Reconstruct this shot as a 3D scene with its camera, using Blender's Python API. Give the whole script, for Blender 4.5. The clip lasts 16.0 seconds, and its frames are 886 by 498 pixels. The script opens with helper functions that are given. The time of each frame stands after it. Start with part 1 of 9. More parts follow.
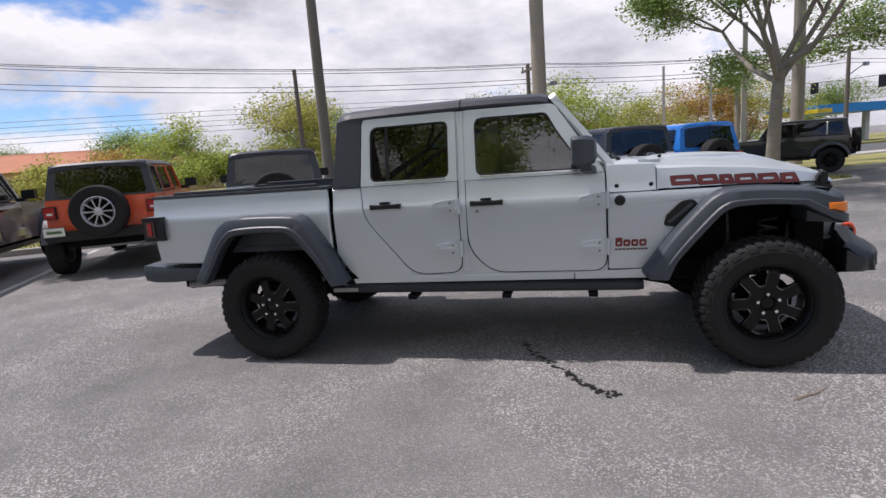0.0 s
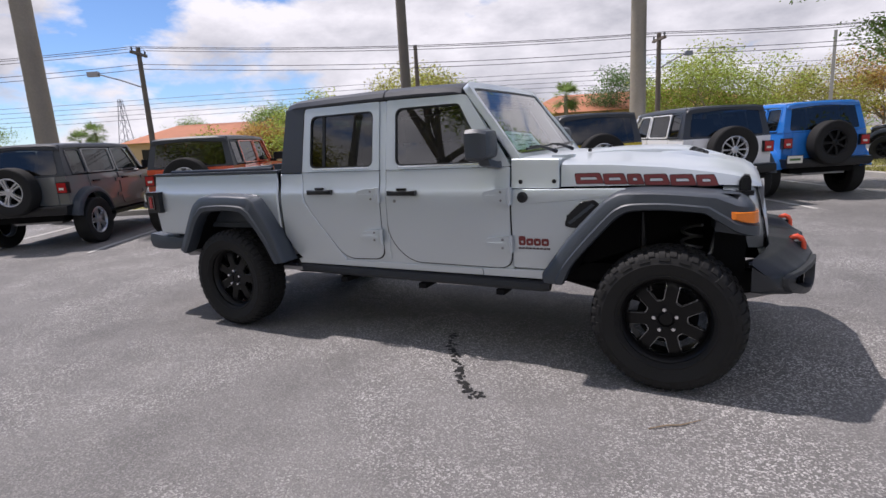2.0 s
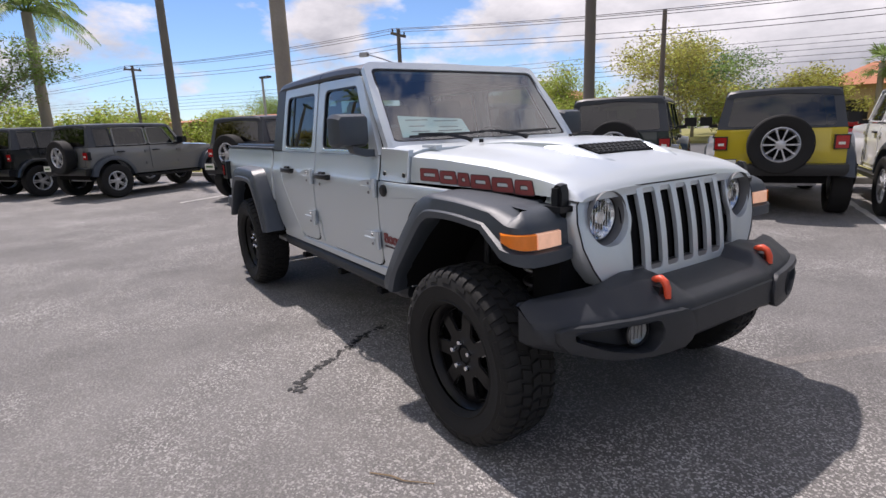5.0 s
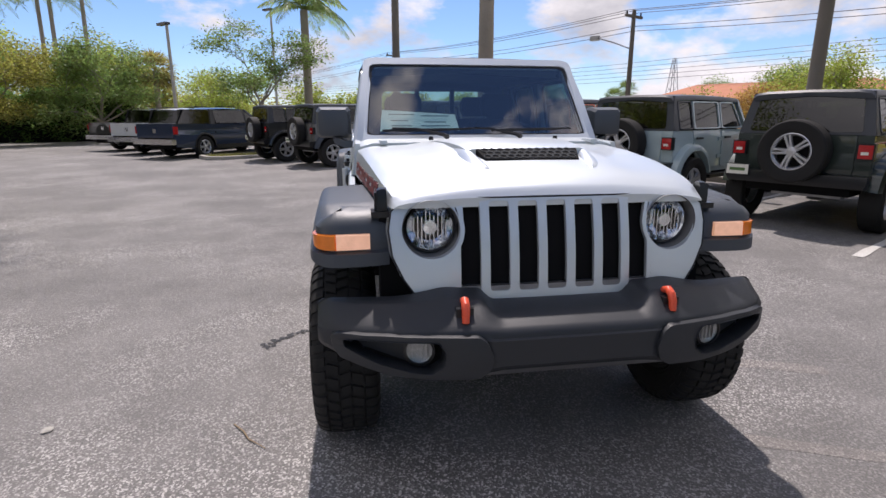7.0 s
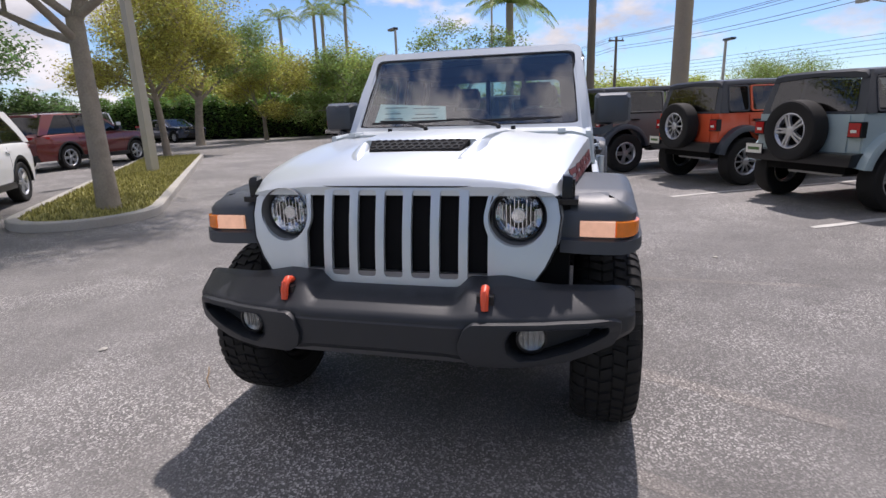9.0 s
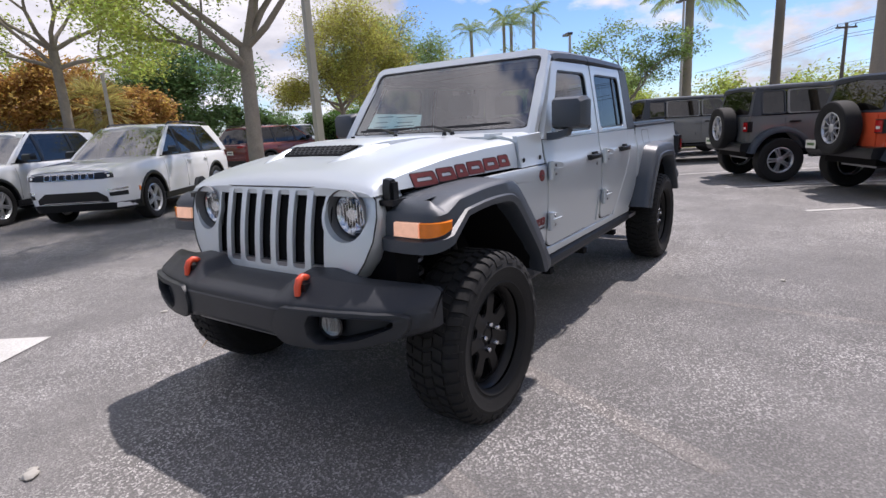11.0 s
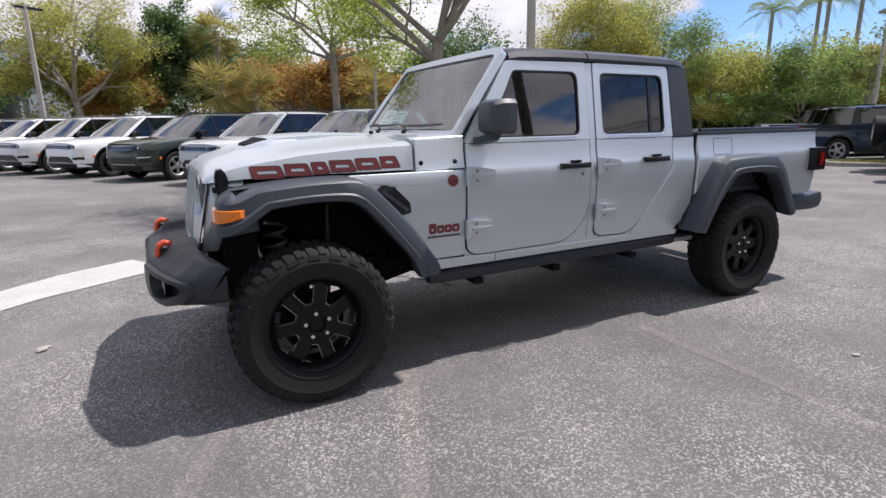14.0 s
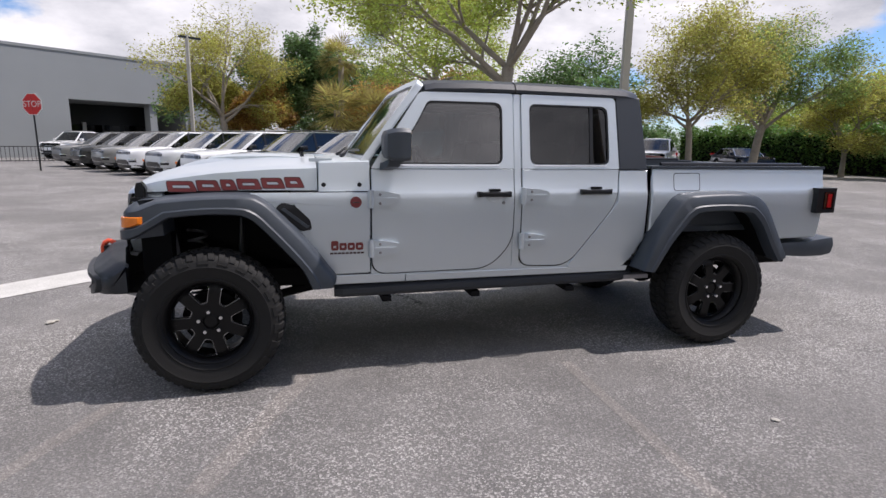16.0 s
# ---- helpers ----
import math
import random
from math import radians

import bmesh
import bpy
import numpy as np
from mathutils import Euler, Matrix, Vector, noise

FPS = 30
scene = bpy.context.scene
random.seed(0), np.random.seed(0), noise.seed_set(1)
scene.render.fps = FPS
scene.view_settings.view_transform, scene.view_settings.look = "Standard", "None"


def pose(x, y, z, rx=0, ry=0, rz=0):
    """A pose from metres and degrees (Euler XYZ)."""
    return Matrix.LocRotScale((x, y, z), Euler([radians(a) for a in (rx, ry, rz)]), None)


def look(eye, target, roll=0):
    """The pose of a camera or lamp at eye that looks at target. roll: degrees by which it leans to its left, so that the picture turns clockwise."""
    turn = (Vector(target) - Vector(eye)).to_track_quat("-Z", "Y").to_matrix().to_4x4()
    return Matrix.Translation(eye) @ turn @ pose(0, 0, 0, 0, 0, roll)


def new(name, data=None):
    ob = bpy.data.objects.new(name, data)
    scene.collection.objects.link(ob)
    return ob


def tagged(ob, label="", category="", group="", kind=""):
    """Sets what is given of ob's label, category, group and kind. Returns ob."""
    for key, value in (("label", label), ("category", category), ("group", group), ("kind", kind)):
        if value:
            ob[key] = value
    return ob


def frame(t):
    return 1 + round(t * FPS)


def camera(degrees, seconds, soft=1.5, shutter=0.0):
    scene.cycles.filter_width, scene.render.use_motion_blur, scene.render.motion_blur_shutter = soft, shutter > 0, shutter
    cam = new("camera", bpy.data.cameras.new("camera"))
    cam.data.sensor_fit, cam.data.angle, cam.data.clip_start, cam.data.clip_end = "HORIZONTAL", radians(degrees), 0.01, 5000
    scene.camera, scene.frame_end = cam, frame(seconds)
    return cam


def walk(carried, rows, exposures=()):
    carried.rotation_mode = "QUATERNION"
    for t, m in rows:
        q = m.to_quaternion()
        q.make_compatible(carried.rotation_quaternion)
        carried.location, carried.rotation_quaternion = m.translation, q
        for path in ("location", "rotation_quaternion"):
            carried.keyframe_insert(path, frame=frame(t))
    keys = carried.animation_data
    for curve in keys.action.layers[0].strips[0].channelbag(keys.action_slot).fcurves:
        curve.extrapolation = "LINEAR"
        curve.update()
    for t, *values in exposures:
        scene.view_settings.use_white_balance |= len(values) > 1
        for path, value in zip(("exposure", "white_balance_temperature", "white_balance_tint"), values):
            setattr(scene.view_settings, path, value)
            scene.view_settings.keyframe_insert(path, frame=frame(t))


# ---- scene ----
cam = camera(78.54, 16.0)
# seconds, x, y, z, yaw, pitch, roll
PATH = [
    (0, 0.540, -4.548, 1.463, 13.19, -9.61, -4.24),
    (0.5, 0.921, -4.491, 1.526, 16.95, -10.57, -3.87),
    (1, 1.311, -4.409, 1.502, 20.56, -10.97, -3.39),
    (1.5, 1.672, -4.264, 1.517, 24.33, -11.29, -3.28),
    (2, 2.021, -4.060, 1.481, 28.04, -11.40, -3.31),
    (2.5, 2.353, -3.819, 1.504, 32.19, -11.57, -3.34),
    (3, 2.683, -3.538, 1.479, 37.02, -11.85, -3.35),
    (3.5, 2.946, -3.247, 1.479, 41.71, -12.18, -3.38),
    (3.7, 3.038, -3.113, 1.453, 43.38, -12.34, -3.40),
    (5.8, 3.916, -1.724, 1.446, 66.02, -13.23, -0.97),
    (6, 3.976, -1.568, 1.459, 68.84, -13.40, -0.77),
    (6.5, 4.116, -1.192, 1.498, 74.82, -13.74, -0.41),
    (7, 4.237, -0.789, 1.484, 80.73, -13.91, -0.03),
    (7.5, 4.295, -0.400, 1.487, 87.00, -13.96, 0.05),
    (8, 4.305, -0.000, 1.466, 93.53, -14.10, -0.45),
    (8.2, 4.303, 0.149, 1.480, 96.06, -14.27, -0.79),
    (10.3, 4.052, 1.691, 1.424, 117.05, -13.51, -3.04),
    (10.5, 3.997, 1.826, 1.417, 119.04, -13.30, -3.10),
    (11, 3.846, 2.157, 1.410, 125.00, -12.90, -3.28),
    (11.5, 3.674, 2.431, 1.421, 130.99, -12.87, -3.20),
    (12, 3.446, 2.696, 1.398, 136.33, -12.96, -2.96),
    (12.5, 3.210, 2.934, 1.416, 140.32, -13.10, -2.72),
    (13, 2.947, 3.180, 1.406, 144.31, -13.38, -2.26),
    (13.5, 2.677, 3.361, 1.422, 148.26, -13.59, -1.67),
    (14, 2.375, 3.536, 1.408, 152.48, -13.11, -0.86),
    (14.5, 2.096, 3.714, 1.444, 157.08, -12.04, -0.06),
    (15, 1.802, 3.911, 1.449, 161.37, -11.39, 0.56),
    (15.5, 1.503, 4.054, 1.462, 163.43, -11.19, 0.81),
    (16, 1.204, 4.154, 1.448, 165.40, -11.03, 0.86),
]
walk(cam, [(t, pose(x, y, z, 90 + p, 0, yaw) @ pose(0, 0, 0, 0, 0, r)) for t, x, y, z, yaw, p, r in PATH],
     [(0, 0.84, 6380, 19), (3.5, 0.88, 6440, 20), (6, 0.93, 6640, 20), (8, 0.93, 6620, 20), (10.5, 1.03, 6400, 20), (13, 1.08, 6420, 19), (16, 0.98, 6460, 18)])

# ---- daylight: high sun behind the truck, bright broken cloud ----
SUN_EL, SUN_AZ = 62.0, 177.0          # degrees; azimuth measured from +x towards +y
world = bpy.data.worlds.new("sky")
scene.world = world
world.use_nodes = True
wn, wl = world.node_tree.nodes, world.node_tree.links
wn.clear()
w_out = wn.new("ShaderNodeOutputWorld")
w_bg = wn.new("ShaderNodeBackground")
w_sky = wn.new("ShaderNodeTexSky")
w_sky.sky_type, w_sky.sun_disc = "NISHITA", False
w_sky.sun_elevation, w_sky.sun_rotation = radians(SUN_EL), radians(90 - SUN_AZ)
w_sky.air_density, w_sky.dust_density, w_sky.ozone_density = 0.9, 0.1, 4.0
w_bg.inputs["Strength"].default_value = 0.152


def wnode(kind, **props):
    n = wn.new(kind)
    for k, v in props.items():
        if k == "op":
            n.operation = v
        elif k == "scale":
            n.inputs["Scale"].default_value = v
    return n


# cumulus: noise over the sky's directions, squeezed upright so that the heaps lie flat
w_co = wn.new("ShaderNodeTexCoord")
w_sep = wn.new("ShaderNodeSeparateXYZ")
wl.new(w_co.outputs["Generated"], w_sep.inputs[0])
w_hm = wnode("ShaderNodeMath", op="MULTIPLY")
wl.new(w_sep.outputs["Z"], w_hm.inputs[0])
w_hm.inputs[1].default_value = 2.3
w_xy = wn.new("ShaderNodeCombineXYZ")
wl.new(w_sep.outputs["X"], w_xy.inputs[0]), wl.new(w_sep.outputs["Y"], w_xy.inputs[1]), wl.new(w_hm.outputs[0], w_xy.inputs[2])


def wnoise(scale, detail, rough, lift=0.0):
    n = wn.new("ShaderNodeTexNoise")
    n.inputs["Scale"].default_value, n.inputs["Detail"].default_value, n.inputs["Roughness"].default_value = scale, detail, rough
    src = w_xy
    if lift:
        src = wn.new("ShaderNodeVectorMath")
        src.operation = "ADD"
        wl.new(w_xy.outputs[0], src.inputs[0])
        src.inputs[1].default_value = (lift * 0.3, 0, lift)
    wl.new(src.outputs[0], n.inputs["Vector"])
    return n


def wramp(src, lo, hi, a=(0, 0, 0, 1), b=(1, 1, 1, 1)):
    r = wn.new("ShaderNodeValToRGB")
    r.color_ramp.elements[0].position, r.color_ramp.elements[1].position = lo, hi
    r.color_ramp.elements[0].color, r.color_ramp.elements[1].color = a, b
    wl.new(src, r.inputs[0])
    return r


# more cloud to both sides of the lot than along it
w_ab, w_ma = wnode("ShaderNodeMath", op="ABSOLUTE"), wnode("ShaderNodeMath", op="MULTIPLY_ADD")
wl.new(w_sep.outputs["Y"], w_ab.inputs[0])
wl.new(w_ab.outputs[0], w_ma.inputs[0])
w_ma.inputs[1].default_value = 0.16
w_fx, w_fm = wnode("ShaderNodeMath", op="ABSOLUTE"), wnode("ShaderNodeMath", op="MULTIPLY_ADD")
wl.new(w_sep.outputs["X"], w_fx.inputs[0])
wl.new(w_fx.outputs[0], w_fm.inputs[0])
w_fm.inputs[1].default_value = -0.10          # clearer sky ahead of the truck and behind it
wl.new(wnoise(2.9, 11.0, 0.57).outputs["Fac"], w_fm.inputs[2])
wl.new(w_fm.outputs[0], w_ma.inputs[2])
w_cover = wramp(w_ma.outputs[0], 0.470, 0.545)
w_shade = wramp(wnoise(2.9, 11.0, 0.6, 0.10).outputs["Fac"], 0.42, 0.66, (3.5, 3.53, 3.6, 1), (1.75, 1.83, 1.98, 1))
w_mix = wn.new("ShaderNodeMix")
w_mix.data_type = "RGBA"
wl.new(w_cover.outputs["Color"], w_mix.inputs["Factor"])
w_dim = wn.new("ShaderNodeVectorMath")
w_dim.operation = "MULTIPLY"
w_dim.inputs[1].default_value = (0.36, 0.42, 0.475)
wl.new(w_sky.outputs["Color"], w_dim.inputs[0])
wl.new(w_dim.outputs[0], w_mix.inputs["A"])
wl.new(w_shade.outputs["Color"], w_mix.inputs["B"])
wl.new(w_mix.outputs["Result"], w_bg.inputs["Color"])
wl.new(w_bg.outputs[0], w_out.inputs[0])

sun_data = bpy.data.lights.new("sun", "SUN")
sun_data.energy, sun_data.angle, sun_data.color = 2.35, radians(1.2), (1.0, 0.96, 0.9)
sun = new("sun", sun_data)
sun.matrix_world = look((0, 0, 0), (-math.cos(radians(SUN_EL)) * math.cos(radians(SUN_AZ)), -math.cos(radians(SUN_EL)) * math.sin(radians(SUN_AZ)), -math.sin(radians(SUN_EL))))

# ---- materials ----
def mat(name, color, rough=0.5, metal=0.0, coat=0.0, vary=0.0, scale=8.0, bump=0.0, bump_scale=60.0, trans=0.0, ior=1.45,
        emit=None, emit_str=0.0, spec=0.5, island=0.0, dirt=0.0, per_object=0.0):
    """Principled surface with two scales of variation and fine relief, in metres of object space."""
    m = bpy.data.materials.new(name)
    m.use_nodes = True
    nt, ln = m.node_tree.nodes, m.node_tree.links
    b = nt["Principled BSDF"]
    b.inputs["Roughness"].default_value, b.inputs["Metallic"].default_value = rough, metal
    b.inputs["Coat Weight"].default_value, b.inputs["Coat Roughness"].default_value = coat, 0.03
    b.inputs["Transmission Weight"].default_value, b.inputs["IOR"].default_value = trans, ior
    b.inputs["Specular IOR Level"].default_value = spec
    b.inputs["Base Color"].default_value = (*color, 1)
    if emit:
        b.inputs["Emission Color"].default_value, b.inputs["Emission Strength"].default_value = (*emit, 1), emit_str
    if vary or bump or island or dirt or per_object:
        co = nt.new("ShaderNodeTexCoord")
        big, fine = nt.new("ShaderNodeTexNoise"), nt.new("ShaderNodeTexNoise")
        big.inputs["Scale"].default_value, big.inputs["Detail"].default_value = scale, 4.0
        fine.inputs["Scale"].default_value, fine.inputs["Detail"].default_value = bump_scale, 3.0
        for n in (big, fine):
            ln.new(co.outputs["Object"], n.inputs["Vector"])
        val = nt.new("ShaderNodeMath")
        val.operation = "MULTIPLY_ADD"
        ln.new(big.outputs["Fac"], val.inputs[0])
        val.inputs[1].default_value, val.inputs[2].default_value = 2 * vary, 1 - vary
        last = val.outputs[0]
        if dirt:
            d = nt.new("ShaderNodeMath")
            d.operation = "MULTIPLY_ADD"
            ln.new(fine.outputs["Fac"], d.inputs[0])
            d.inputs[1].default_value, d.inputs[2].default_value = 2 * dirt, 1 - dirt
            e = nt.new("ShaderNodeMath")
            e.operation = "MULTIPLY"
            ln.new(last, e.inputs[0]), ln.new(d.outputs[0], e.inputs[1])
            last = e.outputs[0]
        for amount, node, sock in ((island, "ShaderNodeNewGeometry", "Random Per Island"), (per_object, "ShaderNodeObjectInfo", "Random")):
            if amount:
                g, r, e = nt.new(node), nt.new("ShaderNodeMath"), nt.new("ShaderNodeMath")
                r.operation, e.operation = "MULTIPLY_ADD", "MULTIPLY"
                ln.new(g.outputs[sock], r.inputs[0])
                r.inputs[1].default_value, r.inputs[2].default_value = 2 * amount, 1 - amount
                ln.new(last, e.inputs[0]), ln.new(r.outputs[0], e.inputs[1])
                last = e.outputs[0]
        mul = nt.new("ShaderNodeVectorMath")
        mul.operation = "SCALE"
        mul.inputs[0].default_value = color
        ln.new(last, mul.inputs["Scale"])
        ln.new(mul.outputs[0], b.inputs["Base Color"])
        if bump:
            bp = nt.new("ShaderNodeBump")
            bp.inputs["Strength"].default_value, bp.inputs["Distance"].default_value = bump, 0.002
            ln.new(fine.outputs["Fac"], bp.inputs["Height"])
            ln.new(bp.outputs[0], b.inputs["Normal"])
    return m


def car_paint(name, color, metal=0.35, coat=1.0):
    return mat(name, color, rough=0.5, metal=metal, coat=coat, vary=0.03, scale=2.0, bump=0.015, bump_scale=900.0, dirt=0.02)


PAINT = mat("silver_paint", (0.62, 0.672, 0.705), rough=0.40, metal=0.64, coat=0.30, spec=0.3, vary=0.02, scale=2.0, bump=0.015, bump_scale=900.0, dirt=0.02)
PLASTIC = mat("grained_plastic", (0.041, 0.051, 0.064), rough=0.46, vary=0.14, scale=3.0, bump=0.3, bump_scale=420.0, spec=0.75)
SATIN = mat("satin_black_coating", (0.019, 0.022, 0.027), rough=0.48, vary=0.14, scale=3.0, bump=0.25, bump_scale=380.0, spec=0.55)
SMOOTH_BLACK = mat("smooth_black_plastic", (0.010, 0.011, 0.013), rough=0.3, vary=0.1, scale=5.0, bump=0.03, bump_scale=300.0)
DARK = mat("dark_underside", (0.006, 0.006, 0.0065), rough=0.85, spec=0.2, vary=0.3, scale=6.0, bump=0.3, bump_scale=50.0)
TOP = mat("hardtop_shell", (0.036, 0.042, 0.052), rough=0.42, vary=0.1, scale=2.5, bump=0.18, bump_scale=350.0, spec=0.6)
RUBBER = mat("tyre_rubber", (0.010, 0.0097, 0.0095), rough=0.78, vary=0.25, scale=7.0, bump=0.4, bump_scale=120.0, dirt=0.2)
RIM = mat("black_alloy", (0.006, 0.006, 0.0065), rough=0.38, metal=0.0, spec=0.3, vary=0.1, scale=9.0)
ALLOY = mat("machined_alloy", (0.55, 0.56, 0.58), rough=0.42, metal=0.9, vary=0.08, scale=9.0)
CHROME = mat("bright_metal", (0.72, 0.73, 0.75), rough=0.18, metal=1.0, vary=0.05, scale=12.0)
# pale metal for the painted sky glints on the black rim's pockets
RIM_GLINT = mat("worn_black_edge", (0.34, 0.35, 0.36), rough=0.25, metal=1.0, vary=0.2, scale=30.0)
STEEL = mat("dull_steel", (0.3, 0.3, 0.31), rough=0.45, metal=0.9, vary=0.2, scale=15.0)
REFLECTOR = mat("lamp_reflector", (0.85, 0.87, 0.9), rough=0.08, metal=1.0, vary=0.1, scale=40.0, bump=1.0, bump_scale=38.0)
FOG_BOWL = mat("fog_lamp_bowl", (0.30, 0.31, 0.32), rough=0.28, metal=0.8, vary=0.25, scale=60.0, bump=1.0, bump_scale=70.0)
MESH_GREY = mat("grey_mesh_plastic", (0.05, 0.053, 0.056), rough=0.85, spec=0.1, vary=0.1, scale=20.0)
AMBER = mat("amber_lens", (0.85, 0.22, 0.02), rough=0.12, coat=0.5, vary=0.15, scale=40.0, bump=0.3, bump_scale=120.0)
CLEARLENS = mat("lit_clear_lens", (0.72, 0.50, 0.40), rough=0.12, emit=(1.0, 0.50, 0.26), emit_str=0.22, coat=0.7, vary=0.2, scale=30.0, bump=0.5, bump_scale=110.0)
REDLENS = mat("red_lens", (0.42, 0.012, 0.012), rough=0.14, coat=0.6, vary=0.2, scale=25.0, bump=0.2, bump_scale=150.0)
SMOKED = mat("smoked_lens", (0.03, 0.006, 0.006), rough=0.1, coat=0.8, vary=0.1, scale=20.0)
HOOK = mat("orange_red_hook", (0.78, 0.09, 0.035), rough=0.4, coat=0.3, vary=0.1, scale=20.0)
DECAL = mat("red_brown_decal", (0.19, 0.035, 0.035), rough=0.45, vary=0.08, scale=14.0)
DECAL_EDGE = mat("dark_decal_edge", (0.06, 0.03, 0.035), rough=0.45, vary=0.05)
CLOTH = mat("black_seat_cloth", (0.02, 0.02, 0.022), rough=0.9, vary=0.2, scale=12.0, bump=0.4, bump_scale=300.0)
PAPER = mat("printed_paper", (0.78, 0.92, 0.9), rough=0.7, vary=0.06, scale=9.0)
PRINT = mat("dark_print", (0.08, 0.16, 0.18), rough=0.7)
TUNNEL = mat("lamp_recess_grey", (0.16, 0.165, 0.17), rough=0.5, vary=0.08, scale=12.0)
PLATE = mat("cream_plate", (0.75, 0.74, 0.66), rough=0.5, vary=0.05)


def glass_mat(name, tint, rough=0.0, gloss=0.09):
    """A tinted pane: sharp Fresnel gloss over light that passes straight through and is tinted on the way."""
    m = bpy.data.materials.new(name)
    m.use_nodes = True
    nt, ln = m.node_tree.nodes, m.node_tree.links
    nt.clear()
    out, mix, fr = nt.new("ShaderNodeOutputMaterial"), nt.new("ShaderNodeMixShader"), nt.new("ShaderNodeLayerWeight")
    pw, ma = nt.new("ShaderNodeMath"), nt.new("ShaderNodeMath")
    tr, gl = nt.new("ShaderNodeBsdfTransparent"), nt.new("ShaderNodeBsdfGlossy")
    tr.inputs["Color"].default_value = (*tint, 1)
    gl.inputs["Roughness"].default_value = rough
    fr.inputs["Blend"].default_value = 0.5
    pw.operation, ma.operation = "POWER", "MULTIPLY_ADD"
    pw.inputs[1].default_value, ma.inputs[1].default_value, ma.inputs[2].default_value = 5.0, 0.9, gloss
    co, nz, bp = nt.new("ShaderNodeTexCoord"), nt.new("ShaderNodeTexNoise"), nt.new("ShaderNodeBump")
    nz.inputs["Scale"].default_value = 1.3
    bp.inputs["Strength"].default_value, bp.inputs["Distance"].default_value = 0.25, 0.004
    ln.new(co.outputs["Object"], nz.inputs["Vector"]), ln.new(nz.outputs["Fac"], bp.inputs["Height"])
    ln.new(bp.outputs[0], fr.inputs["Normal"]), ln.new(bp.outputs[0], gl.inputs["Normal"])
    ln.new(fr.outputs["Facing"], pw.inputs[0]), ln.new(pw.outputs[0], ma.inputs[0]), ln.new(ma.outputs[0], mix.inputs[0]), ln.new(tr.outputs[0], mix.inputs[1]), ln.new(gl.outputs[0], mix.inputs[2])
    ln.new(mix.outputs[0], out.inputs[0])
    return m


GLASS_CLEAR = glass_mat("windscreen_glass", (0.50, 0.66, 0.67), gloss=0.24)
GLASS_MID = glass_mat("front_door_glass", (0.17, 0.24, 0.245), gloss=0.15)
GLASS_BACK = glass_mat("rear_window_glass", (0.62, 0.74, 0.74), gloss=0.08)
GLASS_DARK = glass_mat("privacy_glass", (0.055, 0.058, 0.062), gloss=0.08)
GLASS_SCREEN = glass_mat("raked_screen_glass", (0.25, 0.33, 0.34), gloss=0.30)
LENS = glass_mat("lamp_glass", (0.93, 0.95, 0.95))


# ---- mesh helpers ----
def finish(bm, bevel=0.0, angle=40.0, seg=2):
    if bevel:
        edges = [e for e in bm.edges if len(e.link_faces) == 2 and e.calc_face_angle(0.0) > radians(angle)]
        if edges:
            bmesh.ops.bevel(bm, geom=edges, offset=bevel, segments=seg, profile=0.7, affect="EDGES", clamp_overlap=True)
    return bm


def part(name, bm, material, parent=None, label="", smooth=35.0):
    """Links a bmesh as one mesh object under a thing or a part."""
    me = bpy.data.meshes.new(name)
    bmesh.ops.recalc_face_normals(bm, faces=bm.faces)
    bm.to_mesh(me)
    bm.free()
    me.materials.append(material)
    if smooth:
        me.polygons.foreach_set("use_smooth", [True] * len(me.polygons))
        me.set_sharp_from_angle(angle=radians(smooth))
    ob = new(name, me)
    if parent:
        ob.parent = parent
        ob.matrix_parent_inverse = Matrix()
    if label:
        tagged(ob, label)
    return ob


def share(ob, m, parent=None):
    """A further object on the same mesh."""
    o = new(ob.name.split(".")[0], ob.data)
    o.parent = parent or ob.parent
    o.matrix_basis = m
    if "label" in ob:
        o["label"] = ob["label"]
    return o


def thing(name, label, category, group="", kind=""):
    return tagged(new(name), label, category, group, kind)


def box(x0, x1, y0, y1, z0, z1, bevel=0.0, seg=2, bm=None):
    own = bm is None
    bm = bm or bmesh.new()
    v = [bm.verts.new((x, y, z)) for x in (x0, x1) for y in (y0, y1) for z in (z0, z1)]
    for f in ((0, 1, 3, 2), (4, 6, 7, 5), (0, 4, 5, 1), (2, 3, 7, 6), (0, 2, 6, 4), (1, 5, 7, 3)):
        bm.faces.new([v[i] for i in f])
    if own:
        finish(bm, bevel, seg=seg)
    return bm


def flip(bm, side):
    if side < 0:
        for v in bm.verts:
            v.co.y = -v.co.y
        bmesh.ops.reverse_faces(bm, faces=bm.faces)
    return bm


def prism(profile, y0, y1, bevel=0.0, seg=2, bm=None):
    """A closed outline in x and z drawn out from y0 to y1."""
    own = bm is None
    bm = bm or bmesh.new()
    a, b = [[bm.verts.new((x, y, z)) for x, z in profile] for y in (y0, y1)]
    n = len(profile)
    bm.faces.new(a), bm.faces.new(b[::-1])
    for i in range(n):
        bm.faces.new((a[i], b[i], b[(i + 1) % n], a[(i + 1) % n]))
    if own:
        finish(bm, bevel, seg=seg)
    return bm


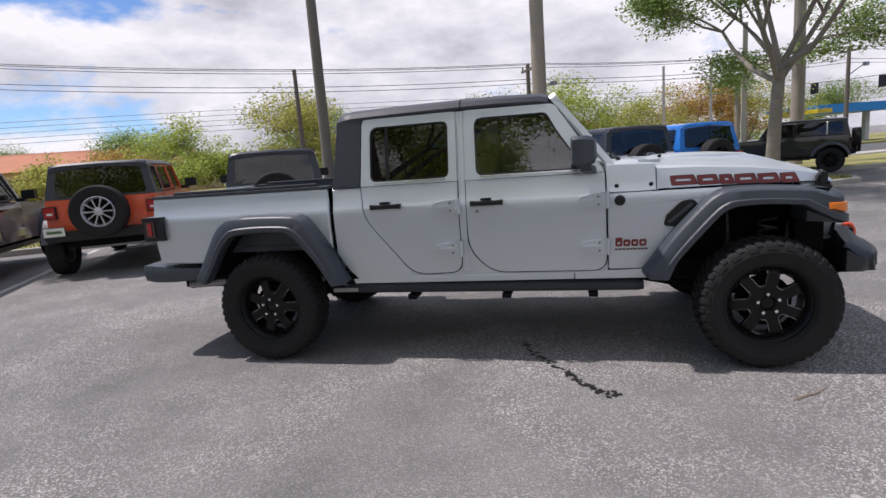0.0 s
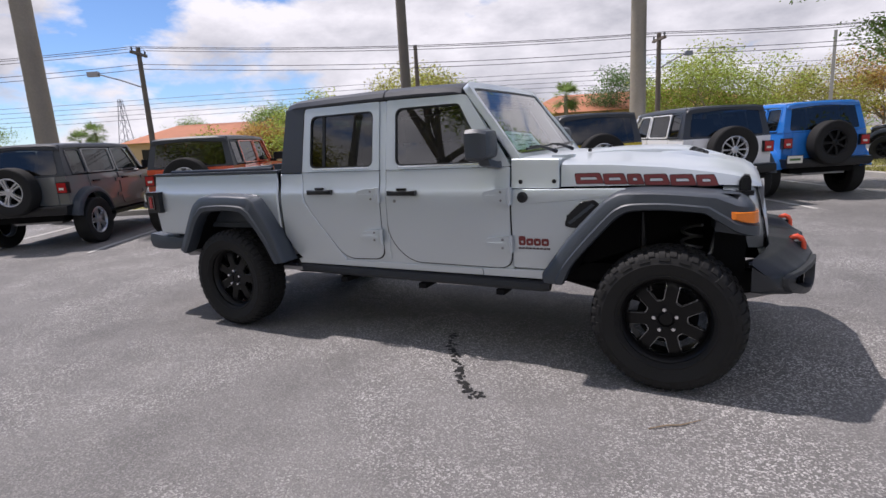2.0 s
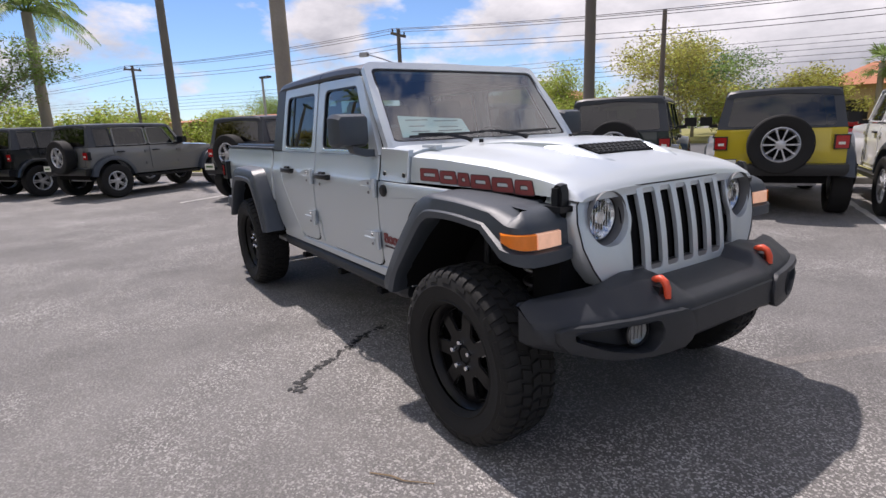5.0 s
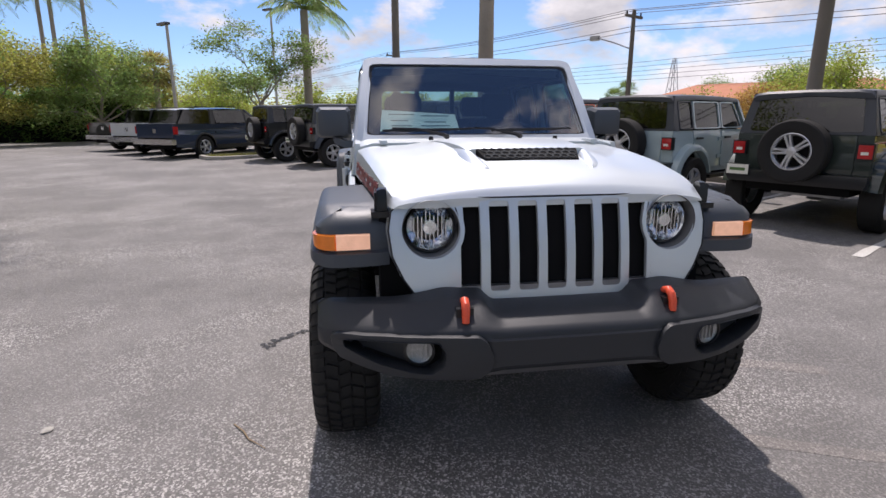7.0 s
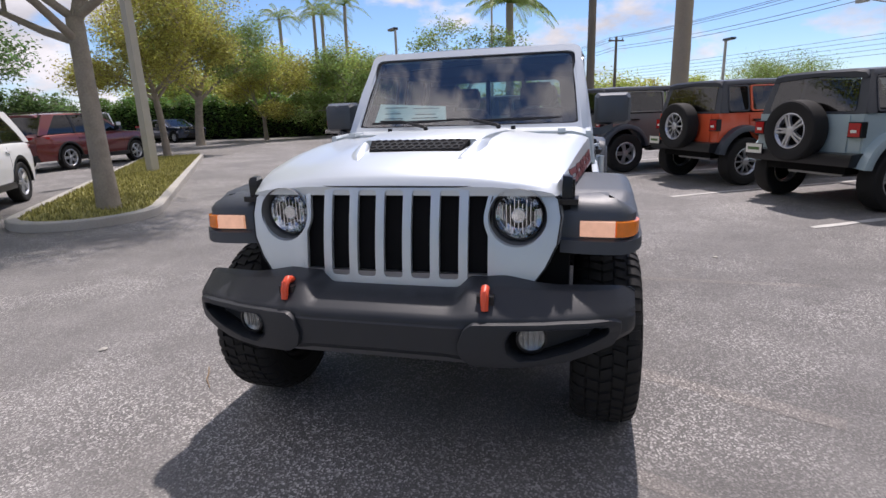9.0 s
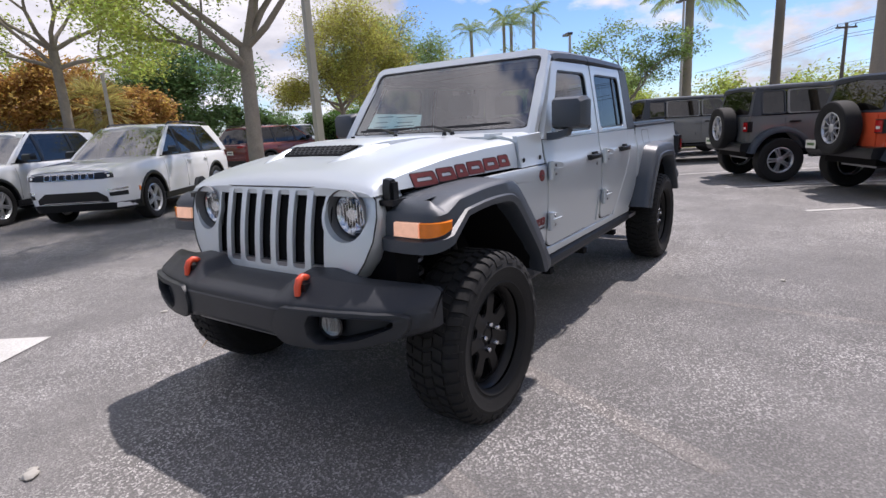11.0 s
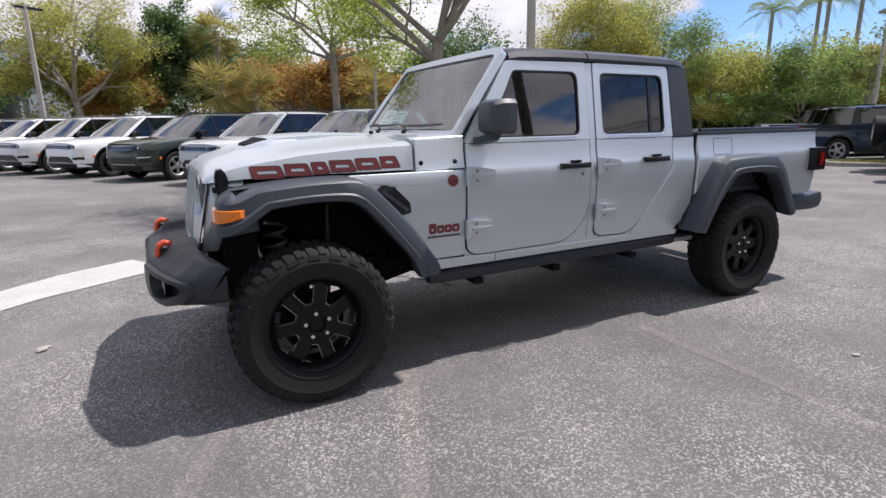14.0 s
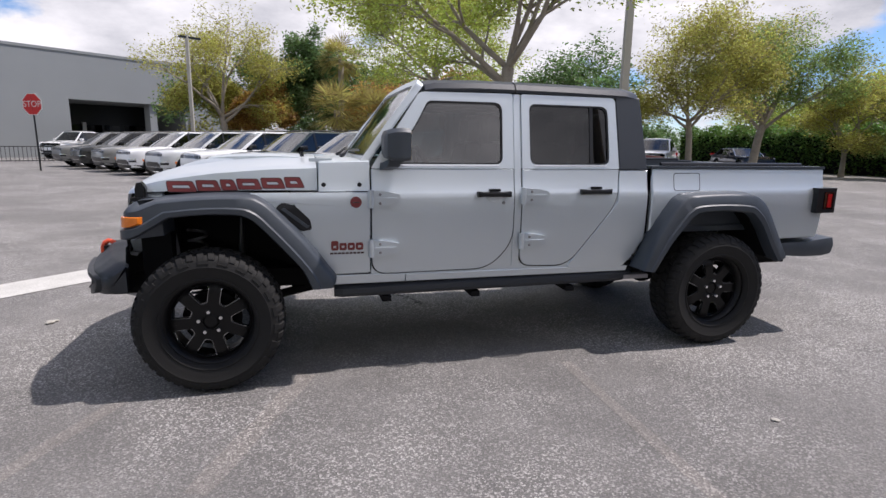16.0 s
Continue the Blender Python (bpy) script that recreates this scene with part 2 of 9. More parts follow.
def loft(rings, closed=True, caps=True, bm=None, bevel=0.0):
    """Rings of equally many points joined one to the next."""
    own = bm is None
    bm = bm or bmesh.new()
    vs = [[bm.verts.new(p) for p in r] for r in rings]
    n = len(rings[0])
    for a, b in zip(vs, vs[1:]):
        for i in range(n if closed else n - 1):
            j = (i + 1) % n
            bm.faces.new((a[i], a[j], b[j], b[i]))
    if caps and closed:
        bm.faces.new(vs[0][::-1]), bm.faces.new(vs[-1])
    if own:
        finish(bm, bevel)
    return bm


def lathe(profile, seg=32, bm=None, closed=False, at=(0, 0, 0)):
    """An outline of radius and y turned round the y axis."""
    bm = bm or bmesh.new()
    rings = []
    for k in range(seg):
        a = 2 * math.pi * k / seg
        rings.append([bm.verts.new((at[0] + r * math.cos(a), at[1] + y, at[2] + r * math.sin(a))) for r, y in profile])
    n = len(profile)
    for k in range(seg):
        p, q = rings[k], rings[(k + 1) % seg]
        for i in range(n if closed else n - 1):
            j = (i + 1) % n
            bm.faces.new((p[i], p[j], q[j], q[i]))
    bmesh.ops.remove_doubles(bm, verts=bm.verts, dist=1e-5)
    return bm


def tube(points, radius, seg=8, bm=None, caps=True):
    """A round bar along points; radius one number or one for each point."""
    bm = bm or bmesh.new()
    pts = [Vector(p) for p in points]
    rad = radius if isinstance(radius, (list, tuple)) else [radius] * len(pts)
    rings, up = [], Vector((0, 0, 1))
    for i, p in enumerate(pts):
        d = (pts[min(i + 1, len(pts) - 1)] - pts[max(i - 1, 0)]).normalized()
        u = d.cross(up if abs(d.z) < 0.95 else Vector((1, 0, 0))).normalized()
        w = d.cross(u)
        rings.append([bm.verts.new(p + rad[i] * (math.cos(2 * math.pi * k / seg) * u + math.sin(2 * math.pi * k / seg) * w)) for k in range(seg)])
    for a, b in zip(rings, rings[1:]):
        for k in range(seg):
            j = (k + 1) % seg
            bm.faces.new((a[k], a[j], b[j], b[k]))
    if caps:
        bm.faces.new(rings[0][::-1]), bm.faces.new(rings[-1])
    return bm


def rounded(points, r, n=4):
    """A closed 2D outline with its corners rounded; r one number or one for each corner."""
    out, m = [], len(points)
    for i, p in enumerate(points):
        ri = r[i] if isinstance(r, (list, tuple)) else r
        p, a, b = Vector(p), Vector(points[i - 1]), Vector(points[(i + 1) % m])
        u, w = (a - p), (b - p)
        k = min(ri, u.length * 0.45, w.length * 0.45)
        s, e = p + u.normalized() * k, p + w.normalized() * k
        if k < 1e-4:
            out.append(tuple(p))
            continue
        for j in range(n + 1):
            t = j / n
            q = s.lerp(p, t).lerp(p.lerp(e, t), t)
            out.append((q.x, q.y))
    return out


def ray_out(c, ang, poly):
    """Where the ray from c at that angle meets a closed outline."""
    dx, dy, best = math.cos(ang), math.sin(ang), None
    for i in range(len(poly)):
        (x1, y1), (x2, y2) = poly[i - 1], poly[i]
        ex, ey = x2 - x1, y2 - y1
        den = dx * ey - dy * ex
        if abs(den) < 1e-12:
            continue
        t = ((x1 - c[0]) * ey - (y1 - c[1]) * ex) / den
        s = ((x1 - c[0]) * dy - (y1 - c[1]) * dx) / den
        if t > 0 and -1e-6 <= s <= 1 + 1e-6 and (best is None or t < best):
            best = t
    best = best or 0.0
    return (c[0] + dx * best, c[1] + dy * best)


def ring_points(c, outer, inner, n=48):
    """Matching points of an outline and of a hole in it, seen from c; keeps the corners of both."""
    angs = {round(2 * math.pi * k / n - math.pi, 5) for k in range(n)}
    for p in list(outer) + list(inner):
        angs.add(round(math.atan2(p[1] - c[1], p[0] - c[0]), 5))
    angs = sorted(angs)
    return [ray_out(c, a, outer) for a in angs], [ray_out(c, a, inner) for a in angs]


def ring_plate(c, outer, inner, place, thick, bm=None, n=48):
    """A plate with a hole. place(u, v, depth) gives the point in the world."""
    bm = bm or bmesh.new()
    o, i = ring_points(c, outer, inner, n)
    rows = [[bm.verts.new(place(u, v, d)) for u, v in pts] for pts, d in ((o, thick), (o, 0.0), (i, 0.0), (i, thick))]
    m = len(o)
    for a, b in zip(rows, rows[1:]):
        for k in range(m):
            j = (k + 1) % m
            bm.faces.new((a[k], a[j], b[j], b[k]))
    return bm


def sheet(poly, place, thick, cuts=(), bm=None, rim=0.0):
    """A filled outline, cut along lines of equal v so that it can follow a curve, with thickness."""
    own = bmesh.new()
    f = own.faces.new([own.verts.new((u, v, 0)) for u, v in poly])
    for v0 in cuts:
        bmesh.ops.bisect_plane(own, geom=own.verts[:] + own.edges[:] + own.faces[:], plane_co=(0, v0, 0), plane_no=(0, 1, 0))
    edge = set()
    if rim:
        bmesh.ops.inset_region(own, faces=own.faces[:], thickness=rim, use_boundary=True, use_even_offset=True)
        edge = {v for e in own.edges if e.is_boundary for v in e.verts}
    top = own.faces[:]
    for f in top:
        f.normal_update()
    if thick:
        ext = bmesh.ops.extrude_face_region(own, geom=top)["geom"]
        back = {v for v in ext if isinstance(v, bmesh.types.BMVert)}
    else:
        back = set()
    for v in own.verts:
        d = thick if v in back else rim if v in edge else 0.0
        v.co = Vector(place(v.co.x, v.co.y, d))
    if bm is None:
        return own
    me = bpy.data.meshes.new("tmp")
    own.to_mesh(me)
    own.free()
    bm.from_mesh(me)
    bpy.data.meshes.remove(me)
    return bm


def lerp_table(table, x):
    """Linear reading of a table of (x, value...)."""
    if x <= table[0][0]:
        return table[0][1:]
    for a, b in zip(table, table[1:]):
        if x <= b[0]:
            t = (x - a[0]) / (b[0] - a[0])
            return tuple(p + (q - p) * t for p, q in zip(a[1:], b[1:]))
    return table[-1][1:]


# ---- wheels ----
def tyre_mesh(R, W, r_in, lugs=0):
    h = W / 2
    prof = [(r_in, -h * 0.72), (r_in + 0.02, -h * 0.86), (r_in + (R - r_in) * 0.45, -h * 1.0), (R * 0.93, -h * 0.98), (R * 0.975, -h * 0.86), (R * 0.985, -h * 0.6),
            (R * 0.99, 0), (R * 0.985, h * 0.6), (R * 0.975, h * 0.86), (R * 0.93, h * 0.98), (r_in + (R - r_in) * 0.45, h * 1.0), (r_in + 0.02, h * 0.86), (r_in, h * 0.72)]
    if lugs:
        prof = [(r * (0.985 if r > R * 0.9 else 1), y) for r, y in prof]
    return lathe(prof, 56)


def off_road_tyre(R, W, r_in):
    """Rounded carcass of an all-terrain tyre, with a rim guard and a ridge on the sidewall."""
    h = W / 2
    half = [(r_in, 0.70), (r_in + 0.010, 0.86), (r_in + 0.022, 0.93), (r_in + 0.028, 0.90), (r_in + 0.06, 0.985), (R * 0.80, 1.0), (R * 0.812, 1.02), (R * 0.824, 1.0), (R * 0.875, 0.97), (R * 0.92, 0.90), (R * 0.95, 0.78), (R * 0.965, 0.6), (R * 0.972, 0.3)]
    return lathe([(r, -h * y) for r, y in half] + [(R * 0.974, 0.0)] + [(r, h * y) for r, y in half[::-1]], 64)


def tread_mesh(R, W, lugs):
    """Blocks of an all-terrain tread: three staggered middle rows, two shoulders, and lugs that run down the sidewalls."""
    bm = bmesh.new()
    h = W / 2
    crown = [(0.0, 1.0), (0.5, 0.994), (0.68, 0.984), (0.80, 0.968), (0.92, 0.938), (0.985, 0.895), (1.0, 0.86)]

    def block(cells, a0, a1, deep, skew):
        """cells: y from inner to outer edge of the block; drawn out between two angles."""
        rings = []
        for a, b in ((a0, a1),):
            for k, y in enumerate(cells):
                r = lerp_table(crown, abs(y))[0]
                sk = skew * (y - cells[0])
                rings.append([((r - deep) * R * math.cos(a + sk), h * y * 0.97, (r - deep) * R * math.sin(a + sk)), (r * R * math.cos(a + sk + 0.01), h * y, r * R * math.sin(a + sk + 0.01)),
                              (r * R * math.cos(b + sk - 0.01), h * y, r * R * math.sin(b + sk - 0.01)), ((r - deep) * R * math.cos(b + sk), h * y * 0.97, (r - deep) * R * math.sin(b + sk))])
        loft(rings, bm=bm)

    pitch = 2 * math.pi / lugs
    for k in range(lugs):
        a = pitch * k
        for y0, y1, off, skew in ((-0.52, -0.20, 0.45, -0.10), (-0.15, 0.15, 0.15, 0.12), (0.20, 0.52, 0.75, -0.10)):
            block((y0, y1) if y0 < y1 else (y1, y0), a + off * pitch, a + (off + 0.74) * pitch, 0.032, skew)
        for sd in (1, -1):
            o = a + (0.05 if sd > 0 else 0.55) * pitch
            far = 1.0 if k % 2 else 0.95
            block([sd * y for y in (0.585, 0.70, 0.82, 0.92, far)], o, o + 0.70 * pitch, 0.030, sd * 0.06)
            if k % 2:
                block([sd * y for y in (0.97, 1.015)], o + 0.1 * pitch, o + 1.3 * pitch, 0.02, 0.0)
    return bm


def truck_rim(parent, side):
    """Black seven-spoke alloy: barrel, web with pockets, hub and bright nuts. Built facing +y."""
    rr = 0.243
    barrel = part("barrel", lathe([(rr * 0.92, -0.10), (rr * 0.9, 0.03), (rr * 0.97, 0.075), (rr * 1.02, 0.086), (rr * 1.06, 0.078), (rr * 1.06, 0.06), (rr * 1.0, 0.05), (rr * 1.0, -0.11)], 56, closed=True), RIM, parent)
    n = 7
    half = math.pi / n
    web = None
    for k in range(n):
        a = 2 * half * k + 0.2
        polar = lambda r, t: (r * math.cos(a + t), r * math.sin(a + t))
        if web is None:
            wedge = [polar(0.05, -half)] + [polar(0.05, half)] + [polar(0.232, half * q) for q in (1, 0.66, 0.33, 0, -0.33, -0.66, -1)]
            hole = rounded([polar(0.110, -0.17), polar(0.110, 0.17), polar(0.212, 0.295), polar(0.219, 0.0), polar(0.212, -0.295)], 0.010, 2)
            dish = lambda u, v, d: (u, 0.056 + 0.055 * math.hypot(u, v) - 1.1 * max(0.0, math.hypot(u, v) - 0.19) ** 1.2 - d, v)
            bm = ring_plate(polar(0.172, 0), wedge, hole, dish, 0.05, n=28)
            web = part("spoke", finish(bm, 0.005, 45), RIM, parent, "black spoke web with a deep pocket")
            mid = polar(0.172, 0)
            inset = [(mid[0] + (u - mid[0]) * 0.90, mid[1] + (v - mid[1]) * 0.90) for u, v in hole]
            # added bright lip: paints the sky's glint on the pocket bevel
            lip = part("pocket_edge", ring_plate(mid, hole, inset, lambda u, v, d: (u, dish(u, v, d)[1] - 0.010, v), 0.012, n=28), RIM_GLINT, parent, "bright pocket lip, a painted glint of the sky")
        else:
            share(web, Matrix.Rotation(-2 * half * k, 4, "Y"), parent)
            share(lip, Matrix.Rotation(-2 * half * k, 4, "Y"), parent)
    part("hub", lathe([(0.0, 0.058), (0.034, 0.058), (0.04, 0.052), (0.046, 0.05), (0.075, 0.052), (0.085, 0.04), (0.085, 0.0)], 40), RIM, parent)
    for k in range(5):
        a = 2 * math.pi * k / 5 + 0.9
        bm = lathe([(0.0, 0.036), (0.010, 0.036), (0.014, 0.028), (0.015, 0.0), (0.015, -0.01)], 10, at=(0.0635 * math.cos(a), 0.052, 0.0635 * math.sin(a)))
        part("wheel_nut", bm, CHROME, parent, "bright steel wheel nut")
    part("brake_disc", lathe([(0.0, -0.02), (0.165, -0.02), (0.165, -0.04), (0.0, -0.04)], 40), DARK, parent, "dark brake disc")
    return barrel


# ---- the pickup truck; x forward, wheel axles at plus and minus 1.7435 ----
AX = 1.7435
SIDE = [(0.40, 0.775), (0.56, 0.790), (0.70, 0.808), (0.90, 0.822), (1.05, 0.826), (1.13, 0.822), (1.16, 0.812), (1.22, 0.800), (1.30, 0.792), (1.32, 0.788), (1.55, 0.752), (1.77, 0.716), (1.86, 0.70)]
CUTS = (0.63, 0.70, 0.80, 0.90, 0.98, 1.05, 1.10, 1.13, 1.145, 1.16, 1.19, 1.22, 1.30, 1.45, 1.6)


def flank(side, lift=0.0):
    """Lays x and z on the truck's flank."""
    return lambda u, v, d: (u, side * (lerp_table(SIDE, v)[0] + lift - d), v)


truck = thing("pickup_truck", "silver crew-cab off-road pickup with black fender flares, parked on asphalt", "pickup truck")


def sidepart(name, poly, side, material=None, thick=0.03, lift=0.0, bevel=0.004, parent=None, label=""):
    bm = sheet(poly, flank(side, lift), thick, CUTS, rim=bevel)
    return part(name, bm, material or PAINT, parent or truck, label, 30)


# arches, from the front foot of each flare round to the back
F_OUT = [(2.235, 0.955), (2.205, 1.035), (2.12, 1.082), (1.98, 1.115), (1.74, 1.135), (1.52, 1.135), (1.44, 1.108), (1.37, 1.050), (1.20, 0.862), (1.085, 0.70), (1.035, 0.625), (1.045, 0.585)]
F_LOW = [(2.225, 0.905), (2.14, 0.93), (2.03, 0.985), (1.92, 1.030), (1.74, 1.045), (1.57, 1.040), (1.50, 1.018), (1.445, 0.972), (1.32, 0.832), (1.215, 0.705), (1.175, 0.62), (1.16, 0.585)]
R_OUT = [(-1.075, 0.595), (-1.095, 0.635), (-1.19, 0.84), (-1.325, 1.045), (-1.38, 1.090), (-1.45, 1.112), (-1.70, 1.122), (-1.93, 1.115), (-2.01, 1.085), (-2.09, 1.015), (-2.20, 0.83), (-2.305, 0.645)]
R_LOW = [(-1.16, 0.585), (-1.175, 0.605), (-1.275, 0.775), (-1.395, 0.925), (-1.44, 0.972), (-1.51, 1.004), (-1.70, 1.012), (-1.90, 0.998), (-1.965, 0.968), (-2.04, 0.890), (-2.13, 0.745), (-2.215, 0.622)]


def glide(row, i, t):
    """A smooth curve through the points of a row, between its points i and i + 1."""
    a, b, c, d = [row[min(max(j, 0), len(row) - 1)] for j in (i - 1, i, i + 1, i + 2)]
    return tuple(0.5 * (2 * q + (r - p) * t + (2 * p - 5 * q + 4 * r - w) * t * t + (3 * q - p - 3 * r + w) * t ** 3) for p, q, r, w in zip(a, b, c, d))


def flare(outer, lower, side, inner_y, name, lift=0.02, lead=()):
    rings = list(lead)
    n = len(outer) - 1
    for q in range(3 * n + 1):
        i, t = min(q // 3, n - 1), q / 3 - min(q // 3, n - 1)
        (xo, zo), (xl, zl) = [glide(row, i, t) for row in (outer, lower)]
        yo = 0.945
        iy = inner_y[i] + (inner_y[i + 1] - inner_y[i]) * t
        dx, dz = xl - xo, zl - zo
        rings.append([(xo - dx * 0.15, side * iy, zo + lift * (1 if zo > 0.9 else 0.3) - dz * 0.1 * (lift > 0.03)), (xo - dx * 0.08, side * (yo - 0.045), zo + 0.006), (xo, side * (yo - 0.012), zo), (xo + dx * 0.12, side * yo, zo + dz * 0.12),
                      (xo + dx * 0.62, side * (yo + 0.006), zo + dz * 0.62), (xo + dx * 0.70, side * (yo + 0.016), zo + dz * 0.70), (xl, side * (yo + 0.012), zl), (xl + dx * 0.06, side * (yo - 0.02), zl + dz * 0.1), (xl - dx * 0.1, side * (iy + 0.02), zl + 0.01)])
    bm = loft(rings)
    return part(name, bm if lead else finish(bm, 0.006, 50), PLASTIC, truck, "dark grey grained plastic fender flare", 38)


def flare_nose(side):
    """Cross-sections of the front flare from beside the grille, out along the front and round the corner."""
    out = []
    offs = (-0.19, -0.075, -0.032, -0.006, -0.004, 0.018, 0.020, -0.02, -0.19)
    front = (1.122, 1.114, 1.090, 1.054, 0.966, 0.958, 0.908, 0.900, 0.915)
    flank_ = (1.098, 1.092, 1.084, 1.066, 0.985, 0.975, 0.940, 0.928, 0.975)
    for y, back in ((0.664, 0.022), (0.72, 0.008), (0.79, 0.001), (0.845, 0.0)):
        out.append([(2.16 - back + o, side * y, z) for o, z in zip(offs, front)])
    for k in range(1, 7):
        a, t = math.pi / 2 * k / 6, k / 6
        ring = [(2.07 + math.cos(a) * (0.09 + o), side * (0.865 + math.sin(a) * (0.09 + o)), z0 + (z1 - z0) * t * t) for o, z0, z1 in zip(offs, front, flank_)]
        ring[0] = (1.97, side * (0.845 - 0.165 * t), 1.122 + 0.004 * t)
        ring[-1] = (1.97, side * (0.845 - 0.145 * t), 0.975 + 0.05 * t)
        out.append(ring)
    return out


for s in (1, -1):
    # front wing side, between door and grille
    sidepart("front_wing", [(0.805, 1.146), (0.805, 0.66), (0.80, 0.645), (0.82, 0.635), (1.12, 0.635), (1.15, 0.70), (1.28, 0.87), (1.41, 1.03), (1.47, 1.085), (1.50, 1.10), (1.50, 1.146)], s)
    # sill strip under the doors, with the join in front of the front door
    sidepart("sill_panel", [(0.575, 0.565), (0.575, 0.615), (-0.62, 0.612), (-0.75, 0.70), (-0.9, 0.62), (-1.05, 0.60), (-1.04, 0.565)], s, thick=0.03, lift=-0.004)
    sidepart("sill_end", [(1.09, 0.565), (1.11, 0.628), (0.70, 0.622), (0.58, 0.617), (0.58, 0.565)], s, lift=-0.002)
    # doors: lower skin, then the frame round the window
    fd = rounded([(0.793, 1.288), (0.793, 0.626), (0.02, 0.632), (-0.144, 0.80), (-0.144, 1.288)], [0.004, 0.10, 0.10, 0.12, 0.004], 6)
    rd = rounded([(-0.204, 1.288), (-0.204, 0.640), (-0.56, 0.628), (-0.905, 1.06), (-0.922, 1.288)], [0.004, 0.09, 0.10, 0.12, 0.004], 6)
    for outline, mid in ((fd, (0.33, 0.97)), (rd, (-0.5, 0.98))):
        wide = [(u + 0.006 * (u - mid[0]) / math.hypot(u - mid[0], v - mid[1]) * 1.3, v + 0.006 * (v - mid[1]) / math.hypot(u - mid[0], v - mid[1]) * 1.3) for u, v in outline]
        slim = [(mid[0] + (u - mid[0]) * 0.99, mid[1] + (v - mid[1]) * 0.99) for u, v in outline]
        part("door_gap", ring_plate(mid, wide, slim, flank(s, -0.009), 0.004), DARK, truck, "dark gap round a door")
    door_f = sidepart("front_door", fd, s, label="silver front door")
    door_r = sidepart("rear_door", rd, s, label="silver rear door")
    wf_o = rounded([(0.793, 1.291), (0.475, 1.765), (-0.144, 1.772), (-0.144, 1.291)], [0.01, 0.03, 0.02, 0.003], 3)
    wf_i = rounded([(0.668, 1.318), (0.49, 1.59), (0.425, 1.712), (-0.072, 1.714), (-0.068, 1.318)], [0.04, 0.05, 0.03, 0.06, 0.05], 5)
    wr_o = rounded([(-0.204, 1.291), (-0.204, 1.772), (-0.895, 1.768), (-0.922, 1.291)], [0.003, 0.02, 0.03, 0.003], 3)
    wr_i = rounded([(-0.262, 1.318), (-0.258, 1.712), (-0.838, 1.710), (-0.848, 1.318)], [0.05, 0.05, 0.06, 0.05], 5)
    for door, o, i, c, gl in ((door_f, wf_o, wf_i, (0.2, 1.5), GLASS_MID), (door_r, wr_o, wr_i, (-0.55, 1.5), GLASS_DARK)):
        part("window_frame", finish(ring_plate(c, o, i, flank(s), 0.035), 0.004, 50), PAINT, door, "", 20)
        seal = [(c[0] + (u - c[0]) * 0.968, c[1] + (v - c[1]) * 0.95) for u, v in i]
        out = [(c[0] + (u - c[0]) * 1.006, c[1] + (v - c[1]) * 1.008) for u, v in i]
        part("window_seal", ring_plate(c, out, seal, flank(s, -0.006), 0.02), SMOOTH_BLACK, door, "black rubber window seal")
        pane = part("window_pane", sheet(out, flank(s, -0.016), 0.0, (1.4, 1.5, 1.6)), gl, door, "tinted side window glass")
        pane.visible_shadow = False
        lo = min(v for u, v in i)
        part("window_trim", finish(sheet([(max(u for u, v in i) - 0.03, lo - 0.010), (max(u for u, v in i) - 0.03, lo - 0.002), (min(u for u, v in i) + 0.03, lo - 0.002), (min(u for u, v in i) + 0.03, lo - 0.010)], flank(s, 0.004), 0.012)), CHROME, door, "thin bright window moulding")
    part("division_bar", sheet([(-0.705, 1.315), (-0.705, 1.715), (-0.73, 1.715), (-0.73, 1.315)], flank(s, -0.010), 0.02), SMOOTH_BLACK, door_r)
    # handles, keyhole and exposed hinges
    for door, hx, hz in ((door_f, 0.0, 1.130), (door_r, -0.735, 1.140)):
        yb = lerp_table(SIDE, hz)[0]
        cup = lathe([(0.0, 0.0), (0.03, 0.001), (0.044, 0.0035), (0.05, 0.001)], 24)
        for v in cup.verts:
            v.co = Vector((hx + v.co.x * 1.1, yb + v.co.y, hz - 0.012 + v.co.z * 0.9))
        part("handle_cup", flip(cup, s), PAINT, door)
        rings = []
        for t in np.linspace(-1, 1, 9):
            w = 0.017 if abs(t) < 0.8 else 0.020
            yy = yb + 0.040 - 0.016 * t * t
            rings.append([(hx + 0.112 * t, yy - 0.012, hz - w), (hx + 0.112 * t, yy + 0.004, hz - w * 0.8), (hx + 0.112 * t, yy + 0.008, hz), (hx + 0.112 * t, yy + 0.004, hz + w * 0.8), (hx + 0.112 * t, yy - 0.012, hz + w)])
        bm = loft(rings)
        for t in (-1, 1):
            box(hx + 0.098 * t - 0.016, hx + 0.098 * t + 0.016, yb - 0.005, yb + 0.03, hz - 0.017, hz + 0.017, bm=bm)
        part("door_handle", flip(finish(bm, 0.003), s), SMOOTH_BLACK, door, "black grab handle")
        part("handle_button", flip(box(hx - 0.04, hx + 0.035, yb, yb + 0.02, hz + 0.018, hz + 0.034, 0.006), s), SMOOTH_BLACK, door)
    yb = lerp_table(SIDE, 1.07)[0]
    part("keyhole", flip(lathe([(0, 0.006), (0.009, 0.006), (0.012, 0.0)], 16, at=(-0.07, yb, 1.073)), s), STEEL, door_f)
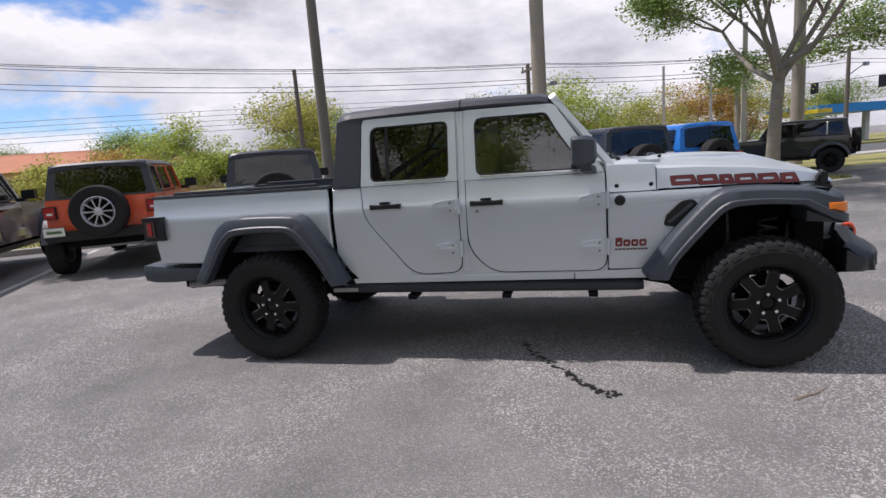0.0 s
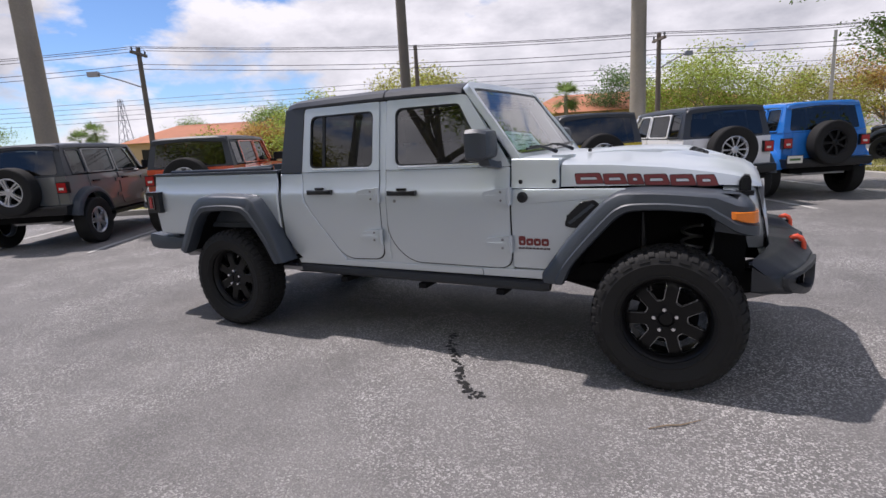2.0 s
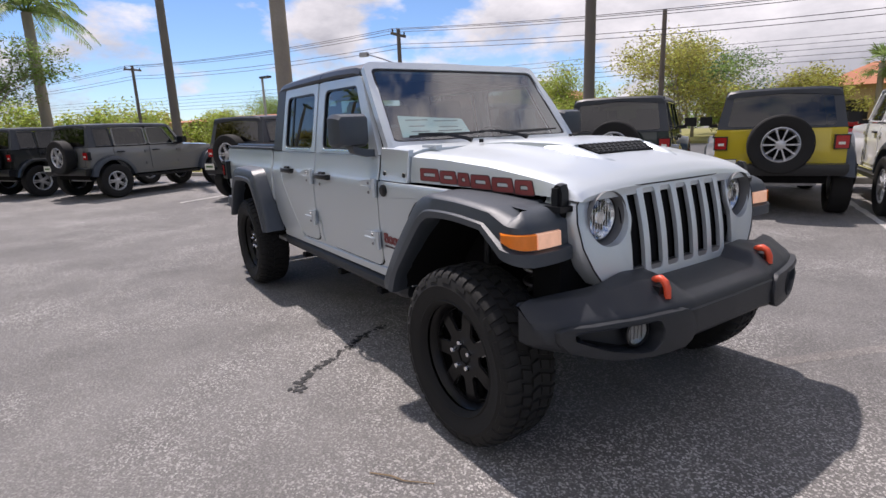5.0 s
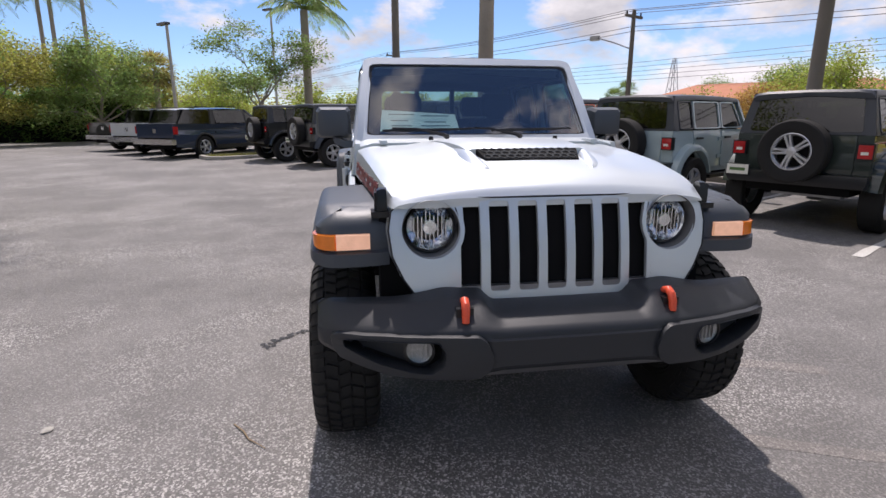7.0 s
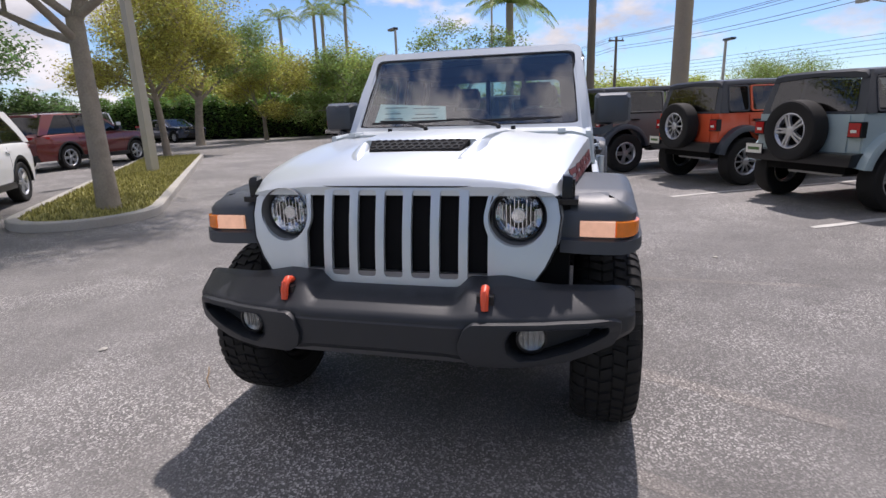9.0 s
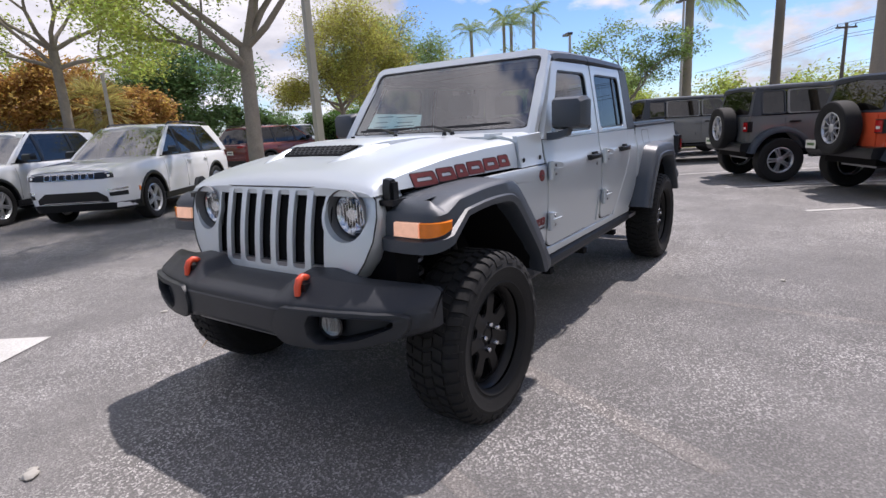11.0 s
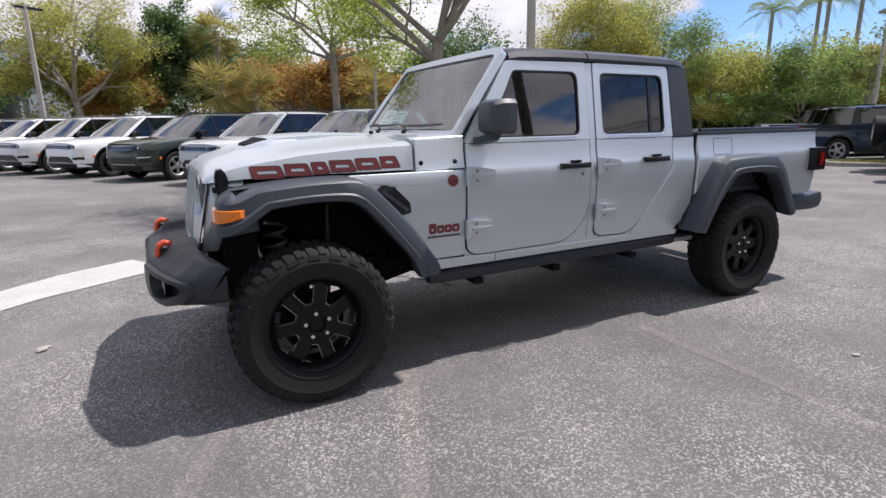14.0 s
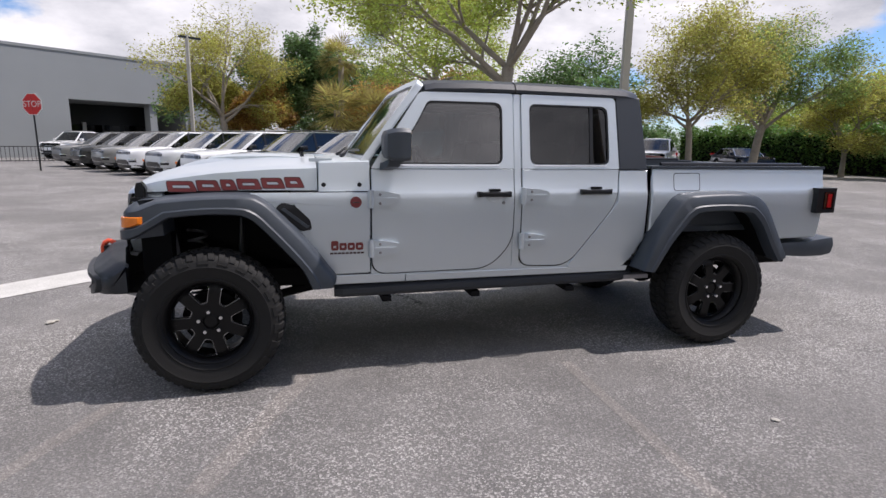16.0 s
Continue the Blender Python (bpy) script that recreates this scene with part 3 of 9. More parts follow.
    for door, hx, zs in ((door_f, 0.775, (1.108, 0.798)), (door_r, -0.225, (1.118, 0.816))):
        for hz in zs:
            yb = lerp_table(SIDE, hz)[0]
            bm = bmesh.new()
            tri = [(hx + 0.018, hz - 0.050), (hx + 0.018, hz + 0.050), (hx - 0.06, hz + 0.046), (hx - 0.150, hz + 0.030), (hx - 0.160, hz), (hx - 0.150, hz - 0.030), (hx - 0.06, hz - 0.046)]
            prism(rounded(tri, 0.012, 2), yb - 0.004, yb + 0.028, bm=bm)
            part("hinge", flip(finish(bm, 0.011, 40), s), PAINT, door, "silver exposed door hinge")
            bm = tube([(hx + 0.026, yb + 0.022, hz - 0.055), (hx + 0.026, yb + 0.022, hz + 0.055)], 0.017, 12)
            part("hinge_barrel", flip(finish(bm, 0.003), s), PAINT, door)
            part("hinge_rib", flip(box(hx - 0.13, hx + 0.0, yb + 0.02, yb + 0.035, hz - 0.008, hz + 0.008, 0.004), s), PAINT, door)
            for bz in (-0.027, 0.027):
                part("hinge_bolt", flip(lathe([(0, 0.007), (0.007, 0.006), (0.009, 0.0)], 10, at=(hx - 0.03, yb + 0.028, hz + bz)), s), STEEL, door)
    # cab corner behind the rear door and the black top pillar above it
    sidepart("cab_corner", [(-0.928, 1.282), (-0.911, 1.06), (-0.566, 0.622), (-0.60, 0.60), (-1.0, 0.60), (-1.06, 0.66), (-1.148, 0.80), (-1.148, 1.282)], s, lift=-0.002)
    sidepart("top_pillar", [(-0.930, 1.288), (-0.903, 1.775), (-1.09, 1.775), (-1.145, 1.288)], s, TOP, thick=0.05, label="dark hardtop rear pillar")
    sidepart("door_jamb", [(0.80, 0.60), (0.80, 1.285), (-0.14, 1.285), (-0.14, 1.77), (-0.21, 1.77), (-0.21, 1.285), (-0.93, 1.285), (-0.93, 0.60)], s, lift=-0.014, thick=0.012)
    sidepart("middle_pillar", [(-0.150, 0.64), (-0.150, 1.77), (-0.198, 1.77), (-0.198, 0.64)], s, lift=-0.005, bevel=0.002)
    # bed side
    sidepart("bed_side", [(-1.182, 1.298), (-1.182, 0.80), (-1.24, 0.90), (-1.36, 1.06), (-1.45, 1.085), (-1.92, 1.085), (-2.03, 1.04), (-2.13, 0.88), (-2.22, 0.76), (-2.70, 0.768), (-2.715, 1.0), (-2.705, 1.298)], s, thick=0.07, bevel=0.010)
    part("bed_rail_cap", flip(box(-2.708, -1.180, 0.70, 0.797, 1.294, 1.314, 0.006), s), PLASTIC, truck, "black bed rail cap")
    part("bed_rail", flip(tube([(-2.55, 0.72, 1.322), (-1.3, 0.72, 1.322)], 0.016, 8), s), SMOOTH_BLACK, truck)
    flare(F_OUT[3:], F_LOW[3:], s, [0.66, 0.68, 0.74, 0.77, 0.79, 0.80, 0.80, 0.79, 0.79], "front_flare", 0.012, flare_nose(s))
    flare(R_OUT, R_LOW, s, [0.79, 0.79, 0.80, 0.80, 0.80, 0.80, 0.80, 0.80, 0.80, 0.80, 0.80, 0.79], "rear_flare")
    # rock rail
    rail = [(0.70, 0.562), (0.765, 0.556), (0.800, 0.536), (0.806, 0.505), (0.796, 0.484), (0.75, 0.482)]
    part("rock_rail", flip(finish(loft([[(x, y - dy, z + dz) for y, z in rail] for x, dy, dz in ((1.03, 0.02, 0), (0.98, 0.0, 0), (-0.98, 0.0, 0.012), (-1.10, 0.03, 0.02))]), 0.006), s), SATIN, truck, "black sill protection rail", 20)
    part("rail_bracket", flip(box(-1.22, -1.02, 0.70, 0.80, 0.505, 0.535, 0.008), s), STEEL, truck)
    for bx_ in (0.7, 0.1, -0.6):
        part("rail_bracket", flip(box(bx_ - 0.03, bx_ + 0.03, 0.62, 0.80, 0.44, 0.475, 0.006), s), DARK, truck)
    # wheel well liners
    for pts in ([(2.09, 0.95)] + F_LOW[2:], R_LOW):
        bm = loft([[(x, s * y, z + 0.012) for x, z in pts] for y in (0.93, 0.86, 0.50)], closed=False)
        part("wheel_well_liner", bm, DARK, truck, "black wheel well liner")
        part("inner_wall", flip(prism([(x, z + 0.012) for x, z in pts], 0.47, 0.50), s), DARK, truck)
    # side vent behind the front wheel
    vent = rounded([(1.325, 1.085), (1.36, 1.055), (1.22, 0.915), (1.155, 0.925), (1.165, 0.985), (1.255, 1.075)], 0.015, 2)
    vent_part = part("wing_vent", finish(sheet(vent, flank(s, 0.008), 0.03, CUTS), 0.006, 50), SMOOTH_BLACK, truck, "black louvred wing vent")
    for k in range(4):
        t = k / 3
        part("vent_slat", finish(sheet([(1.315 - 0.11 * t, 1.062 - 0.09 * t), (1.33 - 0.11 * t, 1.05 - 0.09 * t), (1.285 - 0.10 * t, 1.015 - 0.08 * t), (1.27 - 0.10 * t, 1.027 - 0.08 * t)], flank(s, 0.014), 0.01)), PLASTIC, vent_part)
    # cowl side bolts
    for bx_ in (0.865, 1.08):
        part("cowl_bolt", flip(lathe([(0, 0.006), (0.012, 0.005), (0.014, 0.0)], 12, at=(bx_, 0.802, 1.193)), s), SMOOTH_BLACK, truck)
    # door mirror
    m_rings = []
    for x, k in ((0.735, 0.55), (0.72, 0.82), (0.68, 0.97), (0.62, 1.0), (0.585, 0.96)):
        cy, cz, hy, hz = 0.905, 1.437, 0.108 * k, 0.096 * k
        m_rings.append([(x, cy + sy * hy * a, cz + sz * hz * b) for sy, sz, a, b in ((-1, -1, 0.8, 1), (-1, -1, 1, 0.8), (-1, 1, 1, 0.8), (-1, 1, 0.85, 1), (1, 1, 0.8, 1), (1, 1, 1, 0.75), (1, -1, 1, 0.8), (1, -1, 0.8, 1))])
    mirror = part("door_mirror", flip(finish(loft(m_rings), 0.008, 30), s), PLASTIC, truck, "black door mirror housing")
    part("mirror_glass", flip(box(0.578, 0.583, 0.81, 0.995, 1.355, 1.52, 0.004), s), CHROME, mirror, "mirror glass")
    part("mirror_arm", flip(finish(loft([[(x + dx, y, z + dz) for dx, dz in ((-0.035, -0.02), (0.04, -0.02), (0.035, 0.022), (-0.03, 0.022))] for x, y, z in ((0.70, 0.78, 1.305), (0.70, 0.84, 1.305), (0.67, 0.90, 1.325), (0.66, 0.91, 1.35))]), 0.008), s), PLASTIC, mirror)
    # tail lamp
    tl = part("tail_lamp", flip(box(-2.775, -2.60, 0.72, 0.868, 0.965, 1.155, 0.022, 3), s), SMOOTH_BLACK, truck, "black-framed red tail lamp")
    part("tail_lens", flip(box(-2.745, -2.66, 0.85, 0.876, 0.995, 1.125, 0.012), s), SMOKED, tl)
    part("tail_lens", flip(box(-2.72, -2.685, 0.868, 0.882, 1.01, 1.11, 0.006), s), REDLENS, tl)
    part("tail_lens", flip(box(-2.782, -2.76, 0.735, 0.855, 0.985, 1.135, 0.008), s), REDLENS, tl)
    # rear bumper end
    part("rear_bumper_end", flip(finish(loft([[(x, y0, zt), (x, y1, zt - 0.01), (x, y1 + 0.015, (zt + zb) / 2), (x, y1, zb), (x, y0, zb)] for x, y0, y1, zt, zb in ((-2.32, 0.60, 0.79, 0.73, 0.63), (-2.6, 0.6, 0.81, 0.74, 0.615), (-2.76, 0.5, 0.83, 0.765, 0.62), (-2.86, 0.4, 0.82, 0.77, 0.635), (-2.915, 0.4, 0.74, 0.755, 0.66))]), 0.012), s), PLASTIC, truck, "black rear bumper end cap")

# round fuel-style cap on one wing, red badge disc on the other
part("wing_cap", flip(lathe([(0, 0.018), (0.012, 0.02), (0.026, 0.018), (0.034, 0.012), (0.036, -0.004)], 24, at=(0.882, 0.822, 1.098)), -1), SMOOTH_BLACK, truck, "black round aerial cap")
badge = part("round_badge", lathe([(0, 0.004), (0.028, 0.005), (0.034, 0.003), (0.035, -0.004)], 28, at=(0.89, 0.8245, 1.087)), DECAL, truck, "small red round badge")
part("badge_bar", box(0.87, 0.91, 0.828, 0.832, 1.084, 1.090, 0.001), CHROME, badge)
# fuel door on the left bed side
part("fuel_door", finish(ring_plate((-1.47, 1.2), rounded([(-1.36, 1.14), (-1.36, 1.265), (-1.58, 1.265), (-1.58, 1.14)], 0.02), rounded([(-1.364, 1.144), (-1.364, 1.261), (-1.576, 1.261), (-1.576, 1.144)], 0.018), flank(1, 0.001), 0.004)), SMOOTH_BLACK, truck, "outline of the fuel door")

# cab shell and floor; dark inside
part("cab_floor", box(-1.13, 0.80, -0.74, 0.74, 0.55, 0.62), DARK, truck)
part("cab_back", box(-1.148, -1.125, -0.75, 0.75, 0.60, 1.30), PAINT, truck)
part("firewall", box(0.80, 0.83, -0.74, 0.74, 0.56, 1.20), DARK, truck)
for s in (1, -1):
    part("door_card", flip(prism([(0.79, 0.66), (-1.12, 0.66), (-1.12, 1.27), (0.79, 1.27)], 0.735, 0.748), s), CLOTH, truck)
    part("roof_rail", flip(tube([(0.50, 0.66, 1.755), (-1.10, 0.66, 1.755)], 0.035, 8), s), SMOOTH_BLACK, truck)

# hardtop roof with its joint
def roof_ring(x, drop=0.0, hw=0.722):
    zc = 1.875 - drop
    half = [(0.0, zc), (0.30, zc - 0.003), (0.52, zc - 0.009), (hw - 0.075, zc - 0.021), (hw - 0.02, zc - 0.044), (hw, zc - 0.078), (hw - 0.006, zc - 0.096), (hw - 0.05, zc - 0.100), (0.0, zc - 0.07)]
    return [(x, y, z) for y, z in half] + [(x, -y, z) for y, z in half[-2:0:-1]]


roof = part("hardtop_roof", loft([roof_ring(x, d, w) for x, d, w in ((0.455, 0.045, 0.70), (0.44, 0.022, 0.715), (0.38, 0.010, 0.72), (0.1, 0.0, 0.722), (-0.158, 0.0, 0.722))]), TOP, truck, "dark grey hardtop front panel")
part("hardtop_roof_rear", loft([roof_ring(x, d, w) for x, d, w in ((-0.168, 0.0, 0.722), (-0.6, 0.004, 0.722), (-0.98, 0.012, 0.72), (-1.07, 0.028, 0.715), (-1.105, 0.06, 0.70))]), TOP, truck, "dark grey hardtop rear section")
part("roof_joint", loft([roof_ring(x, 0.006, 0.718) for x in (-0.156, -0.170)]), SMOOTH_BLACK, truck)
rear_o = [(-0.71, 1.29), (-0.66, 1.79), (0.66, 1.79), (0.71, 1.29)]
rear_i = rounded([(-0.52, 1.36), (-0.50, 1.70), (0.50, 1.70), (0.52, 1.36)], 0.05)
part("hardtop_back", finish(ring_plate((0, 1.54), rear_o, rear_i, lambda u, v, d: (-1.14 + (v - 1.29) * 0.085 + d, u, v), 0.03), 0.004), TOP, truck)
pane = part("rear_window", sheet(rear_i, lambda u, v, d: (-1.128 + (v - 1.29) * 0.085, u, v), 0.0), GLASS_BACK, truck, "sliding rear window glass")
pane.visible_shadow = False
for yy in (-0.17, 0.17):
    part("window_bar", box(-1.13, -1.09, yy - 0.02, yy + 0.02, 1.34, 1.72), SMOOTH_BLACK, truck)

# windscreen frame and glass, raked plane from cowl to roof
def screen(u, v, d):
    """u across, v up the screen 0 to 1."""
    return (0.862 - 0.345 * v - 0.02 * (u / 0.7) ** 2 - d * 0.8, u, 1.352 + 0.462 * v - d * 0.6)


ws_o = rounded([(-0.755, -0.04), (-0.702, 1.075), (0.702, 1.075), (0.755, -0.04)], [0.02, 0.09, 0.09, 0.02], 5)
ws_i = rounded([(-0.716, 0.025), (-0.664, 0.985), (0.664, 0.985), (0.716, 0.025)], [0.06, 0.06, 0.06, 0.06], 5)
part("windscreen_frame", finish(ring_plate((0, 0.5), ws_o, ws_i, screen, 0.045, n=64), 0.008, 50), PAINT, truck, "silver windscreen frame")
part("windscreen_band", ring_plate((0, 0.5), [(u * 1.004, 0.5 + (v - 0.5) * 1.01) for u, v in ws_i], [(u * 0.972, 0.5 + (v - 0.5) * 0.955) for u, v in ws_i], lambda u, v, d: screen(u, v, 0.008 + d), 0.004, n=64), SMOOTH_BLACK, truck)
bm = bmesh.new()
cols = 12
rows_ = [[bm.verts.new(screen((-0.716 + 0.05 * j / 6) * (1 - 2 * i / cols), 0.015 + 0.98 * j / 6, 0.010)) for i in range(cols + 1)] for j in range(7)]
for a, b in zip(rows_, rows_[1:]):
    for i in range(cols):
        bm.faces.new((a[i], a[i + 1], b[i + 1], b[i]))
pane = part("windscreen", bm, GLASS_CLEAR, truck, "clear windscreen glass reflecting the sky")
pane.visible_shadow = False
for s in (1, -1):
    part("screen_pillar", flip(finish(loft([[(x, y, z), (x - 0.05, y, z), (x - 0.06, y - 0.06, z), (x - 0.01, y - 0.06, z)] for x, y, z in ((0.868, 0.782, 1.296), (0.852, 0.765, 1.345), (0.68, 0.74, 1.58), (0.502, 0.704, 1.80))]), 0.006), s), PAINT, truck)
# cowl
part("cowl_panel", finish(loft([[(x, -w, z - 0.02), (x, -w * 0.9, z), (x, 0, z + 0.008), (x, w * 0.9, z), (x, w, z - 0.02), (x, w, 1.15), (x, -w, 1.15)] for x, w, z in ((0.80, 0.775, 1.335), (0.875, 0.77, 1.342), (1.10, 0.755, 1.328))]), 0.006), PAINT, truck)
for s in (1, -1):
    sidepart("cowl_side", [(1.112, 1.152), (1.108, 1.326), (0.80, 1.336), (0.80, 1.152)], s, thick=0.03, lift=-0.008)

# hood: raised middle, shoulders falling to straight sides
def hood_half(x):
    """y, z down one half of the hood at x."""
    zc, zs, w, zl = lerp_table([(1.118, 1.352, 1.322, 0.770, 1.158), (1.4, 1.348, 1.312, 0.748, 1.158), (1.7, 1.322, 1.288, 0.720, 1.157), (1.95, 1.280, 1.252, 0.690, 1.152), (2.05, 1.256, 1.232, 0.672, 1.148), (2.12, 1.232, 1.212, 0.655, 1.142), (2.165, 1.203, 1.19, 0.645, 1.137), (2.185, 1.175, 1.165, 0.632, 1.134)], x)
    dr = min(0.032, (zs - zl) * 0.6)
    return [(0.0, zc), (0.24, zc - 0.002), (0.33, zc - 0.006), (0.40, zs + (zc - zs) * 0.35), (0.50, zs - 0.004), (w - 0.09, zs - 0.3 * dr), (w - 0.04, zs - 0.6 * dr), (w - 0.004, zs - dr), (w + 0.004, zl + (zs - dr - zl) * 0.66), (w + 0.009, zl + (zs - dr - zl) * 0.33), (w + 0.014, zl)]


xs = [1.118, 1.2, 1.3, 1.4, 1.5, 1.6, 1.7, 1.8, 1.9, 1.97, 2.03, 2.08, 2.12, 2.15, 2.165, 2.177, 2.185]
rings = []
for x in xs:
    h = hood_half(x)
    rings.append([(x, y, z) for y, z in h] + [(x, h[-1][0] - 0.03, h[-1][1]), (x, -h[-1][0] + 0.03, h[-1][1])] + [(x, -y, z) for y, z in h[::-1][:-1]])
hood = part("hood", loft(rings), PAINT, truck, "silver hood with a raised centre and scoop", 30.0)
# scoop: raised lid, a dark mouth facing forward under a honeycomb, and two ridges that frame the tray before it
SCW = 0.236
scoop = part("hood_scoop", finish(loft([[(x, -w, z - 0.05), (x, -w * 0.97, z - 0.010), (x, -w * 0.88, z), (x, w * 0.88, z), (x, w * 0.97, z - 0.010), (x, w, z - 0.05)] for x, w, z in ((1.22, 0.36, 1.353), (1.36, 0.345, 1.359), (1.52, 0.325, 1.358), (1.67, 0.305, 1.352), (1.775, 0.295, 1.342), (1.797, 0.293, 1.335))]), 0.004), PAINT, hood, "", 40.0)
SC0, SC1 = (1.794, 1.335), (1.895, 1.294)
part("scoop_mouth", loft([[(x, -w, z), (x, w, z), (x, w, z - 0.03), (x, -w, z - 0.03)] for (x, z), w in ((SC0, SCW + 0.004), (SC1, SCW - 0.02))]), DARK, hood, "black scoop opening under a mesh")
HEX = 0.0205
for r in range(3):
    for k in range(12):
        yc = -SCW + 0.034 + (k + 0.5 * (r % 2)) * 0.0355
        f = 0.22 + 0.29 * r
        bm = bmesh.new()
        ring = []
        for rad, lift in ((HEX, 0.0), (HEX, 0.004), (HEX - 0.006, 0.004), (HEX - 0.006, 0.0)):
            row = []
            for q in range(6):
                a = math.pi / 6 + q * math.pi / 3
                y_, g = yc + rad * math.cos(a), f + rad * math.sin(a) / 0.1086
                row.append(bm.verts.new((SC0[0] + (SC1[0] - SC0[0]) * g, y_, SC0[1] + (SC1[1] - SC0[1]) * g + lift)))
            ring.append(row)
        for a_, b_ in zip(ring, ring[1:]):
            for q in range(6):
                bm.faces.new((a_[q], a_[(q + 1) % 6], b_[(q + 1) % 6], b_[q]))
        bmesh.ops.recalc_face_normals(bm, faces=bm.faces)
        part("mesh_cell", bm, MESH_GREY, hood)
for s in (1, -1):
    ridge = []
    for x, y, h, w in ((1.64, 0.282, 0.012, 0.03), (1.77, 0.278, 0.026, 0.034), (1.83, 0.272, 0.025, 0.034), (1.90, 0.262, 0.016, 0.034), (1.96, 0.250, 0.008, 0.030), (2.02, 0.232, 0.0, 0.024)):
        z = hood_half(x)[1][1] - 0.004
        ridge.append([(x, y - w, z), (x, y - 0.45 * w, z + 0.8 * h + 0.003), (x, y, z + h + 0.004), (x, y + 0.55 * w, z + 0.75 * h + 0.002), (x, y + 1.3 * w, z - 0.004)])
    part("scoop_ridge", flip(loft(ridge), s), PAINT, hood, "", 70.0)
for s in (1, -1):
    part("hood_hinge", flip(box(1.02, 1.16, 0.60, 0.64, 1.325, 1.345, 0.006), s), PAINT, truck)
    part("hood_bumper_stop", flip(lathe([(0, 0.02), (0.012, 0.02), (0.014, 0.0)], 12, at=(0, 0, 0)), 1), SMOOTH_BLACK, truck).matrix_basis = pose(1.20, s * 0.36, 1.348, 90, 0, 0)
    # latch at the hood's front corner
    lt = part("hood_latch", flip(finish(loft([[(x, y, z) for x, z in ((2.075, z0), (2.085, z0 + 0.025), (2.10, z0 + 0.042), (2.125, z0 + 0.038), (2.135, z0 + 0.01), (2.135, z0 - 0.055), (2.08, z0 - 0.055))] for y, z0 in ((0.668, 1.165), (0.69, 1.165), (0.706, 1.160))]), 0.008), s), SMOOTH_BLACK, truck, "black rubber hood latch")
    part("latch_strap", flip(box(2.088, 2.12, 0.702, 0.716, 1.10, 1.19, 0.005), s), SMOOTH_BLACK, lt)
    part("latch_foot", flip(box(2.06, 2.15, 0.66, 0.73, 1.095, 1.118, 0.005), s), SMOOTH_BLACK, lt)

# grille panel with seven slots and two lamp openings
def face(u, v, d):
    """u across, v up, on the raked grille."""
    return (2.207 + 0.17 * (1.150 - v) - 0.35 * (v - 0.95) ** 2 - 0.10 * (abs(u) ** 2.4) - d, u, v)


def ring_face(c, outer, inner, thick, bm, n):
    """Face of the grille round one opening, with the opening's wall; no wall on the outside."""
    o, i = ring_points(c, outer, inner, n)
    rows = [[bm.verts.new(face(u, v, d)) for u, v in pts] for pts, d in ((o, 0.0), (i, 0.0), (i, thick))]
    for a, b in zip(rows, rows[1:]):
        for k in range(len(o)):
            j = (k + 1) % len(o)
            bm.faces.new((a[k], a[j], b[j], b[k]))


grille = part("grille_panel", None or bmesh.new(), PAINT, truck, "silver seven-slot grille panel")
bm = bmesh.new()
PITCH, SW, LAMP = 0.1168, 0.0398, 0.502
e0 = 3.5 * PITCH


def beside_lamp(v, r, limit):
    """How far out the grille may reach at height v before it meets a ring of radius r round the lamp."""
    d = abs(v - 1.052)
    return limit if d >= r else min(limit, LAMP - math.sqrt(r * r - d * d))


levels = [0.765] + list(np.linspace(0.93, 1.172, 15))
for k in range(7):
    c = (k - 3) * PITCH
    cell = [(c - PITCH / 2, 0.765), (c - PITCH / 2, 1.172), (c + PITCH / 2, 1.172), (c + PITCH / 2, 0.765)]
    slot = rounded([(c - SW, 0.806), (c - SW, 1.156), (c + SW, 1.156), (c + SW, 0.806)], 0.016, 3)
    if k in (0, 6):
        q = 1 if k == 6 else -1
        cell = [(q * (e0 - PITCH), 0.765), (q * (e0 - PITCH), 1.172)] + [(q * beside_lamp(v, 0.119, e0), v) for v in levels[::-1]]
        edge = [(q * beside_lamp(v, 0.130, abs(c) + SW), v) for v in np.linspace(1.140, 0.94, 15)]
        slot = [(c - q * SW, 0.81), (c - q * SW, 1.150), (c - q * (SW - 0.006), 1.156), (c + q * (SW - 0.012), 1.156)] + edge + [(c + q * SW, 0.812), (c + q * (SW - 0.006), 0.806), (c - q * (SW - 0.004), 0.806)]
    ring_face((c, 0.97), cell, slot, 0.02, bm, 24)
for s in (1, -1):
    cheek = [(s * beside_lamp(v, 0.119, e0), v) for v in levels] + [(s * 0.56, 1.170), (s * 0.620, 1.155), (s * 0.654, 1.12), (s * 0.666, 1.05), (s * 0.654, 0.95), (s * 0.612, 0.86), (s * 0.562, 0.79), (s * 0.53, 0.765)]
    hole = [(s * LAMP + 0.113 * math.cos(a), 1.052 + 0.113 * math.sin(a)) for a in np.linspace(0, 2 * math.pi, 40, endpoint=False)]
    ring_face((s * LAMP, 1.052), cheek, hole, 0.055, bm, 64)
bmesh.ops.remove_doubles(bm, verts=bm.verts, dist=0.0004)
finish(bm, 0.006, 60)
bmesh.ops.recalc_face_normals(bm, faces=bm.faces)
bm.to_mesh(grille.data)
bm.free()
grille.data.polygons.foreach_set("use_smooth", [True] * len(grille.data.polygons))
grille.data.set_sharp_from_angle(angle=radians(35))
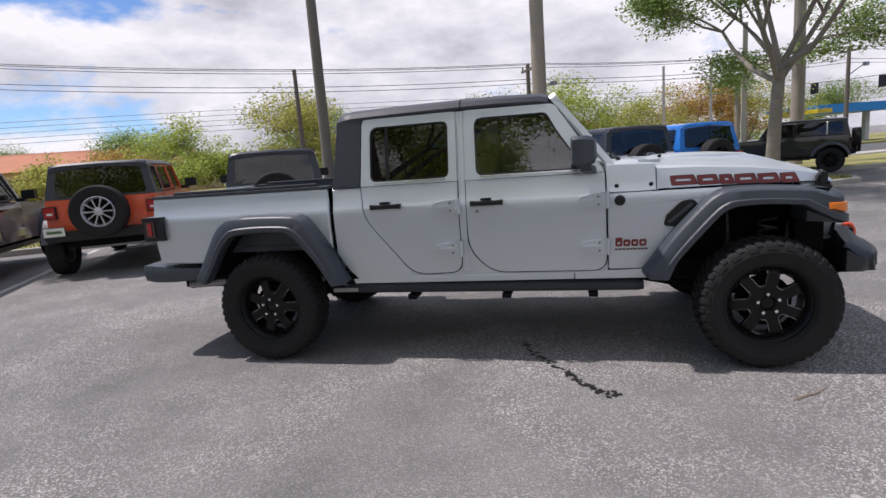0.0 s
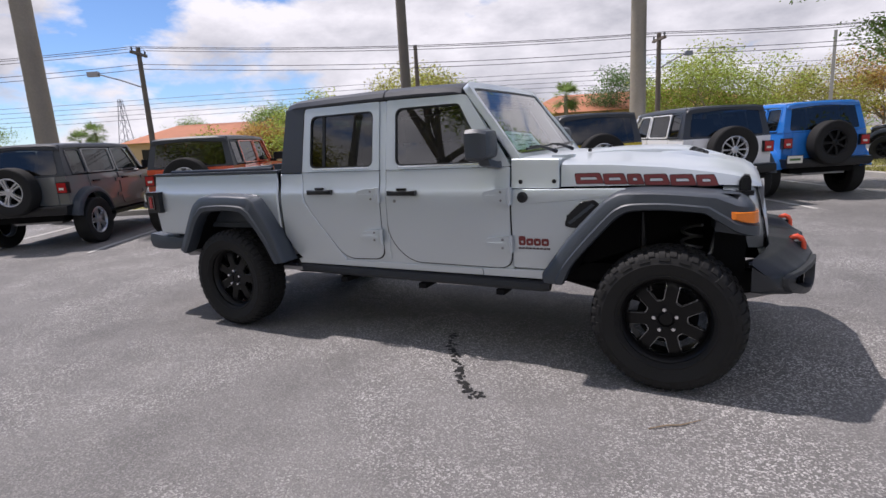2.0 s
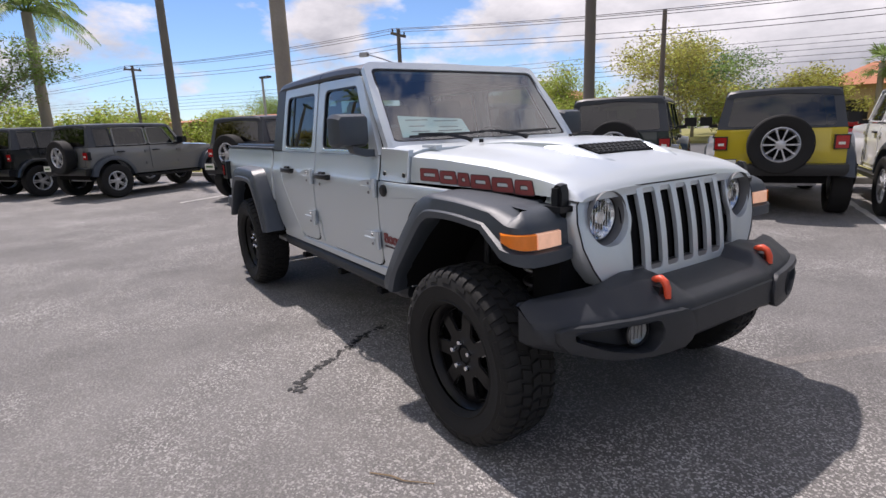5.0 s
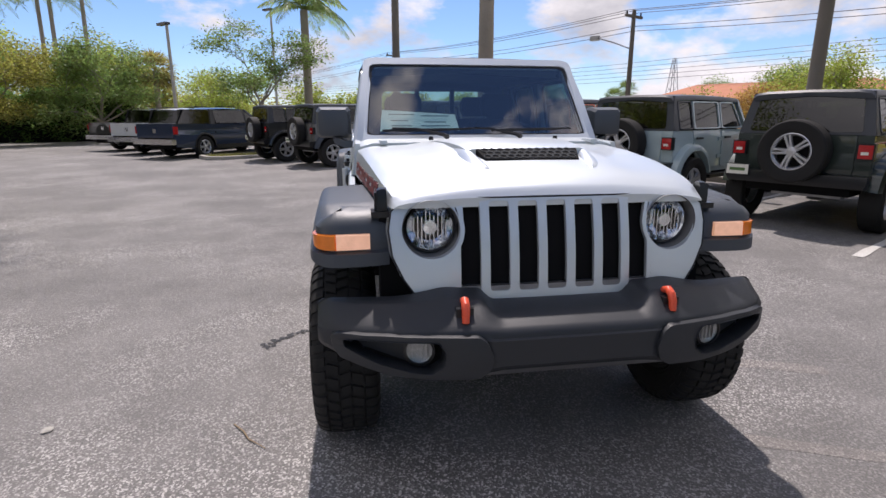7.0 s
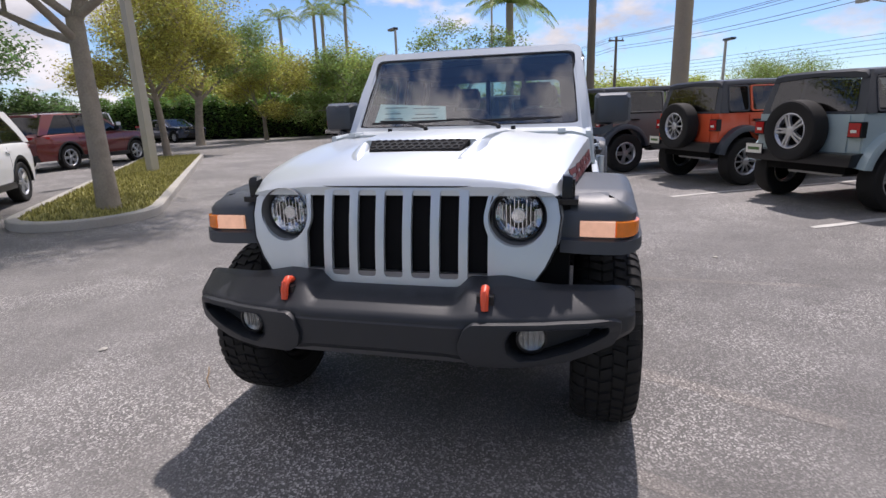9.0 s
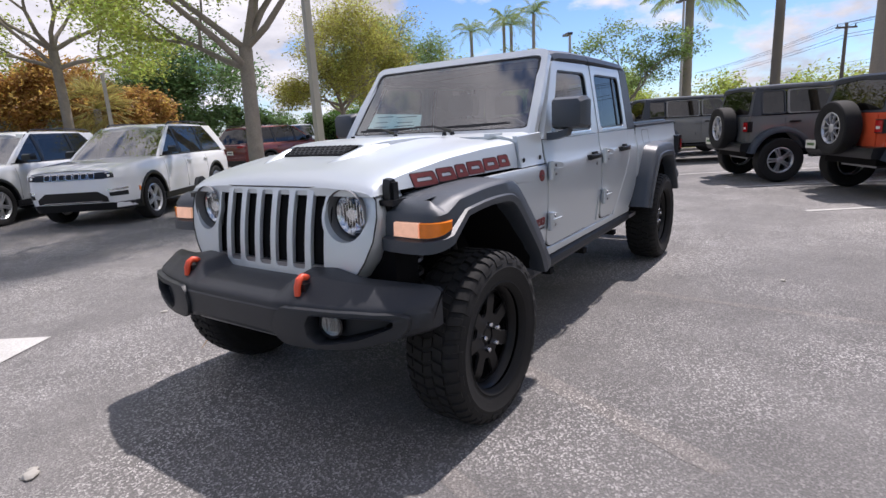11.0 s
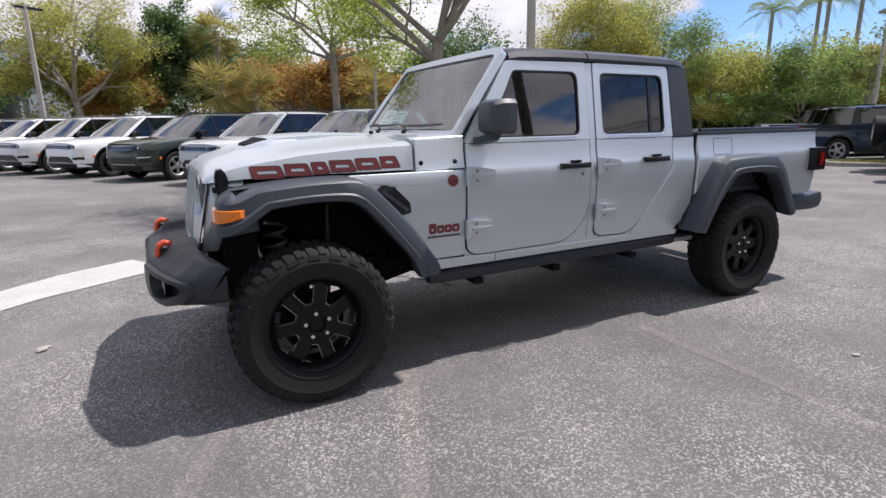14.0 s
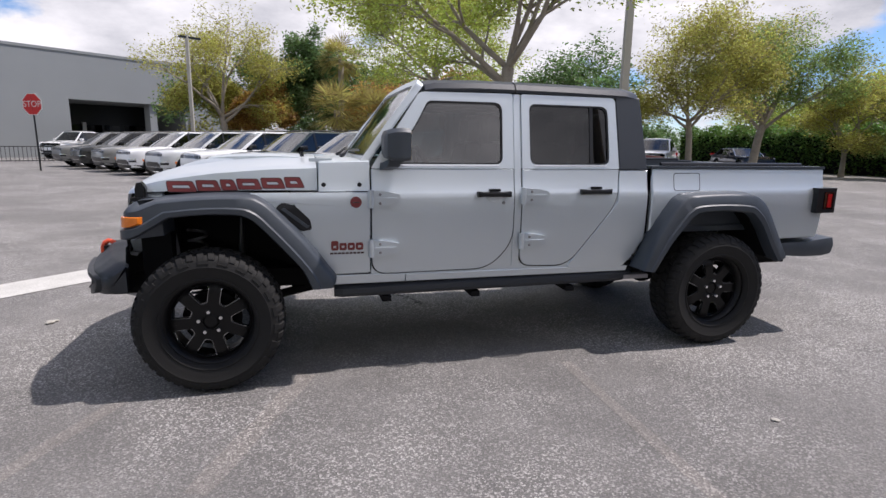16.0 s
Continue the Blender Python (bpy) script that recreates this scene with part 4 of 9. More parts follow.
seam = [(-0.564, 0.79), (-0.614, 0.86), (-0.656, 0.95), (-0.668, 1.05), (-0.656, 1.12), (-0.622, 1.153), (-0.57, 1.167)] + [(u, 1.170) for u in np.linspace(-0.5, 0.5, 9)] + [(0.57, 1.167), (0.622, 1.153), (0.656, 1.12), (0.668, 1.05), (0.656, 0.95), (0.614, 0.86), (0.564, 0.79)]
part("hood_gap", tube([face(u, v, -0.001) for u, v in seam], 0.0035, 6), SMOOTH_BLACK, grille, "dark gap between hood and grille")
part("grille_lower_edge", finish(loft([[face(u, 0.767, 0), face(u, 0.750, 0.004), face(u, 0.742, 0.04), face(u, 0.765, 0.05)] for u in np.linspace(-0.535, 0.535, 15)]), 0.003), PAINT, grille)
part("radiator", box(2.04, 2.06, -0.37, 0.37, 0.76, 1.16), DARK, truck)
for k in range(7):
    c = (k - 3) * PITCH
    part("slot_insert", sheet([(c - SW - 0.006, 0.80), (c - SW - 0.006, 1.16), (c + SW + 0.006, 1.16), (c + SW + 0.006, 0.80)], lambda u, v, d: face(u, v, 0.034 + d), 0.004, (0.9, 1.0, 1.1)), DARK, grille)
    part("slot_sill", box(face(c, 0.82, 0)[0] - 0.03, face(c, 0.82, 0)[0] - 0.004, c - SW, c + SW, 0.804, 0.828, 0.004), STEEL, grille)
for s in (1, -1):
    # side of the nose behind the grille
    rows = []
    for y, z, back in ((0.548, 0.778, 2.14), (0.610, 0.86, 2.12), (0.651, 0.95, 2.05), (0.663, 1.05, 2.00), (0.652, 1.115, 2.00), (0.633, 1.145, 2.00)):
        fx = face(0.62, z, 0)[0]
        rows.append([(fx - 0.012, y - 0.006, z), (fx - 0.03, y + 0.006, z), (fx - 0.05, y + 0.012, z), (back, y + 0.014, z), (back, y - 0.03, z)])
    part("nose_side", flip(loft(rows), s), PAINT, truck)
    cx = face(0.498, 1.052, 0)[0]
    hl = thing("headlamp", "", "")
    hl.parent = truck
    for nm, prof, m_ in (("lamp_tunnel", [(0.114, 0.022), (0.108, -0.045), (0.092, -0.06)], TUNNEL), ("bezel", [(0.100, -0.030), (0.096, -0.018), (0.0915, -0.022)], SMOOTH_BLACK), ("reflector", [(0.092, -0.024), (0.075, -0.045), (0.045, -0.062), (0.0, -0.068)], REFLECTOR), ("lens", [(0.092, -0.02), (0.07, -0.009), (0.04, -0.002), (0.0, 0.0)], LENS), ("bulb_shield", [(0.03, -0.025), (0.026, -0.02), (0.0, -0.018)], REFLECTOR)):
        bm = lathe(prof, 40)
        o = part(nm, bm, m_, hl)
        o.visible_shadow = nm != "lens"
    for k in range(9):
        bm = box(-0.002, 0.002, -0.05, -0.022, -0.06, 0.06, 0.001)
        o = part("reflector_rib", bm, REFLECTOR, hl)
        o.matrix_basis = pose(-0.064 + 0.016 * k, 0, 0.012 * ((k % 3) - 1))
        o.scale = (1, 1, math.sqrt(max(0.05, 1 - ((k - 4) / 4.6) ** 2)))
    hl.matrix_basis = Matrix.Translation((cx - 0.022, s * 0.502, 1.052)) @ pose(0, 0, 0, 0, 0, -90)
    tagged(hl, "round clear headlamp in a deep silver recess")

# front bumper: middle beam, swept ends, hook mounts, fog lamp pockets
def bump_x(y):
    return lerp_table([(0, 2.490), (0.30, 2.486), (0.45, 2.462), (0.62, 2.425), (0.78, 2.370), (0.88, 2.315), (0.935, 2.26)], abs(y))[0]


POCKET = [(0.34, 0.0), (0.42, 0.058), (0.82, 0.058), (0.89, 0.01), (0.91, 0.0)]     # depth of the fog lamp pockets across the bumper
BACK = [(0, 0.778), (0.275, 0.778), (0.318, 0.824), (0.47, 0.830), (0.55, 0.815), (0.66, 0.797), (0.90, 0.784), (0.935, 0.776)]      # top at the back, with a hump for each hook
BROW = [(0, 0.760), (0.285, 0.760), (0.335, 0.806), (0.47, 0.812), (0.56, 0.799), (0.70, 0.787), (0.90, 0.776), (0.935, 0.768)]
CREASE = [(0, 0.722), (0.27, 0.720), (0.36, 0.726), (0.90, 0.712), (0.935, 0.708)]
KEEL = [(0, 0.563), (0.28, 0.560), (0.36, 0.546), (0.53, 0.540), (0.70, 0.554), (0.87, 0.596), (0.935, 0.610)]


def soft(table, a):
    """A table read with its corners eased."""
    return sum(lerp_table(table, abs(a + d))[0] for d in (-0.010, 0.0, 0.010)) / 3 if a < 0.9 else lerp_table(table, a)[0]


rings = []
for y in list(np.linspace(-0.935, 0.935, 121)):
    a = abs(y)
    x, dp, zr, zm, zs, zb = bump_x(y), soft(POCKET, a), soft(BACK, a), soft(BROW, a), soft(CREASE, a), soft(KEEL, a)
    xb = lerp_table([(0, 2.24), (0.6, 2.24), (0.935, 2.15)], a)[0]
    rings.append([(xb, y, zr), (x - 0.125, y, zm + 0.006), (x - 0.105, y, zm), (x - 0.034, y, zs + 0.016), (x - 0.018, y, zs + 0.006), (x - 0.010, y, zs - 0.008), (x - 0.008, y, 0.700), (x - dp, y, 0.694),
                  (x - dp, y, zb + 0.034), (x - 0.010, y, zb + 0.028), (x - 0.018, y, zb + 0.012), (x - 0.05, y, zb), (xb, y, zb)])
for k, side in ((0, -1), (-1, 1)):
    end = [(px - 0.022 * (px > 2.2), side * 0.951, 0.69 + (pz - 0.69) * 0.84) for px, _, pz in rings[k]]
    rings = [end] + rings if k == 0 else rings + [end]
bumper = part("front_bumper", loft(rings), SATIN, truck, "dark grey steel front bumper", 40.0)
part("skid_plate", finish(loft([[(2.40, y, 0.555), (2.36, y, 0.50), (2.10, y, 0.42), (2.10, y, 0.46), (2.36, y, 0.53)] for y in (-0.45, -0.2, 0.2, 0.45)]), 0.006), STEEL, truck, "dull metal skid plate")
for s in (1, -1):
    part("hook_recess", flip(box(2.34, 2.408, 0.376, 0.440, 0.745, 0.796, 0.005), s), SMOOTH_BLACK, bumper)
    part("tow_hook", flip(tube([(2.345, 0.405, 0.790), (2.362, 0.405, 0.813), (2.388, 0.406, 0.821), (2.408, 0.407, 0.810), (2.420, 0.408, 0.785), (2.424, 0.409, 0.748)], [0.012, 0.015, 0.016, 0.016, 0.0155, 0.014], 12), s), HOOK, bumper, "orange-red tow hook")
    # fog lamp housing: one raised plate with a blunt inner end and a pocket through it, dark bottom, round lamp
    po = rounded([(0.315, 0.632), (0.338, 0.692), (0.368, 0.715), (0.50, 0.714), (0.70, 0.712), (0.87, 0.706), (0.900, 0.690), (0.897, 0.648), (0.868, 0.608), (0.70, 0.560), (0.53, 0.546), (0.372, 0.553), (0.330, 0.580)], 0.012, 3)
    pi_ = rounded([(0.49, 0.650), (0.515, 0.692), (0.80, 0.690), (0.855, 0.681), (0.850, 0.655), (0.72, 0.602), (0.60, 0.577), (0.535, 0.573), (0.496, 0.603)], 0.012, 3)
    o, i = ring_points((0.63, 0.638), po, pi_, 72)
    bm = bmesh.new()
    rows = []
    for pts, grow, d in ((o, 1.0, 0.014), (o, 1.0, -0.010), (o, 0.988, -0.016), (o, 0.965, -0.017), (i, 1.06, -0.017), (i, 1.03, -0.023), (i, 1.0, -0.020), (i, 0.985, -0.010), (i, 0.955, 0.056)):
        rows.append([bm.verts.new((bump_x(u) - d, s * u, v)) for u, v in [(0.63 + (u - 0.63) * (1 - (1 - grow) * 0.4), 0.638 + (v - 0.638) * grow) for u, v in pts]])
    for p, q in zip(rows, rows[1:]):
        for k in range(len(p)):
            bm.faces.new((p[k], p[(k + 1) % len(p)], q[(k + 1) % len(p)], q[k]))
    part("fog_pocket_frame", bm, SATIN, bumper, "", 40)
    part("fog_pocket_floor", sheet(pi_, lambda u, v, d, s=s: (bump_x(u) - 0.052 - d, s * u, v), 0.0), DARK, bumper)
    fog = thing("fog_lamp", "", "")
    fog.parent = bumper
    for nm, prof, m_ in (("fog_ring", [(0.056, 0.0), (0.058, 0.014), (0.050, 0.016), (0.047, 0.004)], SMOOTH_BLACK), ("fog_reflector", [(0.048, 0.008), (0.03, -0.002), (0.0, -0.006)], FOG_BOWL), ("fog_lens", [(0.048, 0.010), (0.03, 0.017), (0.0, 0.019)], LENS)):
        o = part(nm, lathe(prof, 32), m_, fog)
        o.visible_shadow = nm != "fog_lens"
    for k in range(4):
        o = part("fog_rib", box(-0.0012, 0.0012, 0.0, 0.009, -0.030, 0.030), FOG_BOWL, fog)
        o.matrix_basis = pose(-0.027 + 0.018 * k, 0, 0)
    fog.matrix_basis = Matrix.Translation((bump_x(0.578) - 0.030, s * 0.578, 0.646)) @ pose(0, 0, 0, 0, 0, -90 + s * 10)
    tagged(fog, "round clear fog lamp")
    # turn lamp let into the nose of the flare
    lamp_ = part("turn_lamp", flip(finish(loft([[(x - 0.02, y, z0), (x + 0.010, y, z0 + 0.006), (x + 0.006, y, z1 - 0.006), (x - 0.022, y, z1)] for y, x, z0, z1 in ((0.738, 2.156, 0.969, 1.037), (0.80, 2.162, 0.969, 1.038), (0.868, 2.163, 0.969, 1.038))]), 0.004), s), CLEARLENS, truck, "clear peach-tinted front turn lamp")
    part("amber_lens", flip(finish(loft([[(x - 0.02, y - 0.012, z0), (x + 0.008, y + 0.004, z0 + 0.006), (x + 0.006, y + 0.004, z1 - 0.006), (x - 0.022, y - 0.012, z1)] for y, x, z0, z1 in ((0.870, 2.163, 0.969, 1.038), (0.905, 2.154, 0.969, 1.038), (0.932, 2.134, 0.971, 1.038), (0.951, 2.104, 0.978, 1.037), (0.959, 2.06, 0.994, 1.036))]), 0.004), s), AMBER, lamp_, "amber side lens")

    part("inner_splash_guard", flip(box(1.965, 2.125, 0.42, 0.70, 0.60, 1.105, 0.01), s), DARK, truck)

# wordmark on the hood: six plain slanted blocks in red with a dark rim; smaller ones on the doors' front
def hood_side(u, v, d, s):
    h = hood_half(u)
    for (y0, z0), (y1, z1) in zip(h[6:], h[7:]):
        if z1 <= v <= z0:
            return (u, s * (y0 + (y1 - y0) * (z0 - v) / (z0 - z1) + 0.003 - d), v)
    return (u, s * (h[-1][0] + 0.003 - d), v)


for s in (1, -1):
    wid = [0.158, 0.128, 0.086, 0.132, 0.128, 0.104] if s > 0 else [0.104, 0.128, 0.132, 0.086, 0.128, 0.158]
    x = 1.968
    for w in wid:
        zc = 1.207 - 0.042 * (x - w / 2 - 1.2)
        hgt = 0.029
        lean = 0.010 * s
        for grow, m_, nm in ((0.004, DECAL_EDGE, "decal_rim"), (0.0, DECAL, "decal_block")):
            o_ = rounded([(x + grow - lean, zc - hgt - grow), (x + grow + lean - 0.008, zc + hgt + grow), (x - w + 0.008 - grow + lean, zc + hgt + grow), (x - w - grow - lean, zc - hgt - grow)], 0.012, 3)
            i_ = rounded([(x - 0.030 + grow * 0 - lean * 0.3, zc - 0.011 + grow), (x - 0.034 + lean * 0.3, zc + 0.011 - grow), (x - w + 0.034 + lean * 0.3, zc + 0.011 - grow), (x - w + 0.030 - lean * 0.3, zc - 0.011 + grow)], 0.005, 2)
            bm = ring_plate((x - w / 2, zc), o_, i_, lambda u, v, d, s=s, g=grow: hood_side(u, v, d + g * 0.3, s), 0.0015, n=20)
            part(nm, bm, m_, hood, "plain red-brown decal block" if not grow else "")
        x -= w + 0.006
    x = 1.045
    for k, w in enumerate((0.050, 0.050, 0.050, 0.052) if s > 0 else (0.052, 0.050, 0.050, 0.050)):
        tall = 0.85 if k == (0 if s > 0 else 3) else 0.836
        bo = rounded([(x, 0.790), (x, tall), (x - w + 0.006, tall), (x - w + 0.006, 0.790)], 0.012, 3)
        bi = rounded([(x - 0.013, 0.804), (x - 0.013, 0.820), (x - w + 0.019, 0.820), (x - w + 0.019, 0.804)], 0.004, 2)
        part("badge_block", ring_plate((x - w / 2 + 0.003, 0.812), bo, bi, flank(s, 0.005), 0.006, n=20), DECAL, truck, "small red-brown badge block")
        x -= w
    for k in range(9):
        x0 = 1.052 - 0.0235 * k
        part("badge_line", sheet([(x0, 0.765), (x0, 0.776), (x0 - 0.019, 0.776), (x0 - 0.019, 0.765)], flank(s, 0.003), 0.004), DECAL_EDGE, truck)

# wipers, washer nozzles
for y0, y1 in ((0.10, 0.60), (-0.58, -0.06)):
    a, b = screen(y0, 0.03, -0.03), screen(y1, 0.09, -0.012)
    part("wiper_blade", tube([screen(y0 - 0.03, 0.055, -0.022), screen((y0 + y1) / 2, 0.065, -0.02), screen(y1, 0.075, -0.022)], [0.008, 0.011, 0.006], 6), SMOOTH_BLACK, truck, "black wiper blade")
for ya, yb_ in ((0.22, -0.10), (-0.24, -0.55)):
    part("wiper_arm", tube([(0.935, ya + 0.02, 1.352), (0.91, ya, 1.366), screen((ya + yb_) / 2, 0.06, -0.035), screen(yb_, 0.075, -0.03)], [0.016, 0.012, 0.008, 0.006], 6), SMOOTH_BLACK, truck, "black wiper arm")

# inside: dash, wheel, seats, price sheets
part("dashboard", finish(loft([[(0.80, y, 1.02), (0.80, y, 1.30), (0.60, y, 1.315), (0.47, y, 1.27), (0.45, y, 1.02)] for y in (-0.70, 0.70)]), 0.02), SMOOTH_BLACK, truck)
bm = bmesh.new()
for k in range(24):
    a, b = 2 * math.pi * k / 24, 2 * math.pi * (k + 1) / 24
    tube([(0.36 + 0.07 * math.sin(t), 0.36 + 0.19 * math.cos(t), 1.24 + 0.18 * math.sin(t)) for t in (a, b)], 0.017, 6, bm, False)
part("steering_wheel", bm, SMOOTH_BLACK, truck)
part("steering_hub", box(0.33, 0.46, 0.28, 0.44, 1.19, 1.29, 0.02), SMOOTH_BLACK, truck)
for x, ys in ((-0.18, (0.37, -0.37)), (-0.98, (0.36, -0.36))):
    for y in ys:
        part("seat_back", finish(loft([[(x + dx, y - w, z), (x + dx + 0.11, y - w * 0.9, z), (x + dx + 0.11, y + w * 0.9, z), (x + dx, y + w, z)] for dx, w, z in ((0.05, 0.24, 0.85), (0.02, 0.25, 1.1), (-0.03, 0.23, 1.38), (-0.05, 0.17, 1.45))]), 0.02), CLOTH, truck)
        part("head_rest", finish(loft([[(x - 0.06, y - w, z), (x + 0.04, y - w, z), (x + 0.04, y + w, z), (x - 0.06, y + w, z)] for w, z in ((0.10, 1.47), (0.125, 1.52), (0.125, 1.60), (0.10, 1.645))]), 0.02), CLOTH, truck)
        part("seat_cushion", box(x + 0.05, x + 0.52, y - 0.25, y + 0.25, 0.78, 0.95, 0.03), CLOTH, truck)
sheet_ = part("price_sheet", sheet([(-0.62, 0.09), (-0.60, 0.37), (-0.14, 0.31), (-0.12, 0.10)], lambda u, v, d: screen(u, v + 0.02, 0.03), 0.0), PAPER, truck, "printed price sheets behind the windscreen")
for k, (u0, u1, v0) in enumerate(((-0.36, -0.18, 0.28), (-0.56, -0.40, 0.30), (-0.36, -0.18, 0.15), (-0.55, -0.42, 0.15), (-0.34, -0.2, 0.20), (-0.55, -0.44, 0.22))):
    part("print_bar", sheet([(u0, v0), (u0, v0 + 0.014), (u1, v0 + 0.012), (u1, v0 - 0.002)], lambda u, v, d: screen(u, v + 0.02, 0.027), 0.0), PRINT, sheet_)

# bed box, tailgate, rear bumper
part("bed_floor", box(-2.68, -1.19, -0.74, 0.74, 0.83, 0.87), PLASTIC, truck, "black lined bed floor")
part("bed_front", box(-1.215, -1.182, -0.79, 0.79, 0.83, 1.30, 0.006), PLASTIC, truck)
for s in (1, -1):
    part("bed_inner_wall", flip(box(-2.68, -1.2, 0.70, 0.722, 0.85, 1.298), s), PLASTIC, truck)
tg = part("tailgate", box(-2.765, -2.70, -0.70, 0.70, 0.78, 1.305, 0.014), PAINT, truck, "silver tailgate")
part("tailgate_handle", box(-2.78, -2.76, -0.12, 0.12, 1.19, 1.25, 0.006), SMOOTH_BLACK, tg)
part("bumper_beam", box(-2.90, -2.78, -0.62, 0.62, 0.60, 0.75, 0.02), PLASTIC, truck, "black rear bumper beam")

# chassis: rails, axles, springs, dampers, exhaust
for s in (1, -1):
    part("chassis_rail", flip(box(-2.75, 2.28, 0.42, 0.50, 0.50, 0.62, 0.01), s), DARK, truck)
    for cx in (AX, -AX):
        bm = bmesh.new()
        pts = [(cx + 0.10 * (1 if cx > 0 else -1) + 0.055 * math.cos(t), 0.56 + 0.055 * math.sin(t), 0.50 + 0.40 * t / (2 * math.pi * 6)) for t in np.linspace(0, 2 * math.pi * 6, 90)]
        part("coil_spring", flip(tube(pts, 0.009, 6, bm), s), STEEL, truck)
        part("damper", flip(tube([(cx - 0.12, 0.66, 0.42), (cx - 0.16, 0.64, 0.72), (cx - 0.17, 0.63, 0.98)], [0.022, 0.022, 0.012], 12), s), SMOOTH_BLACK, truck, "black shock absorber")
    part("control_arm", flip(tube([(1.62, 0.52, 0.40), (0.95, 0.44, 0.52)], 0.03, 8), s), DARK, truck)
    part("brake_hose", flip(tube([(1.85, 0.62, 0.55), (1.95, 0.60, 0.75), (1.98, 0.55, 0.90)], 0.012, 6), s), STEEL, truck)
for cx in (AX, -AX):
    part("axle", tube([(cx, -0.72, 0.40), (cx, 0.72, 0.40)], 0.055, 14), DARK, truck)
    part("differential", lathe([(0, -0.12), (0.10, -0.10), (0.15, 0.0), (0.10, 0.10), (0, 0.12)], 18, at=(cx, 0.18 if cx > 0 else 0, 0.40)), DARK, truck)
part("gearbox", box(-0.9, 1.3, -0.25, 0.25, 0.42, 0.62, 0.04), DARK, truck)
part("exhaust", tube([(1.0, -0.35, 0.47), (-1.3, -0.35, 0.47), (-1.6, -0.62, 0.62), (-2.6, -0.62, 0.55)], 0.035, 10), STEEL, truck)
part("engine_block", box(1.3, 2.05, -0.30, 0.30, 0.55, 1.10, 0.05), DARK, truck)

# four wheels from one set of meshes
for s in (1, -1):
    for cx in (AX, -AX):
        w = thing("wheel", "", "")
        w.parent = truck
        if s == 1 and cx == AX:
            wheel0 = w
            ty = part("tyre", off_road_tyre(0.417, 0.285, 0.246), RUBBER, w, "all-terrain tyre")
            part("tread", tread_mesh(0.417, 0.282, 44), RUBBER, ty)
            truck_rim(w, 1)
        else:
            for ch in wheel0.children:
                o = share(ch, ch.matrix_basis.copy(), w)
                for c2 in ch.children:
                    share(c2, c2.matrix_basis.copy(), o)
        tagged(w, "black alloy wheel with a knobbly off-road tyre")
        w.matrix_basis = pose(cx if cx > 0 else -1.717, s * (0.858 if cx > 0 else 0.812), 0.416, 0, 23 * cx, 0 if s > 0 else 180)


# ---- ground, kerbs, islands, road ----
D = Vector((0.873, 0.487, 0))       # along the row of parked jeeps
N = Vector((-0.487, 0.873, 0))      # the way those jeeps face
H2 = Vector((0.82, 0.572, 0))       # the way the row of SUVs faces
D2 = Vector((0.572, -0.82, 0))      # along that row


def row_pt(s, n, z=0.0):
    return D * s + N * n + Vector((0, 0, z))


def rise(x, y):
    """The lot climbs a little towards the jeeps."""
    t = min(1.0, max(0.0, (N.x * x + N.y * y - 2.0) / 3.0))
    return 0.035 * t * t * (3 - 2 * t)


